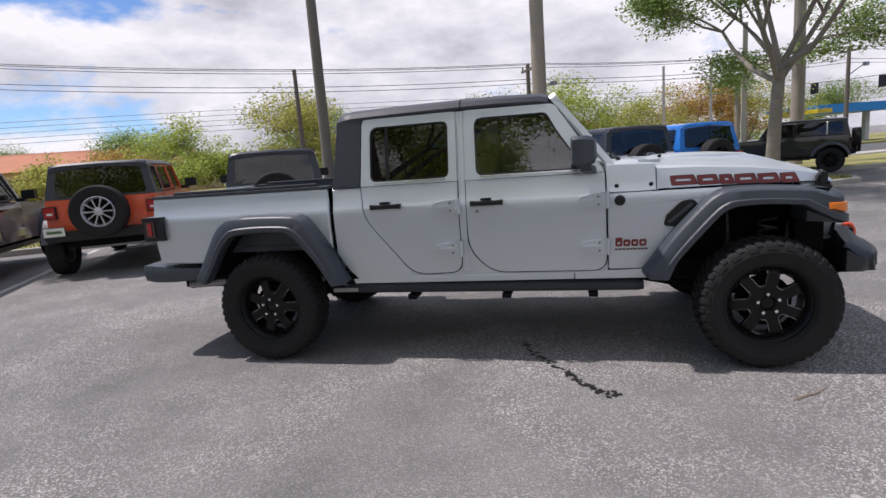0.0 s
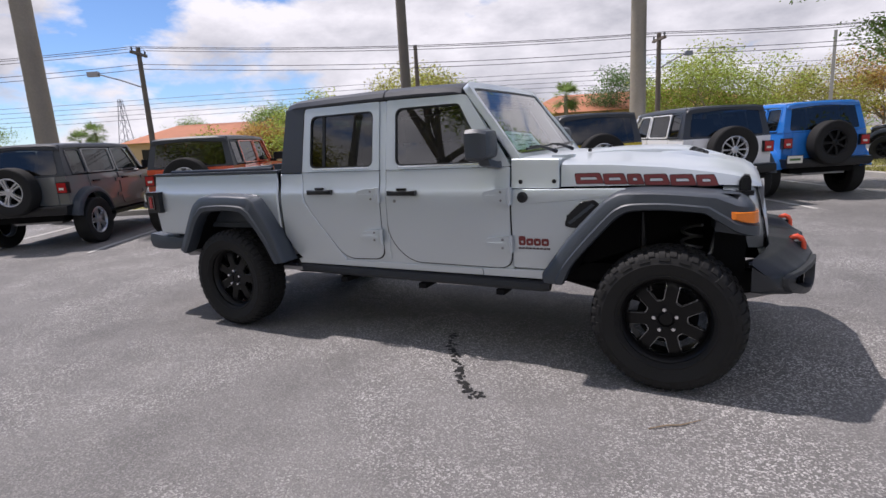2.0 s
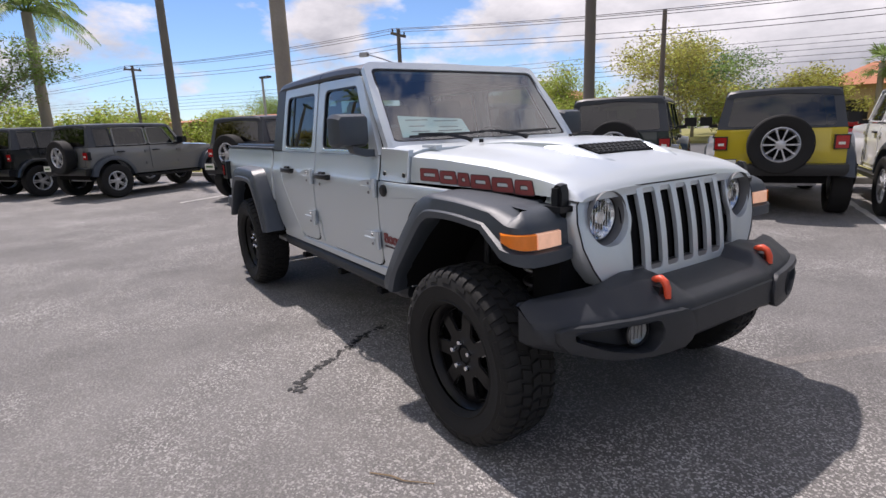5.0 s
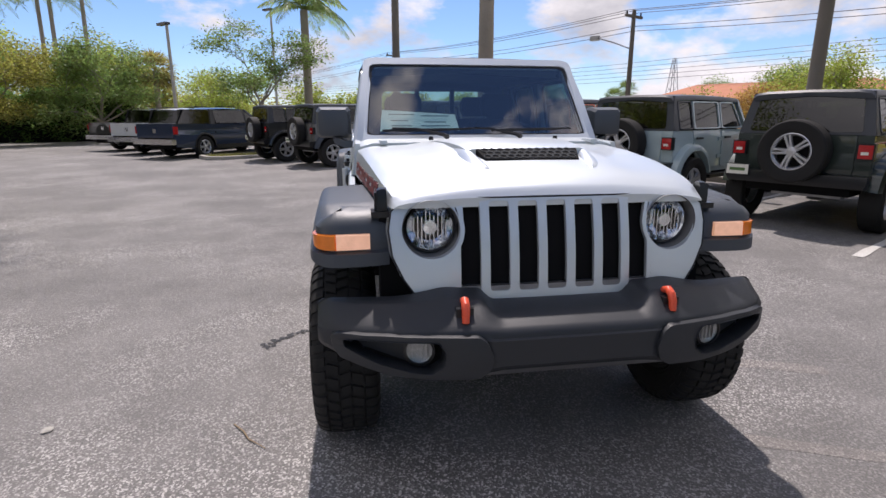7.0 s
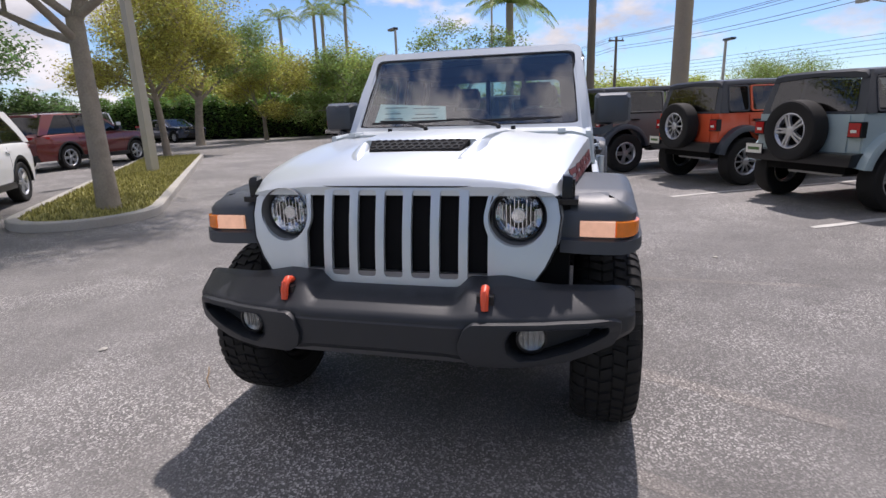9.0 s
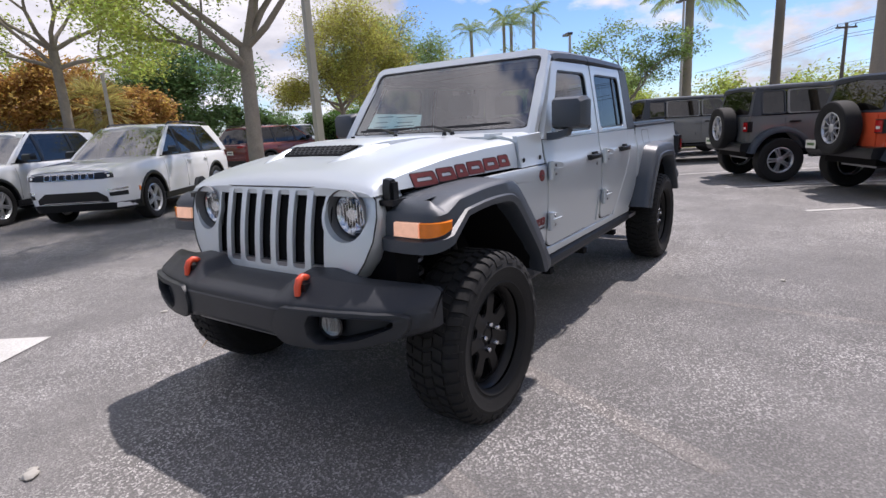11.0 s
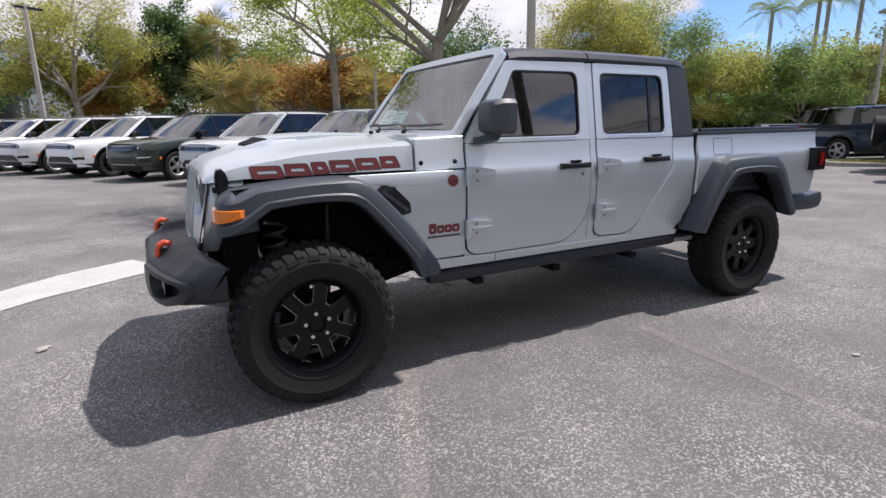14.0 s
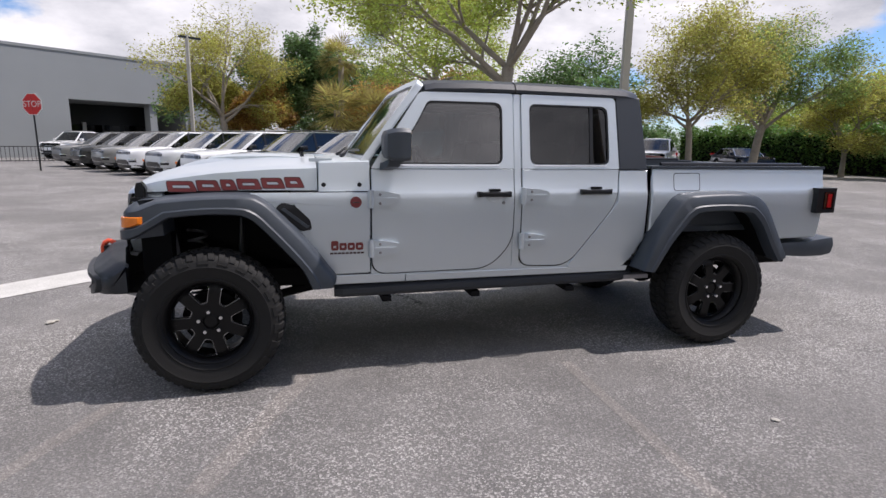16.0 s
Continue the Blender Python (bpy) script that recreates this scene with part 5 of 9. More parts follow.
def asphalt_mat(name="worn_asphalt", gain=1.0, warm=1.0):
    m = bpy.data.materials.new(name)
    m.use_nodes = True
    nt, ln = m.node_tree.nodes, m.node_tree.links
    b = nt["Principled BSDF"]
    co = nt.new("ShaderNodeTexCoord")

    def noise_(scale, detail=3.0, rough=0.5):
        n = nt.new("ShaderNodeTexNoise")
        n.inputs["Scale"].default_value, n.inputs["Detail"].default_value, n.inputs["Roughness"].default_value = scale, detail, rough
        ln.new(co.outputs["Object"], n.inputs["Vector"])
        return n.outputs["Fac"]

    def ramp(src, lo, hi, a, c):
        r = nt.new("ShaderNodeValToRGB")
        r.color_ramp.elements[0].position, r.color_ramp.elements[1].position = lo, hi
        r.color_ramp.elements[0].color, r.color_ramp.elements[1].color = (a, a, a, 1), (c, c, c, 1)
        ln.new(src, r.inputs[0])
        return r.outputs["Color"]

    def math_(op, a, c):
        n = nt.new("ShaderNodeMath")
        n.operation = op
        for i, v in enumerate((a, c)):
            if isinstance(v, (int, float)):
                n.inputs[i].default_value = v
            else:
                ln.new(v, n.inputs[i])
        return n.outputs[0]

    vor = nt.new("ShaderNodeTexVoronoi")
    vor.inputs["Scale"].default_value = 118.0
    ln.new(co.outputs["Object"], vor.inputs["Vector"])
    stone = nt.new("ShaderNodeSeparateColor")
    ln.new(vor.outputs["Color"], stone.inputs[0])
    patches = ramp(noise_(0.6, 7.0, 0.62), 0.45, 0.70, 0.0, 1.0)          # worn areas where pale stone shows
    worn = math_("MULTIPLY", ramp(stone.outputs[0], 0.60, 0.95, 0.0, 1.0), math_("ADD", math_("MULTIPLY", patches, 0.8), 0.2))
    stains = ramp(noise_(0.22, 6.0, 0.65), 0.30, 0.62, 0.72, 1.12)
    mid = ramp(noise_(1.7, 8.0, 0.72), 0.25, 0.75, 0.78, 1.22)
    grain = ramp(noise_(95.0, 4.0, 0.7), 0.25, 0.75, 0.55, 1.45)
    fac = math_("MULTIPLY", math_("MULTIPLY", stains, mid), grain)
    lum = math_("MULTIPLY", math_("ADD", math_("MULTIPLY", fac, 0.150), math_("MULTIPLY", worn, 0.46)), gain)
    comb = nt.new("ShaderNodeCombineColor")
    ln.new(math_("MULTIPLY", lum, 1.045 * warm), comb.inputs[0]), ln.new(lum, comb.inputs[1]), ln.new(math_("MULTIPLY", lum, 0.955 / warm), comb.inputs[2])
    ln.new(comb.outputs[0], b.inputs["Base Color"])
    b.inputs["Roughness"].default_value = 0.82
    bp = nt.new("ShaderNodeBump")
    bp.inputs["Strength"].default_value, bp.inputs["Distance"].default_value = 0.8, 0.005
    ln.new(math_("ADD", vor.outputs["Distance"], noise_(140.0, 2.0, 0.6)), bp.inputs["Height"])
    ln.new(bp.outputs[0], b.inputs["Normal"])
    return m


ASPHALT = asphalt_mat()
ROADTAR = mat("road_asphalt", (0.10, 0.10, 0.10), rough=0.85, vary=0.2, scale=0.4, bump=0.5, bump_scale=40.0, dirt=0.2)
CONCRETE = mat("kerb_concrete", (0.40, 0.38, 0.34), rough=0.85, vary=0.25, scale=1.5, bump=0.6, bump_scale=60.0, dirt=0.2)
GRASS = mat("dry_grass", (0.25, 0.235, 0.08), rough=0.95, vary=0.45, scale=0.9, bump=1.0, bump_scale=45.0, dirt=0.3)
WORNPAINT = mat("worn_white_paint", (0.5, 0.49, 0.46), rough=0.75, vary=0.25, scale=3.0, bump=0.5, bump_scale=90.0, dirt=0.45)
FAINT = asphalt_mat("scuffed_line", 1.17, 1.03)
SCUFF = asphalt_mat("tyre_scuff", 1.10, 1.0)
TAR = mat("tar_crack", (0.012, 0.012, 0.012), rough=0.6, vary=0.3, scale=20.0, bump=0.5, bump_scale=90.0)

steps = [-2600, -900, -300, -120, -60] + [-30 + 1.0 * k for k in range(61)] + [60, 120, 300, 900, 2600]
gv = [(x, y, rise(x, y)) for y in steps for x in steps]
k = len(steps)
gf = [(j * k + i, j * k + i + 1, (j + 1) * k + i + 1, (j + 1) * k + i) for j in range(k - 1) for i in range(k - 1)]
gme = bpy.data.meshes.new("ground")
gme.from_pydata(gv, [], gf)
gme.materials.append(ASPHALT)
gme.polygons.foreach_set("use_smooth", [True] * len(gme.polygons))
tagged(new("ground", gme), "grey worn asphalt car park with pale stones showing", "ground", kind="structure")


def patch(name, outline, z, material, label, category, lift=0.006, kind="structure"):
    """A flat flush layer of paint or tar on the ground."""
    bm = bmesh.new()
    bm.faces.new([bm.verts.new((x, y, rise(x, y) + lift + z)) for x, y in outline])
    return tagged(part(name, bm, material, smooth=0), label, category, kind=kind)


def rough_strip(a, b, w, seed, wob=0.15, n=24):
    """Outline of a stripe with frayed edges."""
    rng = random.Random(seed)
    a, b = Vector((*a, 0)), Vector((*b, 0))
    d = (b - a).normalized()
    p = Vector((-d.y, d.x, 0))
    one = [a.lerp(b, i / n) + p * w / 2 * (1 + rng.uniform(-wob, wob)) for i in range(n + 1)]
    two = [a.lerp(b, i / n) - p * w / 2 * (1 + rng.uniform(-wob, wob)) for i in range(n, -1, -1)]
    return [(q.x, q.y) for q in one + two]


# stop bar in front of the truck, faint old lines beside it
patch("stop_bar", [(2.37, -2.56), (2.74, -3.12), (3.35, -2.76), (4.15, -1.98), (6.6, -0.55), (6.3, 0.02), (3.92, -1.42), (3.38, -1.93)], 0, WORNPAINT, "worn white painted stop bar on the asphalt", "road marking")
for i, (a, b, w) in enumerate((((2.23, 0.97), (2.62, 1.85), 0.07), ((1.21, 0.82), (1.68, 1.95), 0.09), ((-0.49, 1.0), (-0.44, 2.6), 0.06))):
    patch("old_line", rough_strip(a, b, w * 1.3, i, 0.12, 8), -0.0045, FAINT, "faint scuffed line worn into the asphalt", "road marking")
for i, (rad, cx, cy) in enumerate(((2.3, 4.6, -7.3), (2.75, 4.6, -7.3), (3.6, 4.9, -7.6))):
    pts = [(cx + (rad + r) * math.cos(a), cy + (rad + r) * math.sin(a)) for r, seq in ((0.0, np.linspace(0.6, 3.1, 26)), (0.12, np.linspace(3.1, 0.6, 26))) for a in seq]
    patch("tyre_mark", pts, -0.0045, SCUFF, "pale curved tyre scuff on the asphalt", "tyre mark")
# the tarry crack: a chain of ragged blots
rng = random.Random(5)
crack = [(0.18, -0.50), (0.27, -0.72), (0.36, -0.86), (0.47, -1.03), (0.56, -1.17), (0.63, -1.29), (0.73, -1.36), (0.81, -1.43)]
bm = bmesh.new()
for (x0, y0), (x1, y1) in zip(crack, crack[1:]):
    for j in range(16):
        t = rng.random()
        x, y = x0 + (x1 - x0) * t + rng.gauss(0, 0.017), y0 + (y1 - y0) * t + rng.gauss(0, 0.017)
        r = rng.uniform(0.006, 0.021)
        bm.faces.new([bm.verts.new((x + r * rng.uniform(0.6, 1.3) * math.cos(q), y + r * rng.uniform(0.6, 1.3) * math.sin(q), 0.004 + 0.00005 * j)) for q in np.linspace(0, 2 * math.pi, 7, endpoint=False)])
tagged(part("tar_crack", bm, TAR, smooth=0), "ragged black tar crack in the asphalt", "crack", kind="stuff")
for i, (x, y, r) in enumerate(((3.18, -0.60, 0.045), (-1.23, 1.99, 0.03), (3.15, -0.64, 0.03), (1.63, -2.3, 0.03))):
    bm = bmesh.new()
    bmesh.ops.create_icosphere(bm, subdivisions=2, radius=r)
    for v in bm.verts:
        v.co *= 0.8 + 0.4 * noise.noise(v.co * 30 + Vector((i, 0, 0)))
        v.co.z *= 0.35
    tagged(part("stone", bm, CONCRETE), "small pale stone chip lying on the asphalt", "stone").location = (x, y, r * 0.25)
tw = tube([(1.72, -1.42, 0.006), (1.80, -1.36, 0.01), (1.86, -1.33, 0.007), (1.95, -1.24, 0.006)], [0.003, 0.004, 0.0035, 0.002], 5)
tagged(part("twig", tw, mat("dry_twig", (0.28, 0.2, 0.12), rough=0.9, vary=0.2)), "thin dry twig lying on the asphalt", "twig")
# parking lines between the jeeps
for i, s in enumerate((-8.2, -5.7, -3.1, -0.65, 1.7, 4.0, 6.1, 8.4)):
    a, b = row_pt(s, 4.1), row_pt(s, 9.0)
    patch("parking_line", rough_strip((a.x, a.y), (b.x, b.y), 0.10, 40 + i, 0.3), 0, WORNPAINT, "worn white parking bay line", "road marking")


def island(name, outline, label, top=GRASS, kerb_w=0.16, h=0.13):
    """A kerbed bed: concrete ring with a lawn inside it, standing on the ground."""
    cen = Vector((sum(p[0] for p in outline) / len(outline), sum(p[1] for p in outline) / len(outline), 0))
    inner = []
    m = len(outline)
    for i, p in enumerate(outline):
        a, b, c = Vector((*outline[i - 1], 0)), Vector((*p, 0)), Vector((*outline[(i + 1) % m], 0))
        d = ((b - a).normalized() + (c - b).normalized()).normalized()
        nrm = Vector((-d.y, d.x, 0))
        if nrm.dot(cen - b) < 0:
            nrm = -nrm
        q = b + nrm * kerb_w
        inner.append((q.x, q.y))
    z0 = min(rise(*p) for p in outline)
    bm = bmesh.new()
    rows = [[bm.verts.new((x, y, z)) for x, y in pts] for pts, z in ((outline, z0 - 0.05), (outline, z0 + h - 0.015), ([(o[0] * 0.9 + i_[0] * 0.1, o[1] * 0.9 + i_[1] * 0.1) for o, i_ in zip(outline, inner)], z0 + h), (inner, z0 + h), (inner, z0 - 0.05))]
    for a, b in zip(rows, rows[1:]):
        for i in range(m):
            bm.faces.new((a[i], a[(i + 1) % m], b[(i + 1) % m], b[i]))
    th = tagged(part("kerb", bm, CONCRETE), "pale concrete kerb round a planted bed", "kerb", kind="structure")
    bm = bmesh.new()
    bm.faces.new([bm.verts.new((x, y, z0 + h - 0.02)) for x, y in inner])
    lawn = tagged(part("lawn", bm, top, smooth=0), label, "lawn", kind="structure")
    return inner, z0 + h - 0.02


def blades(name, inner, z, count, seed, mat_, hgt=(0.03, 0.09), label="short patchy dry grass"):
    """Short grass as stuff, scattered inside an outline by rejection."""
    rng = np.random.default_rng(seed)
    xs_, ys_ = [p[0] for p in inner], [p[1] for p in inner]
    pts = []
    while len(pts) < count:
        c = rng.uniform((min(xs_), min(ys_)), (max(xs_), max(ys_)), (count * 3, 2))
        for x, y in c:
            ins = False
            for i in range(len(inner)):
                (x1, y1), (x2, y2) = inner[i - 1], inner[i]
                if (y1 > y) != (y2 > y) and x < (x2 - x1) * (y - y1) / (y2 - y1) + x1:
                    ins = not ins
            if ins:
                pts.append((x, y))
    pts = np.array(pts[:count])
    a = rng.uniform(0, 2 * np.pi, count)
    h = rng.uniform(*hgt, count)
    w = 0.012
    lean = rng.normal(0, 0.03, (count, 2))
    v = np.zeros((count, 3, 3))
    v[:, 0, :2], v[:, 1, :2] = pts + np.c_[np.cos(a), np.sin(a)] * w, pts - np.c_[np.cos(a), np.sin(a)] * w
    v[:, 2, :2] = pts + lean
    v[:, :2, 2], v[:, 2, 2] = z, z + h
    me = bpy.data.meshes.new(name)
    me.from_pydata(v.reshape(-1, 3).tolist(), [], [(3 * i, 3 * i + 1, 3 * i + 2) for i in range(count)])
    me.materials.append(mat_)
    tagged(new(name, me), label, "grass", kind="stuff")


BLADE = mat("grass_blade", (0.29, 0.275, 0.085), rough=0.8, island=0.5)
# long bed beside the SUV row, rounded at its near end
c0 = Vector((-2.45, -6.75, 0))
side_ = Vector((-H2.y, H2.x, 0))
isl = []
for a in np.linspace(-90, 90, 11):
    isl.append(c0 + H2 * 1.05 * math.cos(radians(a)) + side_ * 1.05 * math.sin(radians(a)))
isl += [c0 + side_ * 1.05 - H2 * 13.0, c0 - side_ * 1.05 - H2 * 13.0]
inner, z = island("kerb", [(p.x, p.y) for p in isl], "dry grass bed with a pale kerb beside the parked SUVs")
blades("grass", inner, z, 14000, 3, BLADE)
# bed between the black jeep and the blue pickup
b0 = [row_pt(-16.9, 2.45), row_pt(-16.0, 2.45), row_pt(-15.7, 2.85), row_pt(-15.7, 9.4), row_pt(-17.1, 9.4), row_pt(-17.1, 2.85)]
inner, z = island("kerb", [(p.x, p.y) for p in b0], "dry grass bed between two parked vehicles")
blades("grass", inner, z, 3000, 4, BLADE)
# verge in front of the jeeps
v0 = [row_pt(-30, 9.45), row_pt(26, 9.45), row_pt(26, 15.0), row_pt(-30, 15.0)]
inner, z = island("kerb", [(p.x, p.y) for p in v0], "dry grass verge along the road")
blades("grass", [tuple(row_pt(s, n).xy) for s, n in ((-20, 9.7), (16, 9.7), (16, 11.5), (-20, 11.5))], z, 12000, 5, BLADE)
# bed at the far end of the row, with the oak
e0 = [row_pt(10.9, 6.2), row_pt(12.6, 6.2), row_pt(13.2, 6.8), row_pt(13.2, 9.4), row_pt(10.3, 9.4), row_pt(10.3, 6.8)]
inner, z = island("kerb", [(p.x, p.y) for p in e0], "dry grass bed round an oak")
blades("grass", inner, z, 4000, 6, BLADE)


def slab(name, corners, z0, z1, material, label, category):
    bm = bmesh.new()
    lo, hi = [[bm.verts.new((p.x, p.y, z)) for p in corners] for z in (z0, z1)]
    m = len(corners)
    bm.faces.new(hi), bm.faces.new(lo[::-1])
    for i in range(m):
        bm.faces.new((lo[i], lo[(i + 1) % m], hi[(i + 1) % m], hi[i]))
    return tagged(part(name, bm, material, smooth=0), label, category, kind="structure")


slab("pavement", [row_pt(-90, 15.0), row_pt(90, 15.0), row_pt(90, 16.6), row_pt(-90, 16.6)], -0.05, 0.19, CONCRETE, "pale concrete footway beside the road", "pavement")
slab("road", [row_pt(-160, 16.6), row_pt(160, 16.6), row_pt(160, 27.5), row_pt(-160, 27.5)], -0.05, 0.085, ROADTAR, "grey asphalt road beyond the verge", "road")
slab("far_verge", [row_pt(-160, 27.5), row_pt(160, 27.5), row_pt(160, 60), row_pt(-160, 60)], -0.05, 0.22, GRASS, "dry grass verge across the road", "lawn")


# ---- parked vehicles ----
WHEELS = {}
GREYGLASS = GLASS_DARK


def car_wheel(parent, m, style, R=0.40, W=0.25, rim_r=0.235):
    """A road wheel facing +y; the meshes are made once for each kind."""
    key = (style, R, W, rim_r)
    w = tagged(new("wheel"), "parked car's alloy wheel with a black tyre" if style != "black" else "black wheel with a black tyre")
    w.parent = parent
    w.matrix_basis = m
    if key not in WHEELS:
        metal = RIM if style == "black" else ALLOY
        obs = [part("tyre", tyre_mesh(R, W, rim_r * 0.98), RUBBER, w)]
        obs.append(part("rim", lathe([(rim_r * 0.86, -0.08), (rim_r * 0.88, W * 0.30), (rim_r * 0.98, W * 0.42), (rim_r * 1.03, W * 0.40), (rim_r * 1.03, W * 0.3), (rim_r * 0.95, -0.09)], 40, closed=True), metal, w))
        nsp = {"five": 5, "ten": 10, "black": 7}[style]
        for k in range(nsp):
            a = 2 * math.pi * k / nsp
            u, t = Vector((math.cos(a), 0, math.sin(a))), Vector((-math.sin(a), 0, math.cos(a)))
            wd = {5: 0.030, 10: 0.013, 7: 0.026}[nsp]
            split = nsp == 5
            bm = bmesh.new()
            for off in ((-0.6, 0.6) if split else (0.0,)):
                rings = []
                for r, ww, y in ((0.035, wd * 0.8, W * 0.36), (rim_r * 0.6, wd * (0.62 if split else 1), W * 0.40), (rim_r * 0.95, wd * (0.7 if split else 1.2), W * 0.38)):
                    c = u * r + t * off * wd * (0.6 + r / rim_r)
                    rings.append([c - t * ww + Vector((0, y - 0.03, 0)), c - t * ww * 0.7 + Vector((0, y, 0)), c + t * ww * 0.7 + Vector((0, y, 0)), c + t * ww + Vector((0, y - 0.03, 0))])
                loft(rings, bm=bm)
            obs.append(part("spoke", bm, metal, w))
        obs.append(part("hub_cap", lathe([(0, W * 0.40), (0.04, W * 0.40), (0.06, W * 0.36), (0.07, W * 0.2)], 24), metal, w))
        obs.append(part("brake_disc", lathe([(0, 0.02), (rim_r * 0.84, 0.02), (rim_r * 0.84, 0.0), (0, 0.0)], 28), DARK, w))
        WHEELS[key] = obs
    else:
        for o in WHEELS[key]:
            share(o, Matrix(), w)
    return w


def arc(cx, cz, r, a0, a1, n=10):
    return [(cx + r * math.cos(radians(a0 + (a1 - a0) * i / n)), cz + r * math.sin(radians(a0 + (a1 - a0) * i / n))) for i in range(n + 1)]


def jeep(label, paint, s, n, turn=0.0, flares=None, style="five", spare="five", top=None, base=None, heading=None):
    """Boxy four-door off-roader with a hard top and a spare wheel on the back; rear axle at its origin, facing +x."""
    top = top or TOP
    flares = flares or PLASTIC
    j = thing("off_roader", label, "off-road car", "parked off-roaders")
    WB, hw = 3.008, 0.765
    body = [(-0.50, 0.66)] + [(-0.46, 0.60)] + arc(0, 0.42, 0.50, 160, 20)[0:] + [(0.52, 0.54), (2.42, 0.54)] + arc(WB, 0.42, 0.52, 160, 90, 6) + [(WB, 1.14), (1.98, 1.205), (-0.50, 1.205)]
    for sd in (1, -1):
        part("body_side", flip(finish(sheet(body, lambda u, v, d: (u, hw + 0.02 - 0.03 * max(0.0, v - 1.05) / 0.15 - 0.02 * max(0, u - 2.0) - d, v), 0.05, (0.8, 1.05, 1.13)), 0.006, 50), sd), paint, j)
        for x0, x1 in ((0.10, 0.98), (1.04, 1.90)):
            dr = rounded([(x1, 1.195), (x1, 0.60), (x0 + (0.28 if x0 < 0.5 else 0.05), 0.60), (x0, 0.90 if x0 < 0.5 else 0.66), (x0, 1.195)], 0.06, 3)
            door = part("door", flip(finish(sheet(dr, lambda u, v, d: (u, hw + 0.030 - 0.03 * max(0.0, v - 1.05) / 0.15 - d, v), 0.02, (0.8, 1.05, 1.13)), 0.004, 50), sd), paint, j)
            part("door_handle", flip(box(x0 + 0.06, x0 + 0.24, hw + 0.03, hw + 0.06, 1.07, 1.10, 0.01), sd), SMOOTH_BLACK, door)
            for hz in (0.78, 1.06):
                part("hinge", flip(box(x1 - 0.10, x1 + 0.03, hw + 0.02, hw + 0.048, hz - 0.03, hz + 0.03, 0.008), sd), paint, door)
        # side glass in the hard top
        for x0, x1, lean in ((-0.30, 0.08, 0.0), (0.16, 0.95, 0.0), (1.06, 1.70, 0.32)):
            gl = rounded([(x0, 1.255), (x0 + 0.01, 1.70), (x1 - lean * 0.5, 1.70), (x1, 1.255)] if not lean else [(x0, 1.255), (x0, 1.70), (x1 - 0.20, 1.70), (x1 + 0.04, 1.255)], 0.05, 3)
            fr = [((x0 + x1) / 2 + (u - (x0 + x1) / 2) * 1.10, 1.48 + (v - 1.48) * 1.10) for u, v in gl]
            cc = ((x0 + x1) / 2, 1.48)
            col = paint if x0 > 0.1 else top
            place = lambda u, v, d: (u, 0.775 - 0.115 * (v - 1.2) / 0.6 - d, v)
            part("window_frame", flip(finish(ring_plate(cc, fr, gl, lambda u, v, d: place(u, v, d - 0.006), 0.02, n=28), 0.003), sd), col, j)
            p_ = part("window_pane", flip(sheet(gl, lambda u, v, d: place(u, v, 0.012), 0.0, (1.4, 1.55)), sd), GREYGLASS, j)
            p_.visible_shadow = False
        # flares
        for cx, r0, r1, a0, a1 in ((0.0, 0.47, 0.565, 168, 12), (WB, 0.48, 0.59, 172, 20)):
            o, i = arc(cx, 0.44, r1, a0, a1, 12), arc(cx, 0.44, r0, a0, a1, 12)
            o = [(x, min(z, 1.02 if cx == 0 else 1.06)) for x, z in o]
            i = [(x, min(z, 0.90 if cx == 0 else 0.93)) for x, z in i]
            rings = [[(xo, hw - 0.02, zo + 0.01), (xo, hw + 0.13, zo - 0.01), (xo * 0.4 + xi * 0.6, hw + 0.158, zo * 0.4 + zi * 0.6), (xi, hw + 0.155, zi), (xi, hw - 0.02, zi)] for (xo, zo), (xi, zi) in zip(o, i)]
            part("flare", flip(finish(loft(rings), 0.008), sd), flares, j)
        part("running_board", flip(box(0.55, 2.40, hw - 0.02, hw + 0.12, 0.44, 0.50, 0.015), sd), SMOOTH_BLACK, j)
        tl = part("tail_lamp", flip(box(-0.565, -0.48, 0.625, 0.80, 0.925, 1.115, 0.015), sd), SMOOTH_BLACK, j)
        part("tail_lens", flip(box(-0.575, -0.55, 0.64, 0.785, 0.94, 1.10, 0.012), sd), REDLENS, tl)
        part("lens_mark", flip(box(-0.580, -0.57, 0.67, 0.745, 0.985, 1.02, 0.004), sd), PLATE, tl)
        mr = part("door_mirror", flip(box(1.80, 1.93, 0.86, 1.06, 1.24, 1.42, 0.03), sd), SMOOTH_BLACK, j)
        part("mirror_arm", flip(box(1.82, 1.90, 0.77, 0.90, 1.20, 1.26, 0.01), sd), SMOOTH_BLACK, mr)
        part("screen_pillar", flip(finish(loft([[(x, y, z), (x - 0.07, y, z), (x - 0.07, y - 0.06, z), (x, y - 0.06, z)] for x, y, z in ((2.06, 0.755, 1.20), (1.745, 0.665, 1.775))]), 0.006), sd), paint, j)
        for cx in (0, WB):
            car_wheel(j, pose(cx, sd * 0.80, 0.405, 0, 17 * cx, 0 if sd > 0 else 180), style, 0.405, 0.25, 0.225)
        part("headlamp", lathe([(0.0, 0.03), (0.06, 0.025), (0.085, 0.0), (0.09, -0.03)], 24), REFLECTOR, j).matrix_basis = pose(WB + 0.46, sd * 0.46, 1.0, 0, 0, -90)
    part("floor_pan", box(-0.48, 3.3, -0.60, 0.60, 0.46, 0.62), DARK, j)
    part("inside", box(-0.44, 1.85, -0.655, 0.655, 0.62, 1.24), DARK, j)
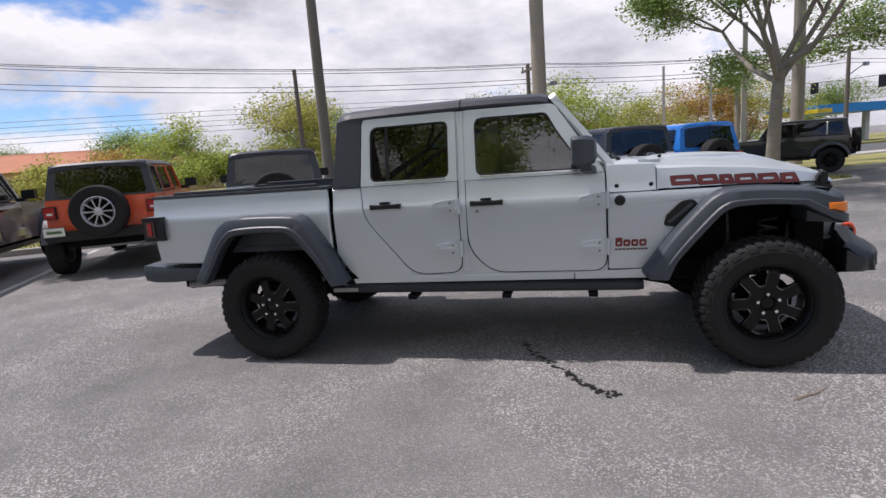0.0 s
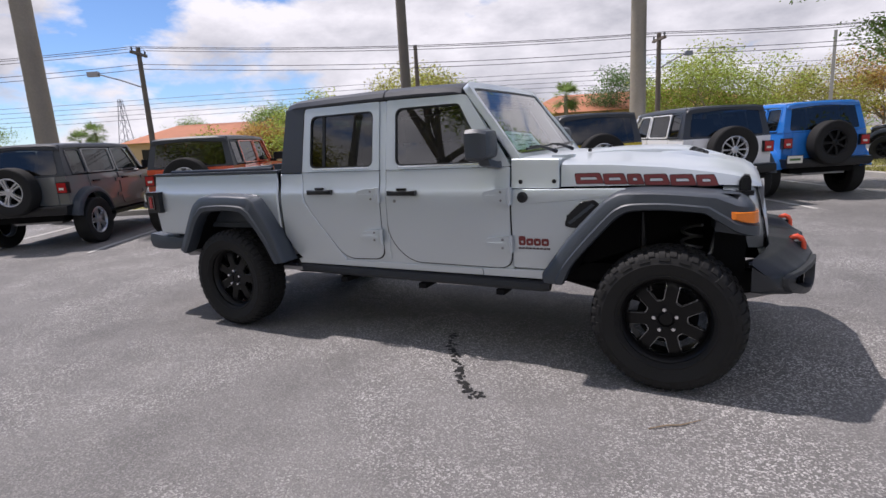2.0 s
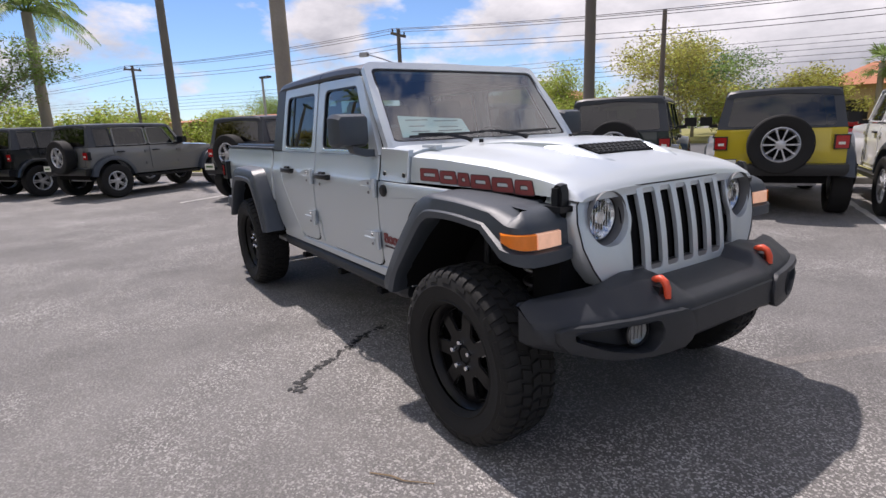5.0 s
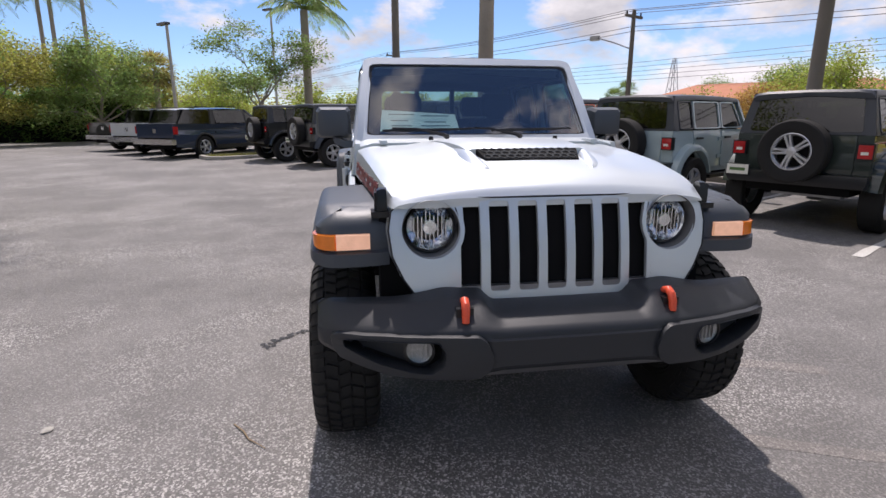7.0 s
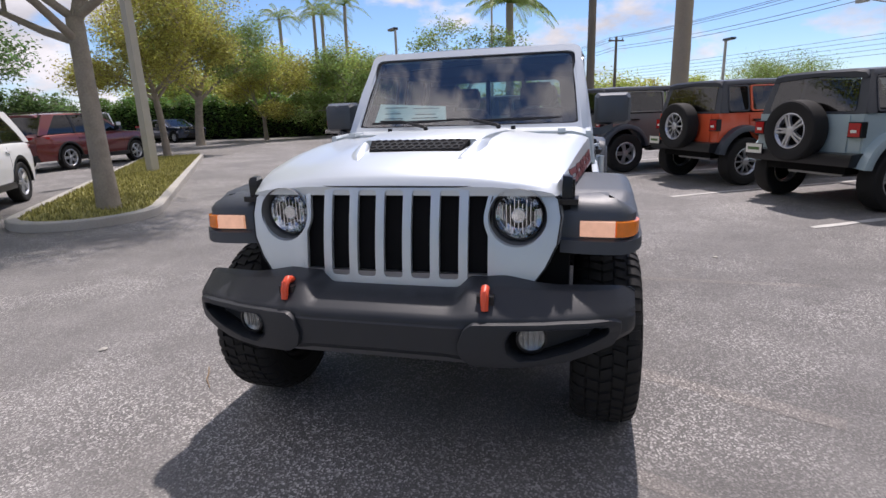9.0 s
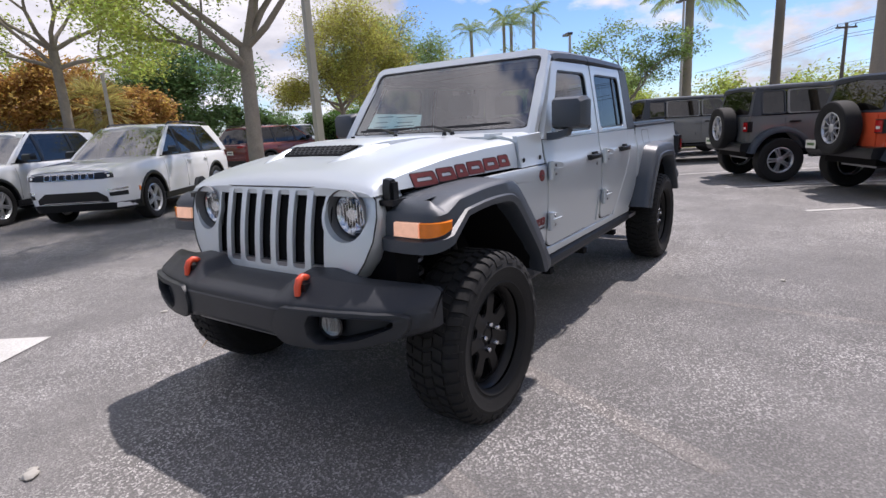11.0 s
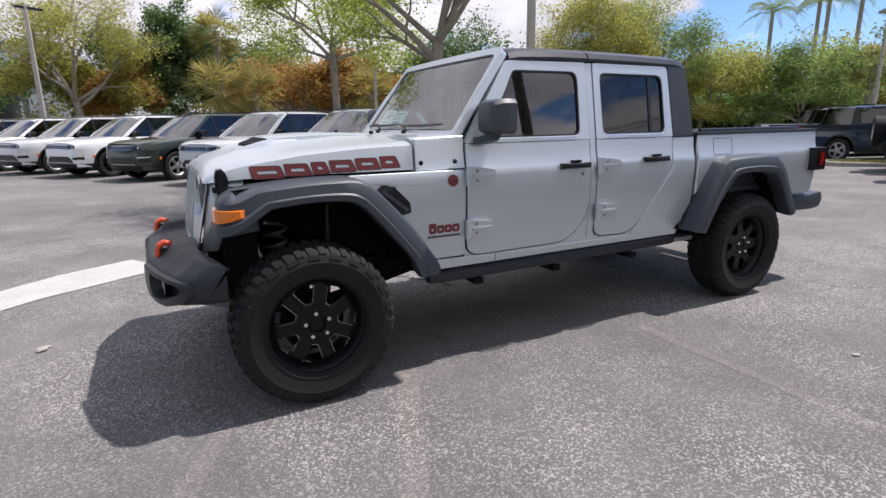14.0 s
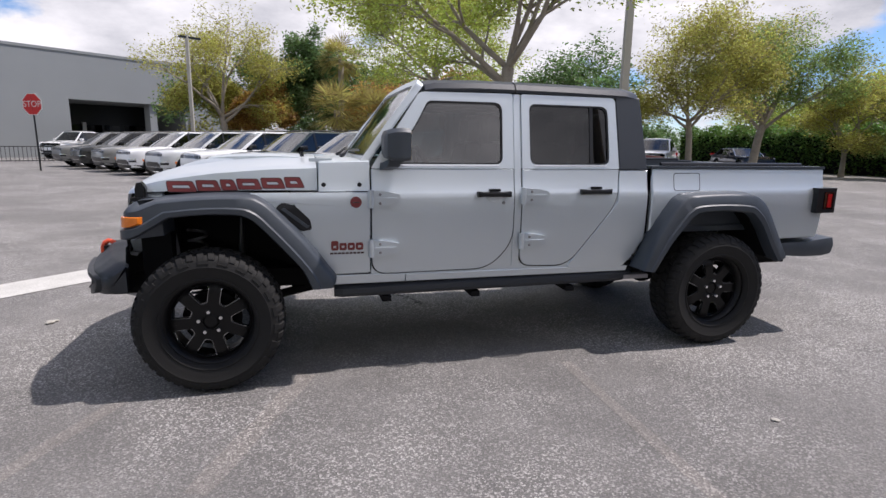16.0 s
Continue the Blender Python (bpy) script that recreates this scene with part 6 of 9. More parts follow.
    for x in (-0.05, 0.85):
        for y in (-0.35, 0.35):
            part("seat", finish(loft([[(x, y - w, z), (x + 0.12, y - w, z), (x + 0.12, y + w, z), (x, y + w, z)] for w, z in ((0.24, 1.2), (0.22, 1.42), (0.12, 1.46), (0.12, 1.6))]), 0.02), CLOTH, j)
    part("tailgate", finish(sheet(rounded([(-0.60, 0.70), (-0.60, 1.20), (0.60, 1.20), (0.60, 0.70)], 0.03), lambda u, v, d: (-0.525 + d, u, v), 0.05), 0.006), paint, j)
    part("rear_corner", box(-0.51, -0.46, -0.765, 0.765, 0.66, 1.205, 0.01), paint, j)
    # hard top: shell over pillars, rear glass
    part("hard_top", finish(loft([[(x, 0, zt), (x, 0.5, zt - 0.012), (x, 0.635, zt - 0.035), (x, 0.672, zt - 0.08), (x, 0.675, zt - 0.11), (x, 0, zt - 0.05)] + [(x, -0.675, zt - 0.11), (x, -0.672, zt - 0.08), (x, -0.635, zt - 0.035), (x, -0.5, zt - 0.012)] for x, zt in ((-0.43, 1.80), (-0.40, 1.835), (0.1, 1.855), (1.2, 1.855), (1.70, 1.835), (1.76, 1.80))]), 0.0), top, j)
    ro = [(-0.765, 1.21), (-0.67, 1.80), (0.67, 1.80), (0.765, 1.21)]
    ri = rounded([(-0.64, 1.245), (-0.575, 1.735), (0.575, 1.735), (0.64, 1.245)], 0.05, 3)
    back = lambda u, v, d: (-0.50 + 0.11 * (v - 1.21) / 0.6 + d, u, v)
    part("top_back", finish(ring_plate((0, 1.5), ro, ri, back, 0.04, n=32), 0.004), top, j)
    p_ = part("rear_glass", sheet(ri, lambda u, v, d: back(u, v, -0.008), 0.0), GREYGLASS, j)
    p_.visible_shadow = False
    for sd in (1, -1):
        part("top_quarter", flip(sheet([(-0.48, 1.21), (-0.38, 1.76), (-0.28, 1.76), (-0.32, 1.21)], lambda u, v, d: (u, 0.772 - 0.115 * (v - 1.2) / 0.6 - d, v), 0.04), sd), top, j)
    # nose
    part("hood", finish(loft([[(x, 0, z + 0.02), (x, w * 0.6, z + 0.012), (x, w * 0.92, z - 0.02), (x, w, z - 0.08), (x, w, 0.70), (x, -w, 0.70), (x, -w, z - 0.08), (x, -w * 0.92, z - 0.02), (x, -w * 0.6, z + 0.012)] for x, w, z in ((1.98, 0.74, 1.215), (2.4, 0.70, 1.205), (3.0, 0.65, 1.17), (3.36, 0.62, 1.13), (3.44, 0.61, 1.08))]), 0.008), paint, j)
    for k in range(7):
        part("grille_slot", box(3.43, 3.455, -0.30 + 0.1 * k - 0.03, -0.30 + 0.1 * k + 0.03, 0.80, 1.06, 0.01), SMOOTH_BLACK, j)
    part("front_bumper", box(3.46, 3.68, -0.80, 0.80, 0.56, 0.74, 0.03), PLASTIC, j)
    wo = [(-0.72, 1.215), (-0.655, 1.785), (0.655, 1.785), (0.72, 1.215)]
    wi = rounded([(-0.65, 1.26), (-0.60, 1.735), (0.60, 1.735), (0.65, 1.26)], 0.04, 3)
    fs = lambda u, v, d: (2.07 - 0.33 * (v - 1.2) / 0.58 - d, u, v)
    part("windscreen_frame", finish(ring_plate((0, 1.5), wo, wi, fs, 0.04, n=32), 0.004), paint, j)
    p_ = part("windscreen", sheet(wi, lambda u, v, d: fs(u, v, 0.012), 0.0), GLASS_CLEAR, j)
    p_.visible_shadow = False
    # back end: bumper, spare, number plate as bars
    part("rear_bumper", finish(loft([[(-0.66, y * 0.96, 0.58), (-0.68, y, 0.64), (-0.66, y, 0.73), (-0.48, y, 0.74), (-0.46, y, 0.56)] for y in (-0.80, -0.5, 0.5, 0.80)]), 0.015), SMOOTH_BLACK, j)
    part("spare_mount", box(-0.66, -0.50, -0.10, 0.10, 0.90, 1.10, 0.01), DARK, j)
    car_wheel(j, pose(-0.69, 0, 1.0, 0, 0, 90), spare, 0.40, 0.25, 0.225)
    pl = part("number_plate", box(-0.695, -0.685, 0.50, 0.80, 0.66, 0.81, 0.004), SMOOTH_BLACK, j)
    part("plate_face", box(-0.699, -0.694, 0.51, 0.79, 0.67, 0.80), PLATE, pl, "cream number plate")
    part("plate_bar", box(-0.702, -0.698, 0.55, 0.75, 0.715, 0.755), mat("plate_green", (0.08, 0.16, 0.05)), pl)
    part("exhaust_box", box(-0.40, -0.15, -0.5, 0.3, 0.42, 0.55, 0.03), STEEL, j)
    for o in j.children:          # a low hard top
        if o.type == "MESH" and o.matrix_basis == Matrix.Identity(4):
            for v in o.data.vertices:
                v.co.z -= 0.13 * max(0.0, v.co.z - 1.21)
    a = math.degrees(math.atan2(N.y, N.x)) + turn if heading is None else heading
    p = row_pt(s, n) if base is None else Vector((*base, 0))
    j.matrix_basis = pose(p.x, p.y, rise(p.x, p.y), 0, 0, a)
    return j


GREY = car_paint("graphite_grey_paint", (0.185, 0.186, 0.176), 0.2)
ORANGE = car_paint("orange_red_paint", (0.74, 0.105, 0.035), 0.1)
PALEBLUE = car_paint("pale_grey_blue_paint", (0.37, 0.47, 0.485), 0.1)
BLACKP = car_paint("black_paint", (0.010, 0.012, 0.011), 0.2)
GREENBLACK = car_paint("dark_green_paint", (0.018, 0.030, 0.024), 0.3)
YELLOW = car_paint("yellow_paint", (0.60, 0.47, 0.01), 0.1)
WHITE = car_paint("white_paint", (0.80, 0.81, 0.82), 0.0)
BLUE = car_paint("bright_blue_paint", (0.012, 0.19, 0.62), 0.1)
SILVER2 = car_paint("pale_silver_paint", (0.60, 0.62, 0.63), 0.2)
NAVY = car_paint("navy_paint", (0.006, 0.022, 0.060), 0.3)
MAROON = car_paint("maroon_paint", (0.14, 0.02, 0.02), 0.4)

jeep("graphite grey hardtop off-roader parked nose to the verge", GREY, -6.98, 5.2, style="five")
jeep("orange-red hardtop off-roader with a black top, parked in a bay", ORANGE, -4.43, 5.85, style="ten", spare="ten")
jeep("pale grey-blue off-roader with body-colour flares, parked in a bay", PALEBLUE, -1.83, 5.65, flares=PALEBLUE, style="five")
jeep("very dark green off-roader with bright alloys, parked in a bay", GREENBLACK, 0.64, 5.70, style="five", flares=GREENBLACK)
jeep("yellow off-roader with a black hard top, parked in a bay", YELLOW, 2.82, 5.6, style="ten", spare="ten")
jeep("white off-roader with a black hard top, parked in a bay", WHITE, 4.98, 5.38, style="ten", spare="ten")
jeep("bright blue off-roader with blue roof and black wheels", BLUE, 7.05, 5.85, flares=BLUE, style="black", spare="black", top=BLUE)
jeep("graphite grey off-roader standing apart beside a black one", GREY, -11.7, 4.5, style="five")
jeep("black off-roader parked beside a grass bed", BLACKP, -14.3, 4.2, style="five", flares=BLACKP)
jeep("black off-roader with a roof rack beyond the oak", BLACKP, 0, 0, style="black", spare="black", base=(9.3, 16.5), heading=158)


def sedan_shape(name, label, category, group, paint, m, L_f=0.90, L_r=1.05, WB=2.964, hw=0.95, hood_z=1.10, belt=1.13, roof=1.77, R=0.38, style="five", bed=False, low=False):
    """A modern car from skins over a dark core: sides with wheel openings, nose, greenhouse and tail. Rear axle at the origin, facing +x."""
    c = thing(name, label, category, group)
    xf, xr = WB + L_f, -L_r
    bz = belt - 0.02
    cab0, cab1 = (WB - 0.55, xr + 0.25)          # foot of the windscreen, foot of the rear screen
    top0, top1 = (WB - 1.35, xr + 0.55)
    if bed:
        cab1, top1 = 0.40, 0.56
    if low:
        top0, top1, cab1 = WB - 1.25, 0.15, -0.55
    flk = lambda v: hw * (1.0 if v < 0.9 else 1.0 - 0.06 * (v - 0.9) / 0.25) - (0.04 if v < 0.45 else 0.0)
    side = [(xr + 0.10, 0.42), (xr, 0.62), (xr + 0.02, bz)] + [(cab1, bz), (cab0, bz)] + [(WB + 0.25, hood_z - 0.03), (xf - 0.12, hood_z - 0.10), (xf - 0.04, 0.80), (xf - 0.10, 0.42)] + arc(WB, R + 0.01, R + 0.075, -8, 188, 12) + [(WB - 0.55, 0.36), (0.55, 0.36)] + arc(0, R + 0.01, R + 0.075, -8, 188, 12)
    for sd in (1, -1):
        part("body_side", flip(finish(sheet(side, lambda u, v, d: (u, flk(v) - 0.20 * max(0.0, (u - xf + 0.55) / 0.55) ** 2 - 0.10 * max(0.0, (xr + 0.4 - u) / 0.4) ** 2 - d, v), 0.05, (0.5, 0.62, 0.8, 0.95, 1.05)), 0.01, 50), sd), paint, c)
        part("lower_trim", flip(box(0.5, WB - 0.5, hw - 0.05, hw + 0.012, 0.30, 0.44, 0.02), sd), SMOOTH_BLACK, c)
        for cx in (0, WB):
            o, i = arc(cx, R + 0.01, R + 0.105, 0, 180, 14), arc(cx, R + 0.01, R + 0.055, 0, 180, 14)
            part("arch_trim", flip(loft([[(xo, hw - 0.06, zo), (xo, hw + 0.006, zo), (xi, hw + 0.014, zi), (xi, hw - 0.06, zi)] for (xo, zo), (xi, zi) in zip(o, i)]), sd), SMOOTH_BLACK, c)
            car_wheel(c, pose(cx, sd * (hw - 0.125), R, 0, 31 * cx, 0 if sd > 0 else 180), style, R, 0.24, R * 0.62)
        # side glass
        gy = lambda v: flk(bz) - 0.012 - 0.17 * (v - bz) / (roof - bz)
        panes = [(cab0 - 0.12, top0 - 0.10, WB - 1.42, WB - 1.40), (WB - 1.50, WB - 1.48, 0.62, 0.62)] + ([] if bed or low else [(0.55, 0.56, cab1 + 0.20, top1 + 0.12)])
        for p0, p1, q0, q1 in panes:
            zt = roof - 0.10
            gl = rounded([(p0, bz + 0.03), (p1, zt), (q1, zt), (q0, bz + 0.03)], 0.03, 2)
            p_ = part("side_window", flip(sheet(gl, lambda u, v, d: (u, gy(v) + 0.004, v), 0.0, (1.3, 1.5)), sd), GLASS_DARK, c)
            p_.visible_shadow = False
        part("mirror", flip(box(cab0 - 0.42, cab0 - 0.24, hw - 0.02, hw + 0.17, bz + 0.02, bz + 0.18, 0.04), sd), paint, c)
        part("mirror_back", flip(box(cab0 - 0.44, cab0 - 0.40, hw, hw + 0.15, bz + 0.04, bz + 0.16, 0.01), sd), SMOOTH_BLACK, c)
        for hx in (WB - 1.72, 0.40 if not bed else 0.95):
            part("door_handle", flip(box(hx, hx + 0.20, flk(0.98) + 0.0, flk(0.98) + 0.022, 0.98, 1.005, 0.006), sd), paint, c)
        for sx in (cab0 - 0.10, WB - 1.45, 0.50):
            part("door_seam", flip(box(sx - 0.004, sx + 0.004, flk(0.9) - 0.03, flk(0.9) + 0.002, 0.46, 0.92), sd), SMOOTH_BLACK, c)
        hl = part("headlamp", flip(finish(loft([[(x, y, z0), (x + 0.02, y, z0 + 0.01), (x + 0.01, y, z1), (x - 0.05, y, z1)] for x, y, z0, z1 in ((xf - 0.03, 0.45, 0.835, 0.91), (xf - 0.10, 0.68, 0.84, 0.935), (xf - 0.28, hw - 0.085, 0.86, 0.955))]), 0.004), sd), SMOOTH_BLACK, c)
        part("lamp_strip", flip(finish(loft([[(x, y, z0), (x + 0.012, y, z0), (x + 0.012, y, z0 + 0.02), (x, y, z0 + 0.02)] for x, y, z0 in ((xf - 0.012, 0.47, 0.90), (xf - 0.075, 0.68, 0.915), (xf - 0.24, hw - 0.075, 0.93))]), 0.003), sd), CHROME, hl)
        part("fog_slot", flip(finish(loft([[(x, y, z0), (x + 0.02, y, z0), (x + 0.02, y, z1), (x, y, z1)] for x, y, z0, z1 in ((xf - 0.03, 0.52, 0.52, 0.60), (xf - 0.12, 0.74, 0.53, 0.64))]), 0.004), sd), SMOOTH_BLACK, c)
        part("fog_bar", flip(finish(loft([[(x, y, z0), (x + 0.02, y, z0), (x + 0.02, y, z0 + 0.018), (x, y, z0 + 0.018)] for x, y, z0 in ((xf - 0.02, 0.46, 0.645), (xf - 0.10, 0.76, 0.66))]), 0.003), sd), CHROME, c)
        part("tail_lamp", flip(box(xr - 0.015, xr + 0.14, hw - 0.36 if not bed else hw - 0.20, hw - 0.035, 0.95 if not bed else 0.85, 1.06 if not bed else 1.10, 0.02), sd), REDLENS, c)
    core = [(xr + 0.12, 0.34), (xr + 0.06, bz), (xf - 0.30, bz - 0.06), (xf - 0.18, 0.34)]
    part("core", prism(core, -(hw - 0.30), hw - 0.30), DARK, c)
    # nose and hood
    ring = lambda x, w, z0, z1: [(x, 0, z1 + 0.02), (x, w * 0.55, z1 + 0.012), (x, w * 0.88, z1 - 0.015), (x, w, z1 - 0.06), (x, w, z0), (x, -w, z0), (x, -w, z1 - 0.06), (x, -w * 0.88, z1 - 0.015), (x, -w * 0.55, z1 + 0.012)]
    part("hood", finish(loft([ring(x, w, hood_z - 0.12, z) for x, w, z in ((cab0 - 0.05, hw - 0.06, bz + 0.02), (WB - 0.1, hw - 0.07, hood_z + 0.0), (xf - 0.35, hw - 0.15, hood_z - 0.04), (xf - 0.10, hw - 0.26, hood_z - 0.085), (xf - 0.05, hw - 0.30, hood_z - 0.12))]), 0.004), paint, c)
    part("front_bumper", finish(loft([[(x - 0.02, y, 0.80), (x, y, 0.74), (x + 0.02, y, 0.62), (x + 0.01, y, 0.46), (x - 0.05, y, 0.30), (x - 0.25, y, 0.30), (x - 0.25, y, 0.80)] for y, x in ((-hw + 0.05, xf - 0.30), (-hw + 0.16, xf - 0.14), (-0.45, xf - 0.01), (0, xf + 0.01), (0.45, xf - 0.01), (hw - 0.16, xf - 0.14), (hw - 0.05, xf - 0.30))]), 0.01), paint, c)
    part("lower_grille", box(xf - 0.05, xf + 0.035, -0.50, 0.50, 0.42, 0.58, 0.015), SMOOTH_BLACK, c)
    part("chin", box(xf - 0.08, xf + 0.028, -0.62, 0.62, 0.30, 0.40, 0.02), SMOOTH_BLACK, c)
    gp = part("grille", box(xf - 0.06, xf + 0.004, -0.52, 0.52, 0.80, 0.95, 0.012), SMOOTH_BLACK, c)
    for k in range(7):
        y = -0.36 + 0.12 * k
        bm = ring_plate((y, 0.875), rounded([(y - 0.052, 0.822), (y - 0.052, 0.928), (y + 0.052, 0.928), (y + 0.052, 0.822)], 0.015), rounded([(y - 0.042, 0.832), (y - 0.042, 0.918), (y + 0.042, 0.918), (y + 0.042, 0.832)], 0.012), lambda u, v, d: (xf + 0.016 - d, u, v), 0.014, n=16)
        part("grille_ring", bm, CHROME, gp)
    # greenhouse: roof skin on pillars, windscreen and rear screen
    rw = flk(bz) - 0.20
    roof_rings = [(top0 + 0.02, roof - 0.06), (top0 - 0.25, roof - 0.012), ((top0 + top1) / 2, roof), (top1 + 0.25, roof - 0.02), (top1, roof - 0.07)]
    part("roof", finish(loft([[(x, 0, z + 0.01), (x, rw * 0.7, z), (x, rw, z - 0.035), (x, rw + 0.03, z - 0.075), (x, 0, z - 0.06), (x, -rw - 0.03, z - 0.075), (x, -rw, z - 0.035), (x, -rw * 0.7, z)] for x, z in roof_rings]), 0.0), paint, c)
    for sd in (1, -1):
        for (xa, xb) in ((cab0, top0), (WB - 1.46, WB - 1.44)) + (((cab1 + 0.08, top1 + 0.05),) if bed else ((0.585, 0.59), (cab1, top1))):
            w2 = 0.05 if xa == cab0 else 0.045 + 0.055 * (bed and xa < 1.0)
            part("pillar", flip(finish(loft([[(xa - w2, flk(bz) - 0.02, bz - 0.03), (xa + w2, flk(bz) - 0.02, bz - 0.03), (xa + w2, flk(bz) - 0.09, bz - 0.03), (xa - w2, flk(bz) - 0.09, bz - 0.03)], [(xb - w2, rw + 0.035, roof - 0.06), (xb + w2, rw + 0.035, roof - 0.06), (xb + w2, rw - 0.03, roof - 0.06), (xb - w2, rw - 0.03, roof - 0.06)]]), 0.004), sd), paint if xa in (cab0, cab1) else SMOOTH_BLACK, c)
        if not low:
            part("roof_rail", flip(tube([(top0 - 0.3, rw - 0.05, roof + 0.02), ((top0 + top1) / 2, rw - 0.04, roof + 0.045), (top1 + 0.3, rw - 0.05, roof + 0.02)], 0.014, 6), sd), SMOOTH_BLACK, c)
    wsw = flk(bz) - 0.09
    p_ = part("windscreen", loft([[(cab0 + 0.02, -wsw, bz + 0.01), (cab0 + 0.10, -wsw * 0.5, bz + 0.02), (cab0 + 0.12, 0, bz + 0.02), (cab0 + 0.10, wsw * 0.5, bz + 0.02), (cab0 + 0.02, wsw, bz + 0.01)], [(top0 + 0.02, -rw + 0.03, roof - 0.06), (top0 + 0.05, -rw * 0.5, roof - 0.055), (top0 + 0.06, 0, roof - 0.05), (top0 + 0.05, rw * 0.5, roof - 0.055), (top0 + 0.02, rw - 0.03, roof - 0.06)]], closed=False), GLASS_MID, c)
    p_.visible_shadow = False
    p_ = part("rear_screen", loft([[(cab1, -wsw, bz), (cab1 - 0.04, 0, bz), (cab1, wsw, bz)], [(top1, -rw + 0.03, roof - 0.075), (top1 - 0.03, 0, roof - 0.07), (top1, rw - 0.03, roof - 0.075)]], closed=False), GLASS_DARK, c)
    p_.visible_shadow = False
    part("cabin_floor", box(cab1 + 0.1, cab0 - 0.1, -wsw + 0.03, wsw - 0.03, 0.5, bz - 0.04), DARK, c)
    part("dash", box(cab0 - 0.45, cab0 - 0.05, -wsw + 0.05, wsw - 0.05, bz - 0.10, bz + 0.01, 0.03), SMOOTH_BLACK, c)
    for x in ((WB - 1.75, 0.35) if not bed else (WB - 1.75,)):
        for y in (-0.38, 0.38):
            part("seat", finish(loft([[(x, y - w, z), (x + 0.12, y - w, z), (x + 0.12, y + w, z), (x, y + w, z)] for w, z in ((0.24, bz - 0.1), (0.22, bz + 0.22), (0.12, bz + 0.26), (0.12, bz + 0.38))]), 0.02), CLOTH, c)
    if bed:
        part("bed_floor", box(xr + 0.06, cab1 - 0.06, -hw + 0.08, hw - 0.08, 0.80, 0.84), PLASTIC, c)
        part("tailgate", box(xr - 0.02, xr + 0.05, -hw + 0.10, hw - 0.10, 0.72, bz + 0.01, 0.015), paint, c)
        part("gate_mark", box(xr - 0.028, xr - 0.018, -0.08, 0.08, 0.88, 1.02, 0.01), CHROME, c)
        part("rear_bumper", box(xr - 0.16, xr + 0.02, -hw + 0.04, hw - 0.04, 0.50, 0.68, 0.03), CHROME, c)
    else:
        part("tail_skin", finish(loft([[(xr - 0.03, y, 0.40), (xr - 0.05, y, 0.62), (xr - 0.01, y, 0.72), (xr, y, 0.95), (xr + 0.06, y, bz + 0.01), (xr + 0.3, y, bz), (xr + 0.3, y, 0.40)] for y in (-hw + 0.10, -0.4, 0.4, hw - 0.10)]), 0.008), paint, c)
        part("tail_bumper", box(xr - 0.06, xr + 0.10, -hw + 0.10, hw - 0.10, 0.36, 0.58, 0.03), SMOOTH_BLACK, c)
        pl = part("number_plate", box(xr - 0.045, xr - 0.02, -0.16, 0.16, 0.78, 0.92, 0.004), PLATE, c)
        part("plate_bar", box(xr - 0.049, xr - 0.044, -0.11, 0.11, 0.83, 0.87), SMOOTH_BLACK, pl)
        if low:
            part("boot_lid", box(xr + 0.05, cab1 + 0.05, -hw + 0.14, hw - 0.14, bz - 0.1, bz + 0.01, 0.03), paint, c)
    c.matrix_basis = m
    return c


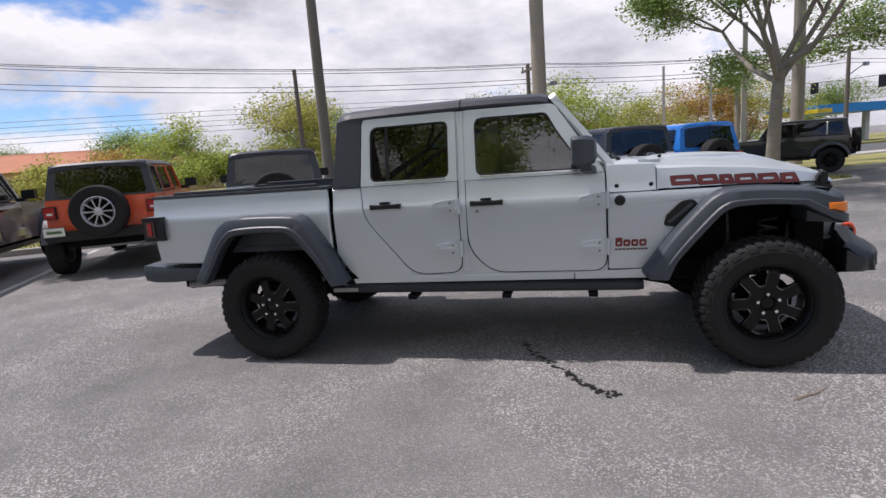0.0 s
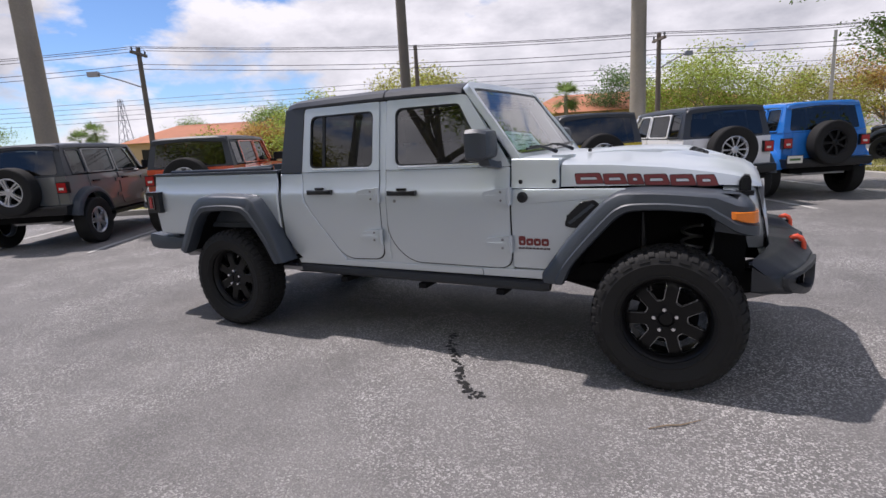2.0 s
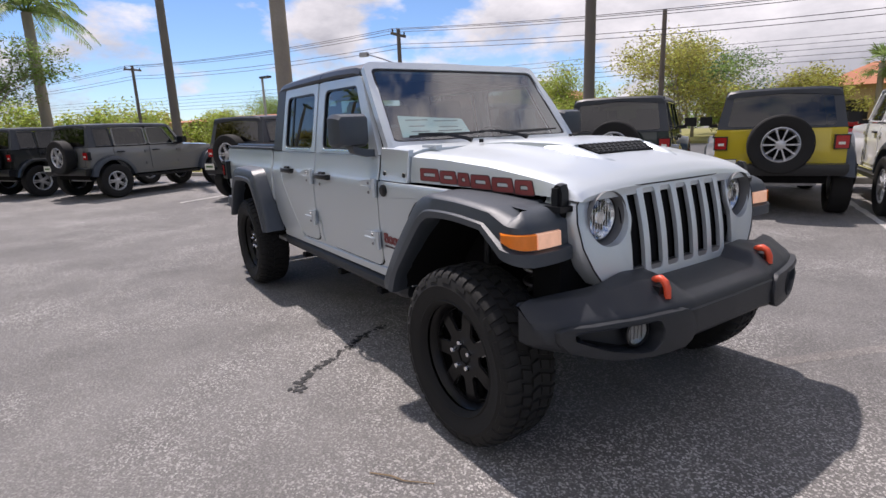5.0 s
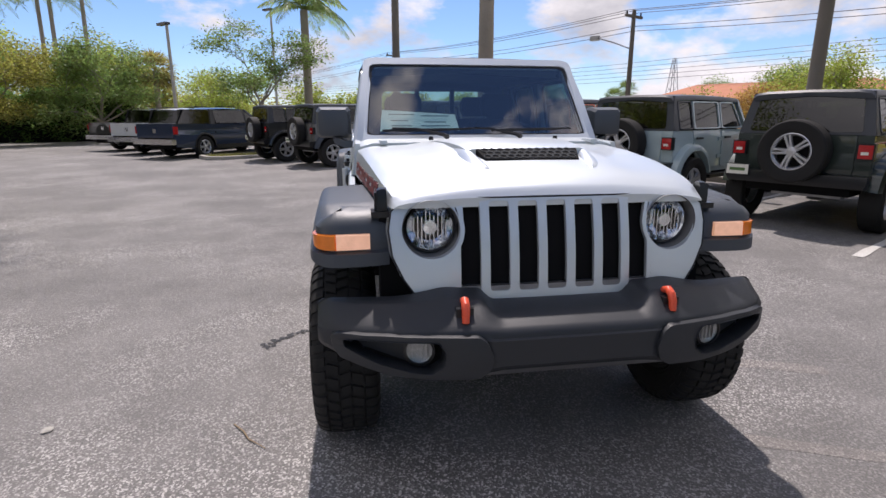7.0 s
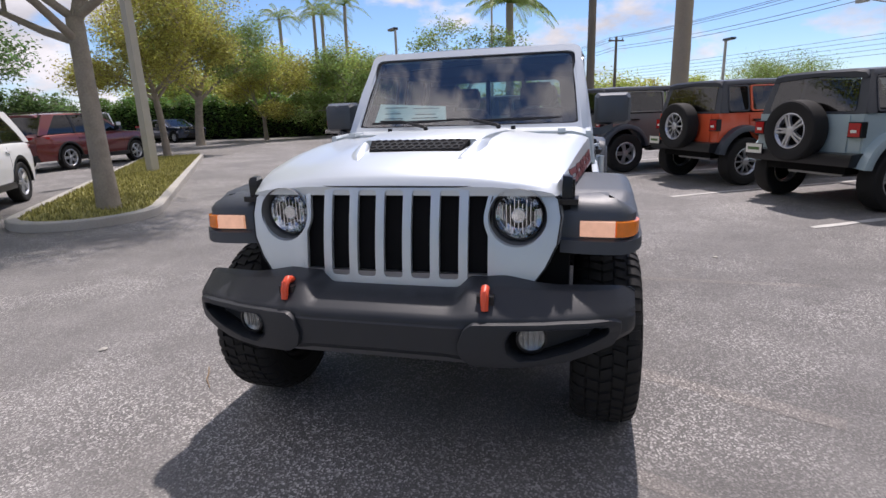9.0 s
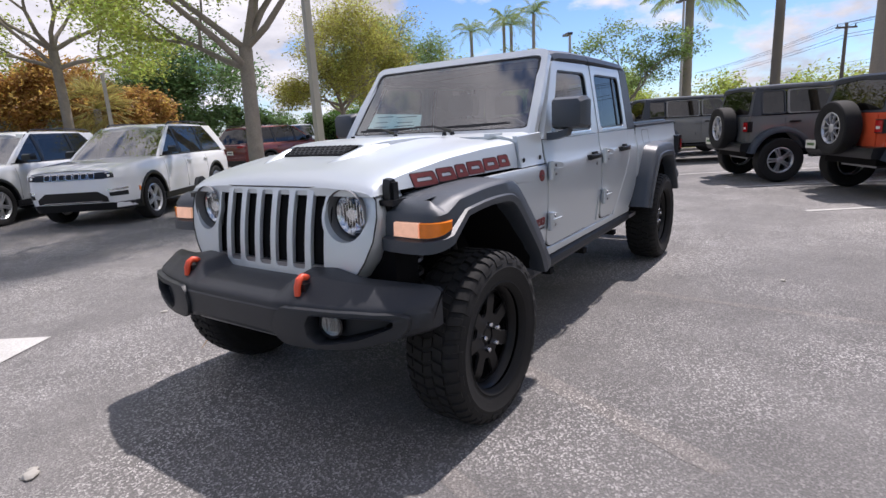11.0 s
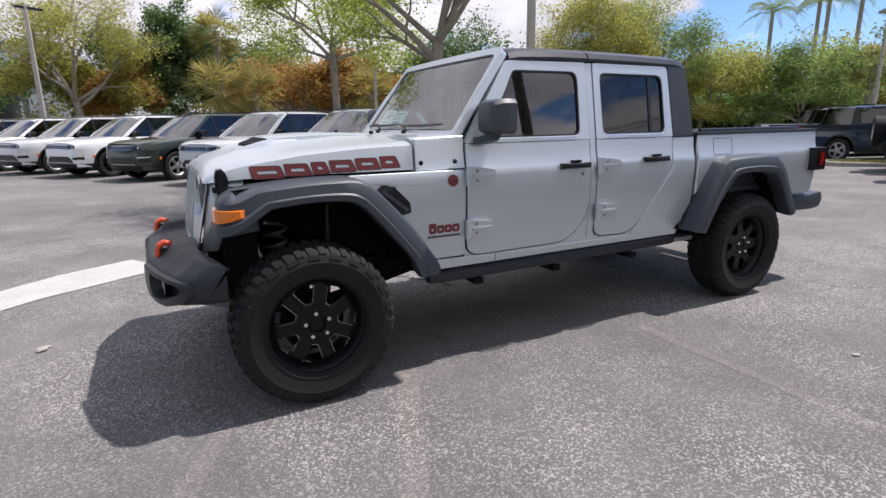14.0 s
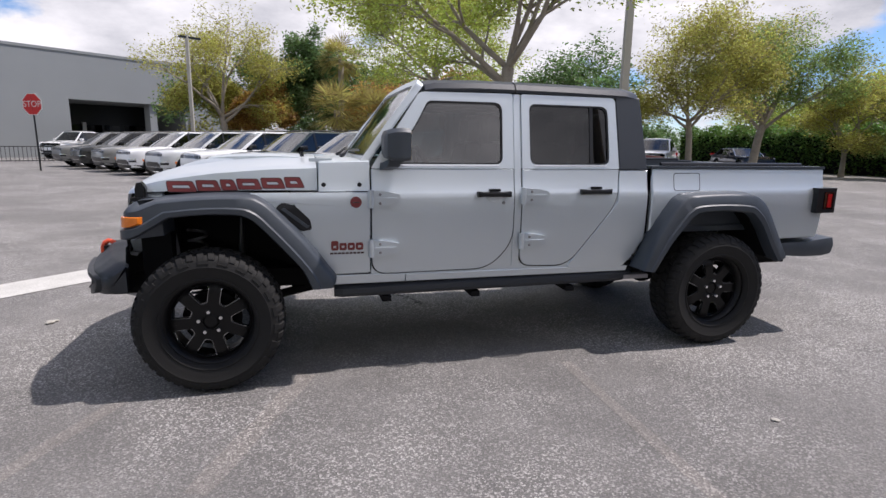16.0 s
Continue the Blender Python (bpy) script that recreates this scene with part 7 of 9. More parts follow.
def suv(label, paint, m, style="five", group="row of parked suvs"):
    """Rounded family SUV: one smooth hull with arched openings, a curved nose, a glasshouse and black lower trim. Rear axle at the origin, facing +x."""
    c = thing("suv", label, "suv", group)
    WB, hw, R, xf, xr, bz, roof = 2.964, 0.955, 0.385, 3.86, -1.04, 1.13, 1.765

    def plan(x):
        return hw - 0.27 * max(0.0, (x - xf + 0.55) / 0.55) ** 2.2 - 0.16 * max(0.0, (xr + 0.45 - x) / 0.45) ** 2.2

    def low(x):
        z = 0.33
        for cx in (0.0, WB):
            d = abs(x - cx)
            if d < R + 0.08:
                z = max(z, R + math.sqrt((R + 0.08) ** 2 - d * d))
        return z

    def deck(x):
        return lerp_table([(xr, 1.06), (xr + 0.1, 1.11), (0.0, 1.13), (WB - 0.6, 1.13), (WB - 0.1, 1.105), (xf - 0.4, 1.06), (xf - 0.1, 1.0), (xf, 0.95)], x)[0]

    rings = []
    stations = sorted({round(v, 3) for v in list(np.linspace(xr, xf - 0.04, 64)) + [cx + e * (R + 0.078) for cx in (0, WB) for e in (-1, 1)]})
    for x in stations:
        w, zl, zt = plan(x), low(x), deck(x)
        half = [(w - 0.03, zl)]
        for z, dy in ((0.52, 0.0), (0.66, 0.004), (0.82, 0.010), (0.93, 0.0), (1.0, -0.02)):
            half.append((w + dy, max(zl + 0.01 + 0.1 * dy, min(z, zt - 0.05))))
        half += [(w - 0.035, zt - 0.035), (w - 0.075, zt - 0.008), (w - 0.16, zt + 0.004), (w * 0.5, zt + 0.022), (0.0, zt + 0.028)]
        rings.append([(x, y, z) for y, z in half] + [(x, -y, z) for y, z in half[-2::-1]])
    part("hull", loft(rings, closed=False), paint, c, "", 50)
    part("core", prism([(xr + 0.15, 0.34), (xr + 0.1, 1.05), (xf - 0.3, 0.95), (xf - 0.2, 0.34)], -0.60, 0.60), DARK, c)

    def nose(u, v, lift=0.0):
        a = abs(u)
        x = xf - 0.55 + 0.55 * min(1.0, max(0.0, (hw - a) / 0.27)) ** 0.4545
        x += 0.02 * (1 - min(1.0, a / 0.7) ** 2) + lerp_table([(0.28, -0.09), (0.45, -0.005), (0.62, 0.015), (0.80, 0.0), (0.92, -0.03), (0.99, -0.09)], v)[0]
        return (x + lift, u, v)

    def skin(name, u0, u1, z0, z1, material, lift, parent=None, nu=12, nv=5, label=""):
        """A patch of the nose between two heights, z0 and z1 given as functions of u, with an edge."""
        bm = bmesh.new()
        us = np.linspace(u0, u1, nu + 1)
        vs = [[bm.verts.new(nose(u, z0(u) + (z1(u) - z0(u)) * k / nv, lift)) for u in us] for k in range(nv + 1)]
        for a, b in zip(vs, vs[1:]):
            for i in range(nu):
                bm.faces.new((a[i], a[i + 1], b[i + 1], b[i]))
        edge = vs[0] + [r[-1] for r in vs[1:]] + vs[-1][-2::-1] + [r[0] for r in vs[-2:0:-1]]
        back = [bm.verts.new((v.co.x - 0.03, v.co.y, v.co.z)) for v in edge]
        for i in range(len(edge)):
            j = (i + 1) % len(edge)
            bm.faces.new((edge[i], edge[j], back[j], back[i]))
        return part(name, bm, material, parent or c, label, 40)

    k_ = lambda z: (lambda u: z)
    skin("front_bumper", -hw + 0.012, hw - 0.012, k_(0.42), k_(0.985), paint, 0.0, None, 30, 9)
    skin("chin", -hw + 0.02, hw - 0.02, k_(0.29), k_(0.425), SMOOTH_BLACK, 0.004, None, 26, 3)
    gr = skin("grille", -0.60, 0.60, k_(0.835), k_(0.945), SMOOTH_BLACK, 0.006, None, 14, 3, "black grille band")
    for k in range(7):
        y = -0.375 + 0.125 * k
        bm = ring_plate((y, 0.89), rounded([(y - 0.054, 0.838), (y - 0.054, 0.942), (y + 0.054, 0.942), (y + 0.054, 0.838)], 0.016), rounded([(y - 0.045, 0.847), (y - 0.045, 0.933), (y + 0.045, 0.933), (y + 0.045, 0.847)], 0.012), lambda u, v, d: nose(u, v, 0.018 - d), 0.012, n=16)
        part("grille_ring", bm, CHROME, gr, "bright grille surround")
    it = skin("lower_intake", -0.60, 0.60, lambda u: 0.44, lambda u: 0.625 - 0.10 * max(0.0, (abs(u) - 0.45) / 0.15), SMOOTH_BLACK, 0.006, None, 16, 4, "black lower intake")
    skin("intake_trim", -0.50, 0.50, k_(0.452), k_(0.463), CHROME, 0.016, it, 12, 1)
    for sd in (1, -1):
        hl = skin("headlamp", sd * 0.585, sd * 0.885, lambda u: 0.842 + 0.03 * (abs(u) - 0.585), lambda u: 0.945 + 0.05 * (abs(u) - 0.585), SMOOTH_BLACK, 0.008, None, 10, 3, "dark slim headlamp")
        skin("lamp_strip", sd * 0.60, sd * 0.87, lambda u: 0.925 + 0.05 * (abs(u) - 0.585), lambda u: 0.937 + 0.05 * (abs(u) - 0.585), CHROME, 0.014, hl, 8, 1)
        part("lamp_eye", flip(lathe([(0, 0.008), (0.02, 0.006), (0.026, 0)], 12), 1), REFLECTOR, hl).matrix_basis = Matrix.Translation(Vector(nose(sd * 0.66, 0.885, 0.008))) @ pose(0, 0, 0, 0, 0, -90)
        fs_ = skin("fog_slot", sd * 0.64, sd * 0.855, k_(0.535), lambda u: 0.60 + 0.06 * (abs(u) - 0.64), SMOOTH_BLACK, 0.006, None, 6, 2)
        skin("fog_bar", sd * 0.62, sd * 0.86, lambda u: 0.625 + 0.06 * (abs(u) - 0.62), lambda u: 0.655 + 0.06 * (abs(u) - 0.62), CHROME, 0.010, fs_, 6, 1)
        part("side_marker", flip(box(xf - 0.44, xf - 0.39, plan(xf - 0.42) - 0.01, plan(xf - 0.42) + 0.008, 0.58, 0.66, 0.006), sd), AMBER, c)
        part("sill_trim", flip(finish(loft([[(x, y0, 0.44), (x, y1, 0.43), (x, y1, 0.32), (x, y0, 0.28)] for x, y0, y1 in ((0.40, 0.80, 0.955), (0.46, 0.80, 0.972), (WB - 0.46, 0.80, 0.972), (WB - 0.40, 0.80, 0.955))]), 0.012), sd), SMOOTH_BLACK, c, "black lower sill trim")
        for cx in (0, WB):
            o, i_ = arc(cx, R, R + 0.125, -4, 184, 18), arc(cx, R, R + 0.065, -4, 184, 18)
            part("arch_trim", flip(finish(loft([[(xo, plan(xo) - 0.06, zo), (xo, plan(xo) + 0.010, zo), (xo * 0.5 + xi * 0.5, plan(xo) + 0.020, zo * 0.5 + zi * 0.5), (xi, plan(xo) + 0.012, zi), (xi, plan(xo) - 0.12, zi)] for (xo, zo), (xi, zi) in zip(o, i_)]), 0.0), sd), SMOOTH_BLACK, c, "black wheel arch trim")
            car_wheel(c, pose(cx, sd * (hw - 0.115), R, 0, 31 * cx, 0 if sd > 0 else 180), style, R, 0.24, R * 0.66)
        for hx in (WB - 1.70, 0.42):
            part("door_handle", flip(box(hx, hx + 0.20, plan(1.0) - 0.005, plan(1.0) + 0.022, 0.965, 0.992, 0.008), sd), paint, c)
        for sx, zt in ((WB - 0.56, 1.09), (WB - 1.44, 1.09), (0.46, 1.09)):
            part("door_seam", flip(loft([[(sx - 0.003, plan(1.0) + dy, z), (sx + 0.003, plan(1.0) + dy, z), (sx + 0.003, plan(1.0) + dy - 0.03, z), (sx - 0.003, plan(1.0) + dy - 0.03, z)] for z, dy in ((0.46, 0.001), (0.66, 0.0055), (0.82, 0.0115), (0.93, 0.0015), (1.0, -0.0185), (1.06, -0.028))]), sd), SMOOTH_BLACK, c)
        mr = part("mirror", flip(finish(loft([[(x, 1.02 - wy, bz + 0.05 - 0.0), (x, 1.02 + wy, bz + 0.055), (x, 1.02 + wy * 1.05, bz + 0.05 + wz), (x, 1.02 + wy * 0.8, bz + 0.06 + wz * 1.5), (x, 1.02 - wy * 0.9, bz + 0.06 + wz * 1.5)] for x, wy, wz in ((WB - 0.76, 0.085, 0.065), (WB - 0.83, 0.10, 0.08), (WB - 0.93, 0.10, 0.08))]), 0.02), sd), SMOOTH_BLACK, c, "black door mirror")
        part("mirror_foot", flip(box(WB - 0.86, WB - 0.78, 0.84, 0.97, bz + 0.02, bz + 0.07, 0.01), sd), SMOOTH_BLACK, mr)
        part("tail_lamp", flip(finish(loft([[(x, y, 0.985), (x + 0.02, y + 0.01, 0.99), (x + 0.02, y + 0.005, 1.05), (x, y, 1.055)] for x, y in ((xr - 0.015, 0.40), (xr + 0.02, 0.68), (xr + 0.12, 0.845), (xr + 0.35, 0.945))]), 0.006), sd), REDLENS, c, "slim red tail lamp")
        part("roof_rail", flip(tube([(1.45, 0.62, roof - 0.02), (1.35, 0.625, roof + 0.025), (0.4, 0.63, roof + 0.04), (-0.45, 0.62, roof + 0.02), (-0.6, 0.61, roof - 0.03)], 0.016, 6), sd), SMOOTH_BLACK, c)
    # glasshouse: side glass, curved screens, then painted pillars and roof over it
    def glass_x(v):
        t = (v - bz) / (roof - bz)
        return WB - 0.50 - 0.86 * t - 0.05 * t * t, xr + 0.12 + 0.30 * t + 0.12 * t * t

    def gw(v):
        return 0.865 - 0.20 * max(0.0, (v - bz) / (roof - bz)) ** 1.15

    levels = [bz - 0.02, 1.28, 1.43, 1.58, roof - 0.055]
    p_ = part("windscreen", loft([[(glass_x(v)[0] + 0.10 * (1 - (q) ** 2), q * (gw(v) - 0.02), v) for q in np.linspace(-1, 1, 9)] for v in levels], closed=False), GLASS_SCREEN, c, "raked windscreen")
    p_.visible_shadow = False
    p_ = part("rear_screen", loft([[(glass_x(v)[1] - 0.06 * (1 - q ** 2), q * (gw(v) - 0.02), v) for q in np.linspace(-1, 1, 9)] for v in levels], closed=False), GLASS_DARK, c)
    p_.visible_shadow = False
    for sd in (1, -1):
        p_ = part("side_window", flip(loft([[(glass_x(v)[0] * (1 - q) + glass_x(v)[1] * q, gw(v), v) for q in np.linspace(0, 1, 7)] for v in levels], closed=False), sd), GLASS_DARK, c, "tinted side glass")
        p_.visible_shadow = False
        side_at = lambda x, v, d=0.0: (x, gw(v) + 0.008 - d, v)
        for nm, m_, lo, hi in (("front_pillar", paint, (WB - 0.47, WB - 0.60), (glass_x(roof)[0] + 0.05, glass_x(roof)[0] - 0.06)), ("middle_pillar", SMOOTH_BLACK, (WB - 1.42, WB - 1.50), (WB - 1.44, WB - 1.50)), ("rear_door_pillar", SMOOTH_BLACK, (0.46, 0.38), (0.44, 0.36)), ("rear_pillar", paint, (xr + 0.36, xr + 0.08), (xr + 0.95, xr + 0.50))):
            bm = loft([[side_at(lo[0] + (hi[0] - lo[0]) * t, v), side_at(lo[1] + (hi[1] - lo[1]) * t, v), side_at(lo[1] + (hi[1] - lo[1]) * t, v, 0.05), side_at(lo[0] + (hi[0] - lo[0]) * t, v, 0.05)] for v, t in zip(levels, np.linspace(0, 1, 5))])
            part(nm, flip(finish(bm, 0.004), sd), m_, c)
        part("window_line", flip(loft([[(x, gw(bz) + 0.012, bz - 0.005), (x, gw(bz) + 0.014, bz + 0.012), (x, gw(bz) - 0.02, bz + 0.012), (x, gw(bz) - 0.02, bz - 0.005)] for x in (WB - 0.55, xr + 0.4)]), sd), SMOOTH_BLACK, c)
    x0, x1 = glass_x(roof - 0.055)
    rr = []
    for x, dz in ((x0 + 0.10, -0.062), (x0 - 0.02, -0.03), (x0 - 0.25, -0.008), ((x0 + x1) / 2, 0.0), (x1 + 0.35, -0.018), (x1 + 0.05, -0.04), (x1 - 0.10, -0.06)):
        z = roof + dz
        tip = 0.10 if x in (x0 + 0.10, x1 - 0.10) else 0.0
        rr.append([(x, y, z + e) for y, e in ((0.0, 0.012), (0.35, 0.008), (0.56 - tip, -0.006), (0.655 - tip, -0.035), (0.69 - tip, -0.075), (0.655 - tip, -0.085), (0.0, -0.045), (-0.655 + tip, -0.085), (-0.69 + tip, -0.075), (-0.655 + tip, -0.035), (-0.56 + tip, -0.006), (-0.35, 0.008))])
    part("roof", loft(rr), paint, c, "", 45)
    part("tail_skin", finish(loft([[(xr + 0.02 + bend, y, z0) for z0, bend in ((0.44, -0.03), (0.62, -0.05), (0.80, -0.02), (1.0, 0.0), (bz + 0.02, 0.07), (bz + 0.02, 0.3), (0.44, 0.3))] for y in (-0.80, -0.4, 0.4, 0.80)]), 0.01), paint, c)
    part("tail_bumper", box(xr - 0.05, xr + 0.12, -0.80, 0.80, 0.32, 0.52, 0.04), SMOOTH_BLACK, c)
    pl = part("number_plate", box(xr - 0.035, xr - 0.01, -0.16, 0.16, 0.74, 0.88, 0.004), PLATE, c)
    part("plate_bar", box(xr - 0.039, xr - 0.034, -0.11, 0.11, 0.79, 0.83), SMOOTH_BLACK, pl)
    part("cabin_floor", box(xr + 0.3, WB - 0.7, -0.76, 0.76, 0.5, bz - 0.03), DARK, c)
    part("dash", box(WB - 1.0, WB - 0.62, -0.78, 0.78, bz - 0.10, bz + 0.015, 0.03), SMOOTH_BLACK, c)
    for x in (WB - 1.75, 0.35):
        for y in (-0.38, 0.38):
            part("seat", finish(loft([[(x, y - w, z), (x + 0.12, y - w, z), (x + 0.12, y + w, z), (x, y + w, z)] for w, z in ((0.24, bz - 0.1), (0.22, bz + 0.22), (0.12, bz + 0.26), (0.12, bz + 0.38))]), 0.02), CLOTH, c)
    c.matrix_basis = m
    return c


hd2 = math.degrees(math.atan2(H2.y, H2.x))
f0 = Vector((-1.42, -8.2, 0))
for k, (pt, lab) in enumerate(((WHITE, "white SUV parked beside the grass bed"), (SILVER2, "pale silver SUV parked in a row"), (GREENBLACK, "dark green SUV parked in a row"), (WHITE, "white SUV with dark wheels parked in a row"), (SILVER2, "pale silver SUV parked in a row"),
                               (WHITE, "white SUV parked in a row"), (GREY, "dark grey SUV parked in a row"), (BLACKP, "black SUV parked in a row"), (GREY, "dark grey SUV at the end of the row"))):
    p = f0 + D2 * (2.92 * k + 0.83) - H2 * 2.964
    suv(lab, pt, pose(p.x, p.y, 0, 0, 0, hd2), "five" if k != 3 else "black")
suv("maroon SUV seen from behind, past the bed", MAROON, pose(-9.6, -16.0, 0, 0, 0, hd2 + 180 - 30), "five", "")
sedan_shape("pickup", "white pickup parked beyond the island tree", "pickup truck", "", WHITE, pose(-19.5, -24.4, 0, 0, 0, 48), WB=3.6, hood_z=1.22, belt=1.25, roof=1.9, R=0.42, bed=True)
sedan_shape("sedan", "dark blue saloon parked under far trees", "car", "", NAVY, pose(-26.5, -26.5, 0, 0, 0, 75), WB=2.8, hood_z=0.95, belt=0.98, roof=1.45, R=0.33, low=True)
for s_, n_, pt, lab in ((-18.2, 2.4, NAVY, "navy blue crew-cab pickup with chrome rear bumper"), (-21.0, 2.0, SILVER2, "silver pickup parked beside a navy one"), (-24.0, 1.6, BLACKP, "black pickup parked at the end of the row")):
    p = row_pt(s_, n_)
    sedan_shape("pickup", lab, "pickup truck", "parked pickups", pt, pose(p.x, p.y, rise(p.x, p.y), 0, 0, math.degrees(math.atan2(N.y, N.x)) + 28), WB=3.57, L_r=1.25, L_f=0.95, hw=0.97, hood_z=1.14, belt=1.19, roof=1.75, R=0.385, bed=True)
sedan_shape("sedan", "white saloon parked behind the black fence", "car", "", WHITE, pose(22.3, -43.0, 0, 0, 0, 200), WB=2.9, hood_z=0.98, belt=1.0, roof=1.46, R=0.34, low=True)
sedan_shape("pickup", "white pickup parked before the grey building", "pickup truck", "", WHITE, pose(16.4, -43.4, 0, 0, 0, 70), WB=3.57, hood_z=1.2, belt=1.26, roof=1.93, R=0.40, bed=True)


# ---- trees, palms, hedge ----
def leaf_mat(name, color, var=0.45):
    m = bpy.data.materials.new(name)
    m.use_nodes = True
    nt, ln = m.node_tree.nodes, m.node_tree.links
    b = nt["Principled BSDF"]
    b.inputs["Roughness"].default_value, b.inputs["Specular IOR Level"].default_value = 0.5, 0.35
    g, mr, hs = nt.new("ShaderNodeNewGeometry"), nt.new("ShaderNodeMapRange"), nt.new("ShaderNodeHueSaturation")
    ln.new(g.outputs["Random Per Island"], mr.inputs["Value"])
    mr.inputs["To Min"].default_value, mr.inputs["To Max"].default_value = 1 - var, 1 + var
    hs.inputs["Color"].default_value = (*color, 1)
    ln.new(mr.outputs[0], hs.inputs["Value"])
    m2 = nt.new("ShaderNodeMapRange")
    ln.new(g.outputs["Random Per Island"], m2.inputs["Value"])
    m2.inputs["To Min"].default_value, m2.inputs["To Max"].default_value = 0.47, 0.525
    ln.new(m2.outputs[0], hs.inputs["Hue"])
    ln.new(hs.outputs[0], b.inputs["Base Color"])
    tr, mx, out = nt.new("ShaderNodeBsdfTranslucent"), nt.new("ShaderNodeMixShader"), nt["Material Output"]
    up = nt.new("ShaderNodeVectorMath")
    up.operation = "SCALE"
    up.inputs["Scale"].default_value = 1.45          # light that passes a leaf is brighter and yellower than what it throws back
    ln.new(hs.outputs[0], up.inputs[0]), ln.new(up.outputs[0], tr.inputs["Color"])
    mx.inputs[0].default_value = 0.5
    ln.new(b.outputs[0], mx.inputs[1]), ln.new(tr.outputs[0], mx.inputs[2]), ln.new(mx.outputs[0], out.inputs[0])
    return m


OAK = leaf_mat("oak_leaf", (0.175, 0.245, 0.07))
OLIVE = leaf_mat("olive_leaf", (0.32, 0.31, 0.075))
LIME = leaf_mat("bright_leaf", (0.29, 0.34, 0.07))
RUST = leaf_mat("rusty_leaf", (0.37, 0.23, 0.07))
DEEP = leaf_mat("deep_green_leaf", (0.105, 0.17, 0.06))
HEDGE = leaf_mat("hedge_leaf", (0.10, 0.18, 0.04))
FROND = leaf_mat("palm_frond", (0.18, 0.25, 0.08), 0.3)
SABAL = leaf_mat("fan_palm_leaf", (0.27, 0.24, 0.075), 0.35)
BARK = mat("oak_bark", (0.28, 0.245, 0.20), rough=0.95, vary=0.35, scale=5.0, bump=1.0, bump_scale=35.0, dirt=0.25)
PALMBARK = mat("palm_bark", (0.30, 0.265, 0.215), rough=0.9, vary=0.2, scale=2.0, bump=0.8, bump_scale=25.0, dirt=0.15)


def leaf_quads(centres, size, rng, flat=0.5):
    """Leaf blades: bent diamonds of two triangles, turned every way."""
    n = len(centres)
    u = rng.normal(0, 1, (n, 3))
    u[:, 2] *= flat
    u /= np.linalg.norm(u, axis=1, keepdims=True)
    w = np.cross(u, rng.normal(0, 0.8, (n, 3)) + np.array([0, 0, 0.9]))
    w /= np.linalg.norm(w, axis=1, keepdims=True)
    ln_ = size * rng.uniform(0.6, 1.3, (n, 1))
    v = np.stack([centres - u * ln_, centres + w * ln_ * 0.42, centres + u * ln_, centres - w * ln_ * 0.42], 1)
    return v.reshape(-1, 3)


def leaves_object(name, verts, material, parent=None, label=""):
    n = len(verts) // 4
    me = bpy.data.meshes.new(name)
    me.vertices.add(len(verts))
    me.vertices.foreach_set("co", verts.astype(np.float32).ravel())
    me.loops.add(n * 4)
    me.loops.foreach_set("vertex_index", np.arange(n * 4, dtype=np.int32))
    me.polygons.add(n)
    me.polygons.foreach_set("loop_start", np.arange(n, dtype=np.int32) * 4)
    me.update()
    me.materials.append(material)
    o = new(name, me)
    o.parent = parent
    if label:
        tagged(o, label)
    return o


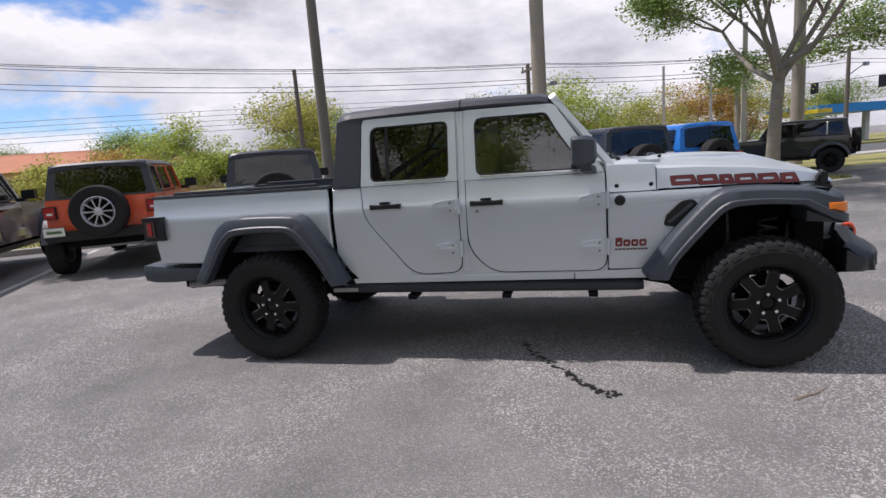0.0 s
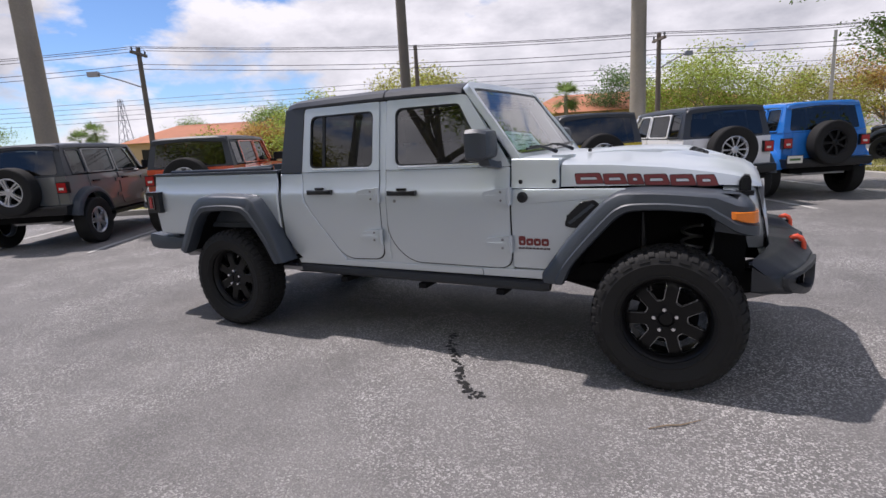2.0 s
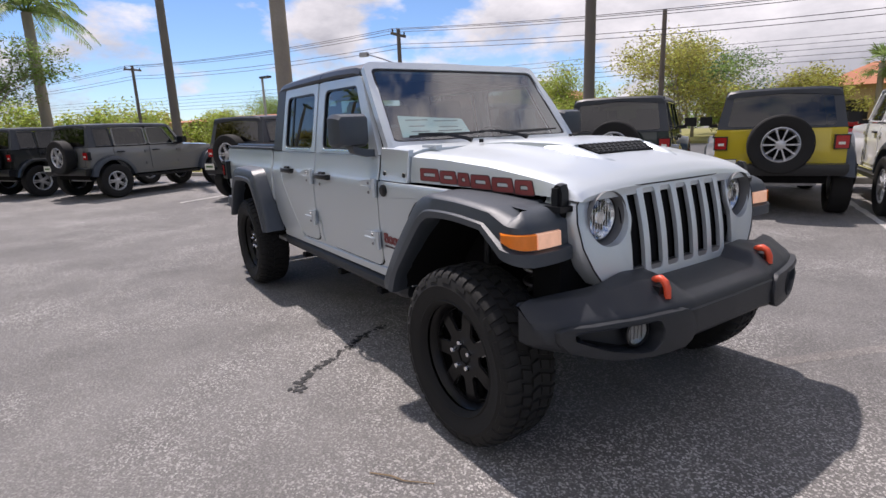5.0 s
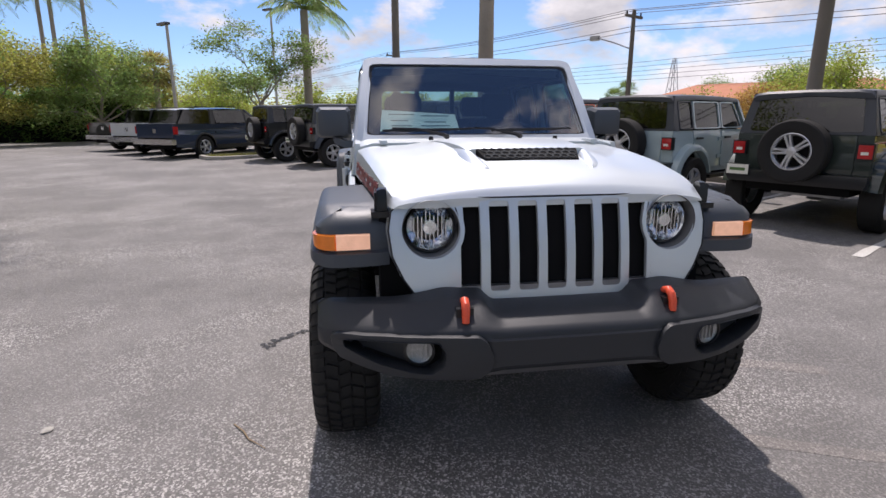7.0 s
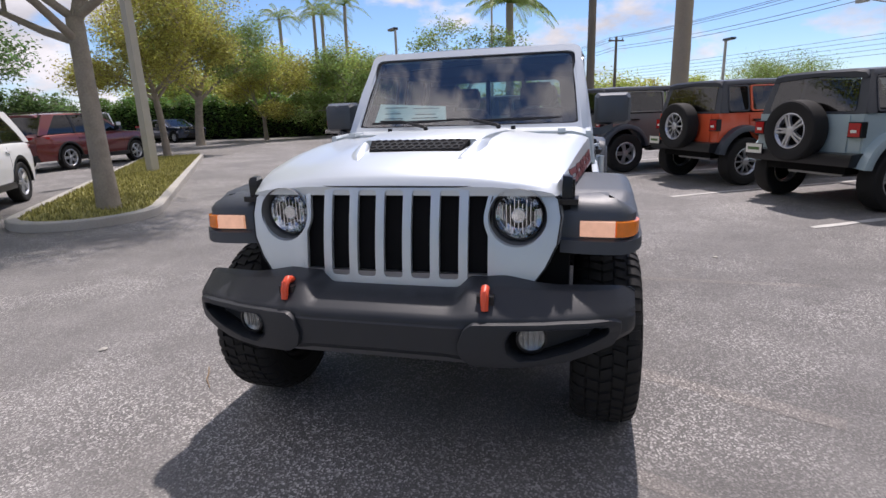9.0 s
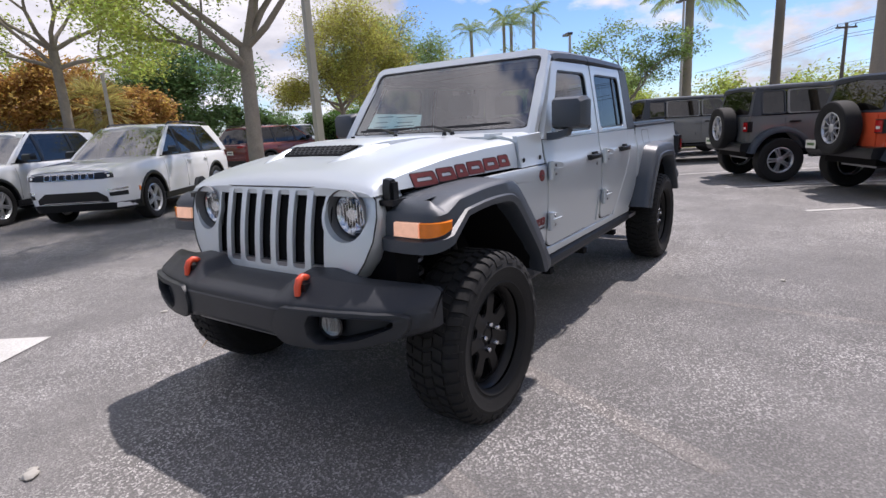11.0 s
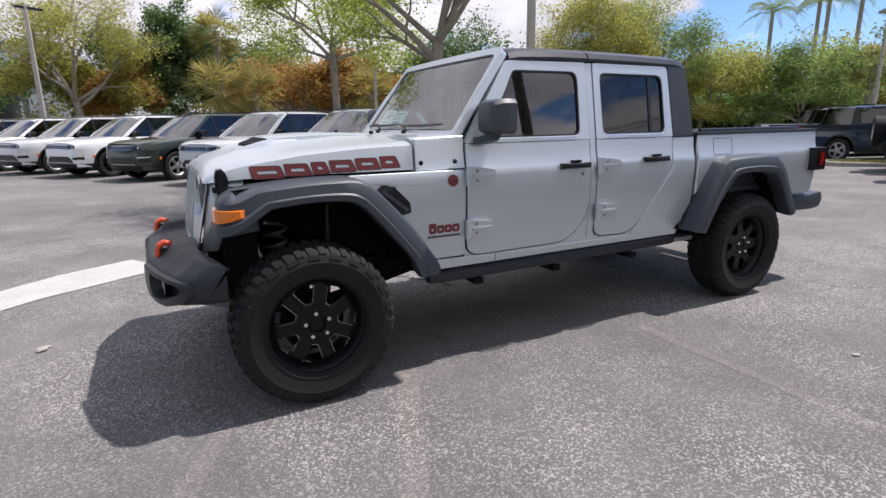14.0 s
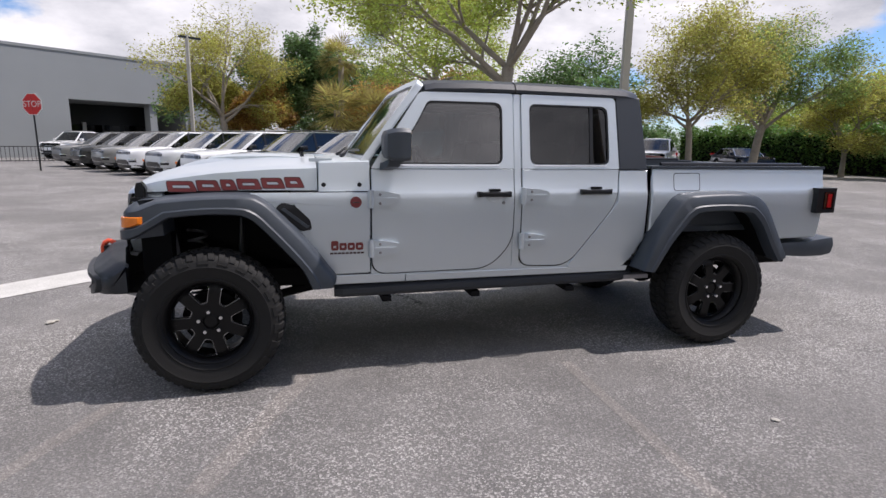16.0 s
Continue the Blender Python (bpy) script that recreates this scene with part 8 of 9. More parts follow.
def tree(label, x, y, height, spread, trunk_r, leaf, seed, count=9000, size=0.07, fork=0.35, lean=(0, 0), limbs=6, base_z=0.0, category="tree", clump=0.5, flat_top=0.55):
    """Tapered trunk, limbs that fork twice, and a crown of leaf clumps at the twig ends with gaps between them."""
    rng = random.Random(seed)
    nr = np.random.default_rng(seed)
    t = thing("tree", label, category)
    bm = bmesh.new()
    tips = []
    fz = height * fork
    top = Vector((lean[0], lean[1], fz))
    pts = [Vector((0, 0, -0.1)), Vector((lean[0] * 0.15, lean[1] * 0.15, fz * 0.3)), Vector((lean[0] * 0.5, lean[1] * 0.5, fz * 0.7)), top]
    tube(pts, [trunk_r * 1.35, trunk_r * 1.05, trunk_r * 0.95, trunk_r * 0.9], 12, bm, False)

    def grow(p, d, length, r, depth):
        q = [p]
        for i in range(3):
            d = (d + Vector((rng.uniform(-0.35, 0.35), rng.uniform(-0.35, 0.35), rng.uniform(-0.12, 0.25) if depth < 1 else rng.uniform(-0.28, 0.16)))).normalized()
            q.append(q[-1] + d * length / 3)
        tube(q, [r, r * 0.85, r * 0.7, r * 0.5], 7 if depth < 2 else 5, bm, False)
        if depth >= 1:
            tips.extend((q[2], q[3]))
        if depth < 3:
            for _ in range(3 if depth < 2 else 2):
                a = rng.uniform(0, 2 * math.pi)
                side = Vector((math.cos(a), math.sin(a), rng.uniform(-0.1, 0.5)))
                grow(q[rng.choice((2, 3, 3))], (d + side * 0.9).normalized(), length * rng.uniform(0.5, 0.75), r * 0.5, depth + 1)

    up = height - fz
    for k in range(limbs):
        a = 2 * math.pi * (k + rng.uniform(-0.3, 0.3)) / limbs
        el = rng.uniform(0.25, 1.3)
        d = Vector((math.cos(a) * math.cos(el), math.sin(a) * math.cos(el), math.sin(el)))
        reach = math.hypot(spread * math.cos(el), up * math.sin(el)) * 0.62
        grow(pts[-1 if k % 3 else -2].lerp(top, 0.6), d, reach, trunk_r * 0.5, 0)
    part("trunk", bm, BARK, t, "grey bark trunk and limbs", 60)
    tp = np.array([list(p) for p in tips])
    count, size = int(count * 1.7), size * 0.70
    idx = nr.integers(0, len(tp), count)
    off = np.clip(nr.normal(0, 0.8, (count, 3)), -1.5, 1.5) * np.array([clump, clump, clump * flat_top])
    leaves_object("crown", leaf_quads(tp[idx] + off, size, nr), leaf, t, "uneven crown of small leaves")
    t.matrix_basis = pose(x, y, base_z)
    return t


def frond_mesh(bm, origin, az, length, el0, droop, leaflets, width, seed):
    """One feather frond: arching rib with drooping leaflets."""
    rng = random.Random(seed)
    d = Vector((math.cos(az), math.sin(az), 0))
    side = Vector((-d.y, d.x, 0))
    pts = []
    for i in range(13):
        t = i / 12
        pts.append(origin + d * length * (t * math.cos(el0) * (1 - 0.15 * t)) + Vector((0, 0, length * (t * math.sin(el0) - droop * t * t))))
    tube(pts, [0.03 * (1 - 0.85 * i / 12) for i in range(13)], 5, bm, False)
    for i in range(leaflets):
        t = 0.12 + 0.88 * i / leaflets
        k = min(11, int(t * 12))
        p = pts[k].lerp(pts[k + 1], t * 12 - k)
        l = width * math.sin(math.pi * (0.15 + 0.8 * t)) * rng.uniform(0.85, 1.1)
        fw = (pts[k + 1] - pts[k]).normalized()
        for sg in (1, -1):
            tip = p + (side * sg * 0.8 + fw * 0.5) * l + Vector((0, 0, -l * rng.uniform(0.35, 0.7)))
            mid = p.lerp(tip, 0.5) + Vector((0, 0, l * 0.12))
            w = fw * 0.022
            bm.faces.new([bm.verts.new(v) for v in (p - w, mid - w * 1.3, tip, mid + w * 1.3)])


def palm(label, x, y, height, trunk_r, seed, fronds=14, length=2.4, base_z=0.0, lean=(0, 0), taper=0.8):
    rng = random.Random(seed)
    t = thing("palm", label, "palm tree")
    n = 14
    pts = [Vector((lean[0] * (i / n) ** 1.5, lean[1] * (i / n) ** 1.5, height * i / n - 0.05)) for i in range(n + 1)]
    bm = tube(pts, [trunk_r * (1.12 if i == 0 else (1.0 + (taper - 1.0) * i / n) * (1 + 0.02 * (i % 2))) for i in range(n + 1)], 16)
    part("trunk", bm, PALMBARK, t, "smooth ringed grey-brown palm trunk", 60)
    bm = bmesh.new()
    for k in range(fronds):
        frond_mesh(bm, pts[-1], 2 * math.pi * (k * 0.382) + rng.uniform(-0.2, 0.2), length * rng.uniform(0.85, 1.1), rng.uniform(0.15, 1.2), rng.uniform(0.5, 0.8), 34, 0.5, seed + k)
    part("crown", bm, FROND, t, "drooping feather fronds", 0)
    t.matrix_basis = pose(x, y, base_z)
    return t


def fan_palm(label, x, y, height, seed, radius=1.3, leaf=None, trunk_r=0.16):
    """Cabbage palm: stout trunk and a ball of stiff fans, the lower ones hanging."""
    rng = random.Random(seed)
    t = thing("palm", label, "palm tree")
    part("trunk", tube([(0, 0, -0.05), (0.03, 0, height * 0.5), (0, 0.04, height)], [trunk_r * 1.1, trunk_r, trunk_r * 0.95], 10), PALMBARK, t, "rough brown trunk", 60)
    bm = bmesh.new()
    for k in range(46):
        el = rng.uniform(-0.9, 1.4)
        az = rng.uniform(0, 2 * math.pi)
        d = Vector((math.cos(az) * math.cos(el), math.sin(az) * math.cos(el), math.sin(el)))
        c = Vector((0, 0.04, height)) + d * radius * rng.uniform(0.35, 0.6)
        tube([Vector((0, 0.04, height)), c], 0.012, 4, bm, False)
        side = d.cross(Vector((0, 0, 1))).normalized()
        upv = side.cross(d)
        for j in range(15):
            a = -1.25 + 2.5 * j / 14
            tip = c + (d * math.cos(a) + side * math.sin(a)) * radius * 0.62 + Vector((0, 0, -0.22 * radius * rng.random()))
            w = (side * math.cos(a) - d * math.sin(a)) * 0.03
            mid = c.lerp(tip, 0.55)
            bm.faces.new([bm.verts.new(v) for v in (c, mid + w, tip, mid - w)])
    part("crown", bm, leaf or SABAL, t, "ball of stiff fan leaves", 0)
    t.matrix_basis = pose(x, y, 0)
    return t


def thicket(name, label, centres, leaf, count, size, seed, kind="stuff", category="bushes"):
    """Bushes or far woods as one mass of leaves in clumps: rows of x, y, z, radius across, radius up."""
    nr = np.random.default_rng(seed)
    c = np.array(centres)
    w = c[:, 3] ** 2 * c[:, 4]
    # each large form is broken into many clumps on its shell
    sub = []
    for row in c:
        for _ in range(26):
            d = nr.normal(0, 1, 3)
            d /= np.linalg.norm(d)
            d[2] = abs(d[2]) if nr.random() < 0.75 else d[2]
            f = nr.uniform(0.55, 1.0)
            sub.append((*(row[:3] + d * f * np.array([row[3], row[3], row[4]])), 0.30 * row[3]))
    sub = np.array(sub)
    count, size = int(count * 1.4), size * 0.75
    idx = nr.integers(0, len(sub), count)
    off = np.clip(nr.normal(0, 0.55, (count, 3)), -1.1, 1.1) * sub[idx, 3:4]
    p = sub[idx, :3] + off
    p[:, 2] = np.maximum(p[:, 2], 0.05)
    return tagged(leaves_object(name, leaf_quads(p, size, nr), leaf), label, category, kind=kind)


# trees that stand near
tree("live oak with a pale trunk on the grass bed", -2.72, -6.62, 6.9, 2.9, 0.14, LIME, 11, 24000, 0.068, 0.42, (-0.3, -0.3), 8, 0.1, clump=0.40)
tree("live oak shading the end of the jeep row", 6.33, 12.88, 7.6, 5.2, 0.17, OAK, 23, 50000, 0.09, 0.40, (0.1, -0.1), 9, 0.15, clump=0.46)
tree("small tree in the bed between parked vehicles", -19.2, -4.4, 4.7, 1.5, 0.08, OAK, 31, 6500, 0.085, 0.40, base_z=0.05, clump=0.30)
# beyond the SUV row
tree("slender oak behind the parked SUVs", -4.15, -17.8, 7.4, 3.3, 0.15, LIME, 41, 17000, 0.085, 0.58, (0.1, 0.2), 8, clump=0.42)
tree("open-crowned tree before the grey building", 5.55, -32.0, 9.3, 2.2, 0.20, OLIVE, 43, 13000, 0.10, 0.30, (0.2, 0), 8, clump=0.45, flat_top=0.9)
tree("oak behind the island pole", -14.8, -15.9, 6.9, 1.75, 0.13, OLIVE, 48, 24000, 0.085, 0.36, (0.2, 0), 9, clump=0.42, flat_top=0.8)
tree("green oak beside the hedge", -21.6, -19.6, 7.7, 2.1, 0.20, OAK, 47, 28000, 0.095, 0.34, (-0.2, 0.2), 9, clump=0.46, flat_top=0.9)
tree("yellow-green young tree at the hedge", -26.2, -18.4, 5.0, 2.0, 0.12, OLIVE, 49, 14000, 0.10, 0.26, (0, 0), 8, clump=0.45)
tree("green tree at the hedge end", -29.1, -14.4, 5.3, 1.8, 0.12, OAK, 50, 15000, 0.11, 0.22, (0, 0), 8, clump=0.5)
# across the road and past the pickups: x, y, height, width, leaf
FAR = ((-21.8, 24.2, 4.2, 4.6, LIME), (-27.3, 20.0, 2.6, 3.0, OLIVE), (-27.0, 25.0, 2.8, 4.6, RUST), (-16.0, 30.0, 5.2, 2.6, OAK), (3.3, 37.3, 5.4, 4.5, LIME), (7.4, 41.9, 6.2, 5.2, OLIVE), (11.4, 44.1, 6.8, 5.6, RUST),
       (15.6, 46.5, 6.0, 5.2, OLIVE), (31.5, 69.0, 6.6, 7.0, OAK), (-17.5, 36.1, 5.8, 5.4, DEEP), (-6.1, 42.4, 5.8, 4.6, DEEP), (-0.3, 35.3, 5.9, 5.4, LIME), (-11.6, 34.8, 3.4, 4.0, OLIVE), (-13.0, 29.4, 2.9, 2.6, LIME),
       (-20.0, 26.8, 3.3, 3.2, LIME), (-14.5, 26.3, 4.9, 4.6, OLIVE), (-29.3, 29.4, 4.2, 4.4, OAK), (-63.0, 20.0, 5.8, 7.6, OAK), (-45.0, 9.5, 3.1, 3.0, LIME), (-52.6, 40.0, 4.8, 4.0, OAK), (-35.2, -9.7, 4.0, 3.2, LIME), (-39.6, -11.1, 3.8, 4.6, LIME))
WORDS = {"LIME": "bright yellow-green", "OLIVE": "yellow-olive", "RUST": "rusty gold", "OAK": "green", "DEEP": "dark green"}
for i, (x, y, h, w, leaf) in enumerate(FAR):
    kind_ = {id(LIME): "LIME", id(OLIVE): "OLIVE", id(RUST): "RUST", id(OAK): "OAK", id(DEEP): "DEEP"}[id(leaf)]
    tree(WORDS[kind_] + (" tree standing across the road" if y > 0 else " tree standing past the parked pickups"), x, y, h, w / 2, 0.10, leaf, 200 + i, int(1500 * w), 0.13 if h < 6.5 else 0.15, 0.18, (0, 0), 8, clump=0.11 * w + 0.1)
palm("tall palm trunk among the parked jeeps", -12.1, 3.15, 7.6, 0.24, 61, base_z=0.15)
palm("tall grey palm trunk behind the white jeep", -0.06, 10.62, 7.8, 0.20, 62, base_z=0.15)
palm("palm with drooping fronds beyond the jeeps", -21.4, -2.65, 5.75, 0.20, 63, fronds=20, base_z=0.15, length=2.8)
for i, (x, y, h) in enumerate(((-58, -26.6, 13.2), (-60, -31.5, 13.6), (-56, -33.8, 12.0), (-58, -29.5, 12.4))):
    palm("tall coconut palm behind the hedge", x, y, h, 0.22, 70 + i, 20, 4.3, lean=(0.8, 0.5))
fan_palm("low cabbage palm behind the parked SUVs", -2.5, -26.3, 3.0, 81, 1.7)
fan_palm("low cabbage palm behind the parked SUVs", -0.7, -26.0, 3.1, 89, 1.7)
fan_palm("tall cabbage palm behind the parked SUVs", -1.1, -27.8, 5.9, 82, 1.4)
fan_palm("cabbage palm beside a low building", -8.5, -25.5, 3.0, 83, 1.7)
fan_palm("cabbage palm across the road", -8.7, 36.4, 4.0, 84, 1.2, FROND)
fan_palm("cabbage palm across the road", -57.9, 31.3, 4.2, 85, 1.4, FROND)
fan_palm("cabbage palm across the road", -59.5, 30.5, 3.4, 86, 1.4, FROND)
palm("tall pale palm trunk behind the oak", 9.6, 20.2, 7.8, 0.24, 64, base_z=0.1)
fan_palm("cabbage palm at the hedge end", -30.1, -11.7, 3.9, 87, 1.3, SABAL)
palm("feather palm beyond the crossing", 13.2, 41.0, 5.2, 0.2, 88, 22, 2.3)
# hedge
nr = np.random.default_rng(9)
h_a, h_b = Vector((-31.5, -13.5, 0)), Vector((-27.0, -32.0, 0))
cnt = 52000
tt = nr.random(cnt)
dep = nr.normal(0, 0.42, cnt)
hz = 2.75 * nr.random(cnt) ** 0.75 + 0.25 * np.sin(tt * 60)
dirn = (h_b - h_a).normalized()
hp = np.stack([h_a.x + (h_b.x - h_a.x) * tt - dirn.y * dep, h_a.y + (h_b.y - h_a.y) * tt + dirn.x * dep, np.maximum(hz, 0.05)], 1)
tagged(leaves_object("hedge", leaf_quads(hp, 0.10, nr), HEDGE), "tall dense green hedge behind the car park", "hedge", kind="stuff")
# solid near-black core: the hedge's inner shade put in as colour
bm = loft([[(p.x - dirn.y * a, p.y + dirn.x * a, z) for a, z in ((-0.3, 0), (-0.3, 2.2), (0.3, 2.2), (0.3, 0))] for p in (h_a, h_b)])
tagged(part("hedge_core", bm, DARK), "near-black core block, painted shade inside the hedge", "hedge", kind="stuff")


def belt(a, b, n, rad, hgt, seed, jitter=1.5, zfrac=0.5):
    rng = random.Random(seed)
    out = []
    for i in range(n):
        t = (i + rng.random()) / n
        r, h = rad * rng.uniform(0.7, 1.3), hgt * rng.uniform(0.7, 1.2)
        out.append((a[0] + (b[0] - a[0]) * t + rng.uniform(-jitter, jitter), a[1] + (b[1] - a[1]) * t + rng.uniform(-jitter, jitter), h * zfrac, r, h * zfrac))
    return out


thicket("woods", "rust-coloured bushes behind the SUV row", belt((-3.6, -31.0), (-13, -27.6), 7, 2.1, 5.2, 1, 0.8), RUST, 30000, 0.15, 2)
thicket("woods", "golden bushes behind the SUV row", belt((4.4, -33.6), (2.5, -34.0), 3, 1.5, 5.2, 31, 0.5), RUST, 12000, 0.15, 32)
thicket("woods", "tall dark green trees behind the SUV row", belt((1.6, -35.0), (-0.6, -35.4), 3, 1.7, 8.4, 33, 0.5), DEEP, 18000, 0.16, 34)
thicket("woods", "dense green trees behind the SUV row", belt((8, -40), (-24, -34), 12, 3.0, 7.4, 3), DEEP, 44000, 0.19, 4)
thicket("woods", "yellow-green trees beside the building", belt((6.5, -35), (3.5, -36.5), 3, 2.0, 5.8, 5), OLIVE, 16000, 0.16, 6)
thicket("woods", "yellow-green trees behind the hedge", belt((-34, -15), (-38, -36), 9, 3.0, 5.6, 7), LIME, 34000, 0.18, 8)
thicket("woods", "rusty trees behind the hedge", belt((-40, -13), (-44, -32), 6, 3.0, 6.2, 9), OLIVE, 20000, 0.2, 10)
thicket("woods", "green trees past the pickups", belt((-46, -6), (-52, 12), 7, 2.6, 3.2, 11), LIME, 14000, 0.2, 12)
a_, b_ = row_pt(-90, 60), row_pt(70, 66)
thicket("far_trees", "far dark line of trees along the horizon", belt((a_.x, a_.y), (b_.x, b_.y), 26, 4.0, 2.4, 21, 4), OAK, 26000, 0.3, 22)
thicket("far_trees", "far line of trees beyond the lot", belt((-75, 30), (-80, -40), 12, 5.0, 3.6, 23, 4), OLIVE, 14000, 0.36, 24)
thicket("far_trees", "far trees round the grey building", belt((40, -70), (-30, -60), 14, 5.0, 6.5, 25, 4), DEEP, 22000, 0.3, 26)
# added belt, always out of view: keeps low sky off the truck's front
thicket("woods", "added unseen trees that block sky light at the open end", belt((25, -21), (26, 24), 14, 3.0, 8.0, 51), OAK, 26000, 0.26, 52)
thicket("woods", "low dark green bushes behind the white pickup", belt((-14, -37), (-29, -35), 8, 2.0, 3.8, 27), DEEP, 18000, 0.17, 28)


# ---- poles, wires, buildings, signs ----
POLEC = mat("pole_concrete", (0.42, 0.40, 0.35), rough=0.85, vary=0.15, scale=1.5, bump=0.4, bump_scale=50.0, dirt=0.1)
POLEB = mat("brown_pole", (0.17, 0.15, 0.125), rough=0.85, vary=0.2, scale=2.0, bump=0.4, bump_scale=50.0)
WOOD = mat("weathered_wood", (0.15, 0.125, 0.10), rough=0.95, vary=0.3, scale=2.0, bump=0.5, bump_scale=40.0)
WIRE = mat("black_wire", (0.02, 0.02, 0.022), rough=0.6)
GREYWALL = mat("grey_stucco", (0.235, 0.25, 0.255), rough=0.9, vary=0.06, scale=0.4, bump=0.3, bump_scale=30.0, dirt=0.05)
WHITEWALL = mat("white_stucco", (0.62, 0.62, 0.60), rough=0.9, vary=0.08, scale=0.5, bump=0.3, bump_scale=30.0)
TILE = mat("terracotta_roof", (0.42, 0.17, 0.09), rough=0.85, vary=0.2, scale=1.0, bump=0.8, bump_scale=6.0)
SAND = mat("sand_stucco", (0.55, 0.40, 0.25), rough=0.9, vary=0.1, scale=0.4)


def pole_thing(name, label, x, y, h, r0, r1, material, square=False, base_z=0.0, lean=(0, 0)):
    t = thing(name, label, "pole")
    part("shaft", tube([(0, 0, -0.1), (lean[0], lean[1], h)], [r0, r1], 4 if square else 12), material, t, smooth=30 if square else 60)
    t.matrix_basis = pose(x, y, base_z, 0, 0, 35 if square else 0)
    return t


pole_thing("lamp_post", "thin brown lamp post standing in the verge", -16.2, 0.85, 10.5, 0.15, 0.10, POLEB, base_z=0.15)
pole_thing("lamp_post", "thin brown lamp post standing in the verge", -5.0, 7.7, 10.5, 0.135, 0.09, POLEB, base_z=0.15)
p_ = pole_thing("lamp_post", "square pale concrete pole on the grass bed", -8.05, -10.55, 5.5, 0.16, 0.13, POLEC, True, base_z=0.1)
part("pole_cap", box(-0.12, 0.12, -0.12, 0.12, 5.5, 5.62, 0.02), POLEC, p_)
pole_thing("lamp_post", "pale concrete pole behind the row of SUVs", -7.4, -22.0, 4.2, 0.10, 0.08, POLEC, True)
p_ = pole_thing("lamp_post", "pale pole with a small camera beside the SUV row", 6.6, -27.0, 6.6, 0.12, 0.10, POLEC, True)
part("camera_arm", box(-0.7, 0.4, -0.05, 0.05, 6.45, 6.55), SMOOTH_BLACK, p_)
for i, (x, y, h) in enumerate(((7.1, 35.2, 6.3), (10.0, 35.2, 6.2), (7.3, 18.9, 5.6))):
    pole_thing("lamp_post", "pale concrete street pole by the crossing", x, y, h, 0.14, 0.11, POLEC, True)


def cobra(x, y, h, az, label):
    t = thing("street_lamp", label, "street lamp")
    part("shaft", tube([(0, 0, -0.1), (0, 0, h)], [0.10, 0.07], 10), POLEC, t, smooth=60)
    d = Vector((math.cos(az), math.sin(az), 0))
    part("head", box(-0.1, 0.75, -0.13, 0.13, h - 0.06, h + 0.06, 0.03), SMOOTH_BLACK, t).matrix_basis = pose(0, 0, 0, 0, 0, math.degrees(az))
    t.matrix_basis = pose(x, y, 0)


cobra(-26.4, -9.7, 5.9, 3.9, "grey street lamp with a flat head")
cobra(-37.0, -6.0, 8.5, 3.9, "grey street lamp with a flat head")
cobra(-30.0, 8.0, 4.6, 0.3, "distant grey street lamp with a flat head")


def utility(x, y, h, lamp=None, arm=True):
    t = thing("utility_pole", "weathered wooden utility pole carrying wires", "utility pole")
    part("shaft", tube([(0, 0, -0.1), (0, 0, h)], [0.15, 0.10], 10), WOOD, t, smooth=60)
    if arm:
        part("crossarm", box(-0.06, 0.06, -0.7, 0.7, h - 0.35, h - 0.23), WOOD, t)
        for yy in (-0.6, 0, 0.6):
            part("insulator", tube([(0, yy, h - 0.23), (0, yy, h - 0.08)], 0.04, 8), SMOOTH_BLACK, t)
    if lamp:
        part("lamp_arm", tube([(0, 0, h * 0.72), (lamp * 0.5, 0, h * 0.78), (lamp, 0, h * 0.83)], 0.035, 6), STEEL, t)
        part("lamp_head", box(min(lamp, lamp * 1.25), max(lamp, lamp * 1.25), -0.1, 0.1, h * 0.815, h * 0.85, 0.02), STEEL, t)
    t.matrix_basis = pose(x, y, 0, 0, 0, math.degrees(math.atan2(D.y, D.x)))
    return t


utility(-22.7, 13.2, 6.5, lamp=-2.0)
utility(-12.5, 21.45, 6.3, arm=False)
utility(-1.2, 25.3, 5.9, lamp=1.3)
utility(-46.0, 3.0, 6.8)
utility(18.0, 35.5, 6.4, lamp=1.3)
line_pts = [(-90, -14, 7.0), (-46, 3, 6.8), (-22.7, 13.2, 6.5), (-1.2, 25.3, 5.9), (18, 35.5, 6.4), (60, 58, 6.6)]
for k, (off, dz) in enumerate(((-0.6, -0.05), (0.0, -0.02), (0.6, -0.05), (0.0, -0.75), (0.15, -0.95))):
    bm = bmesh.new()
    for a, b in zip(line_pts, line_pts[1:]):
        q = []
        for i in range(11):
            t = i / 10
            q.append((a[0] + (b[0] - a[0]) * t + off * -0.5, a[1] + (b[1] - a[1]) * t + off * 0.8, a[2] + (b[2] - a[2]) * t + dz - 1.2 * t * (1 - t)))
        tube(q, 0.014, 4, bm, False)
    tagged(part("power_line", bm, WIRE), "black overhead power line beside the road", "power line", "power lines")
for k in range(5):
    bm = bmesh.new()
    q = [(-120 + 16 * i, -22 + 8.4 * i + 16, 5.2 + 0.45 * k + 0.25 * math.cos(i)) for i in range(14)]
    tube(q, 0.018, 4, bm, False)
    tagged(part("power_line", bm, WIRE), "distant overhead power line", "power line", "power lines")
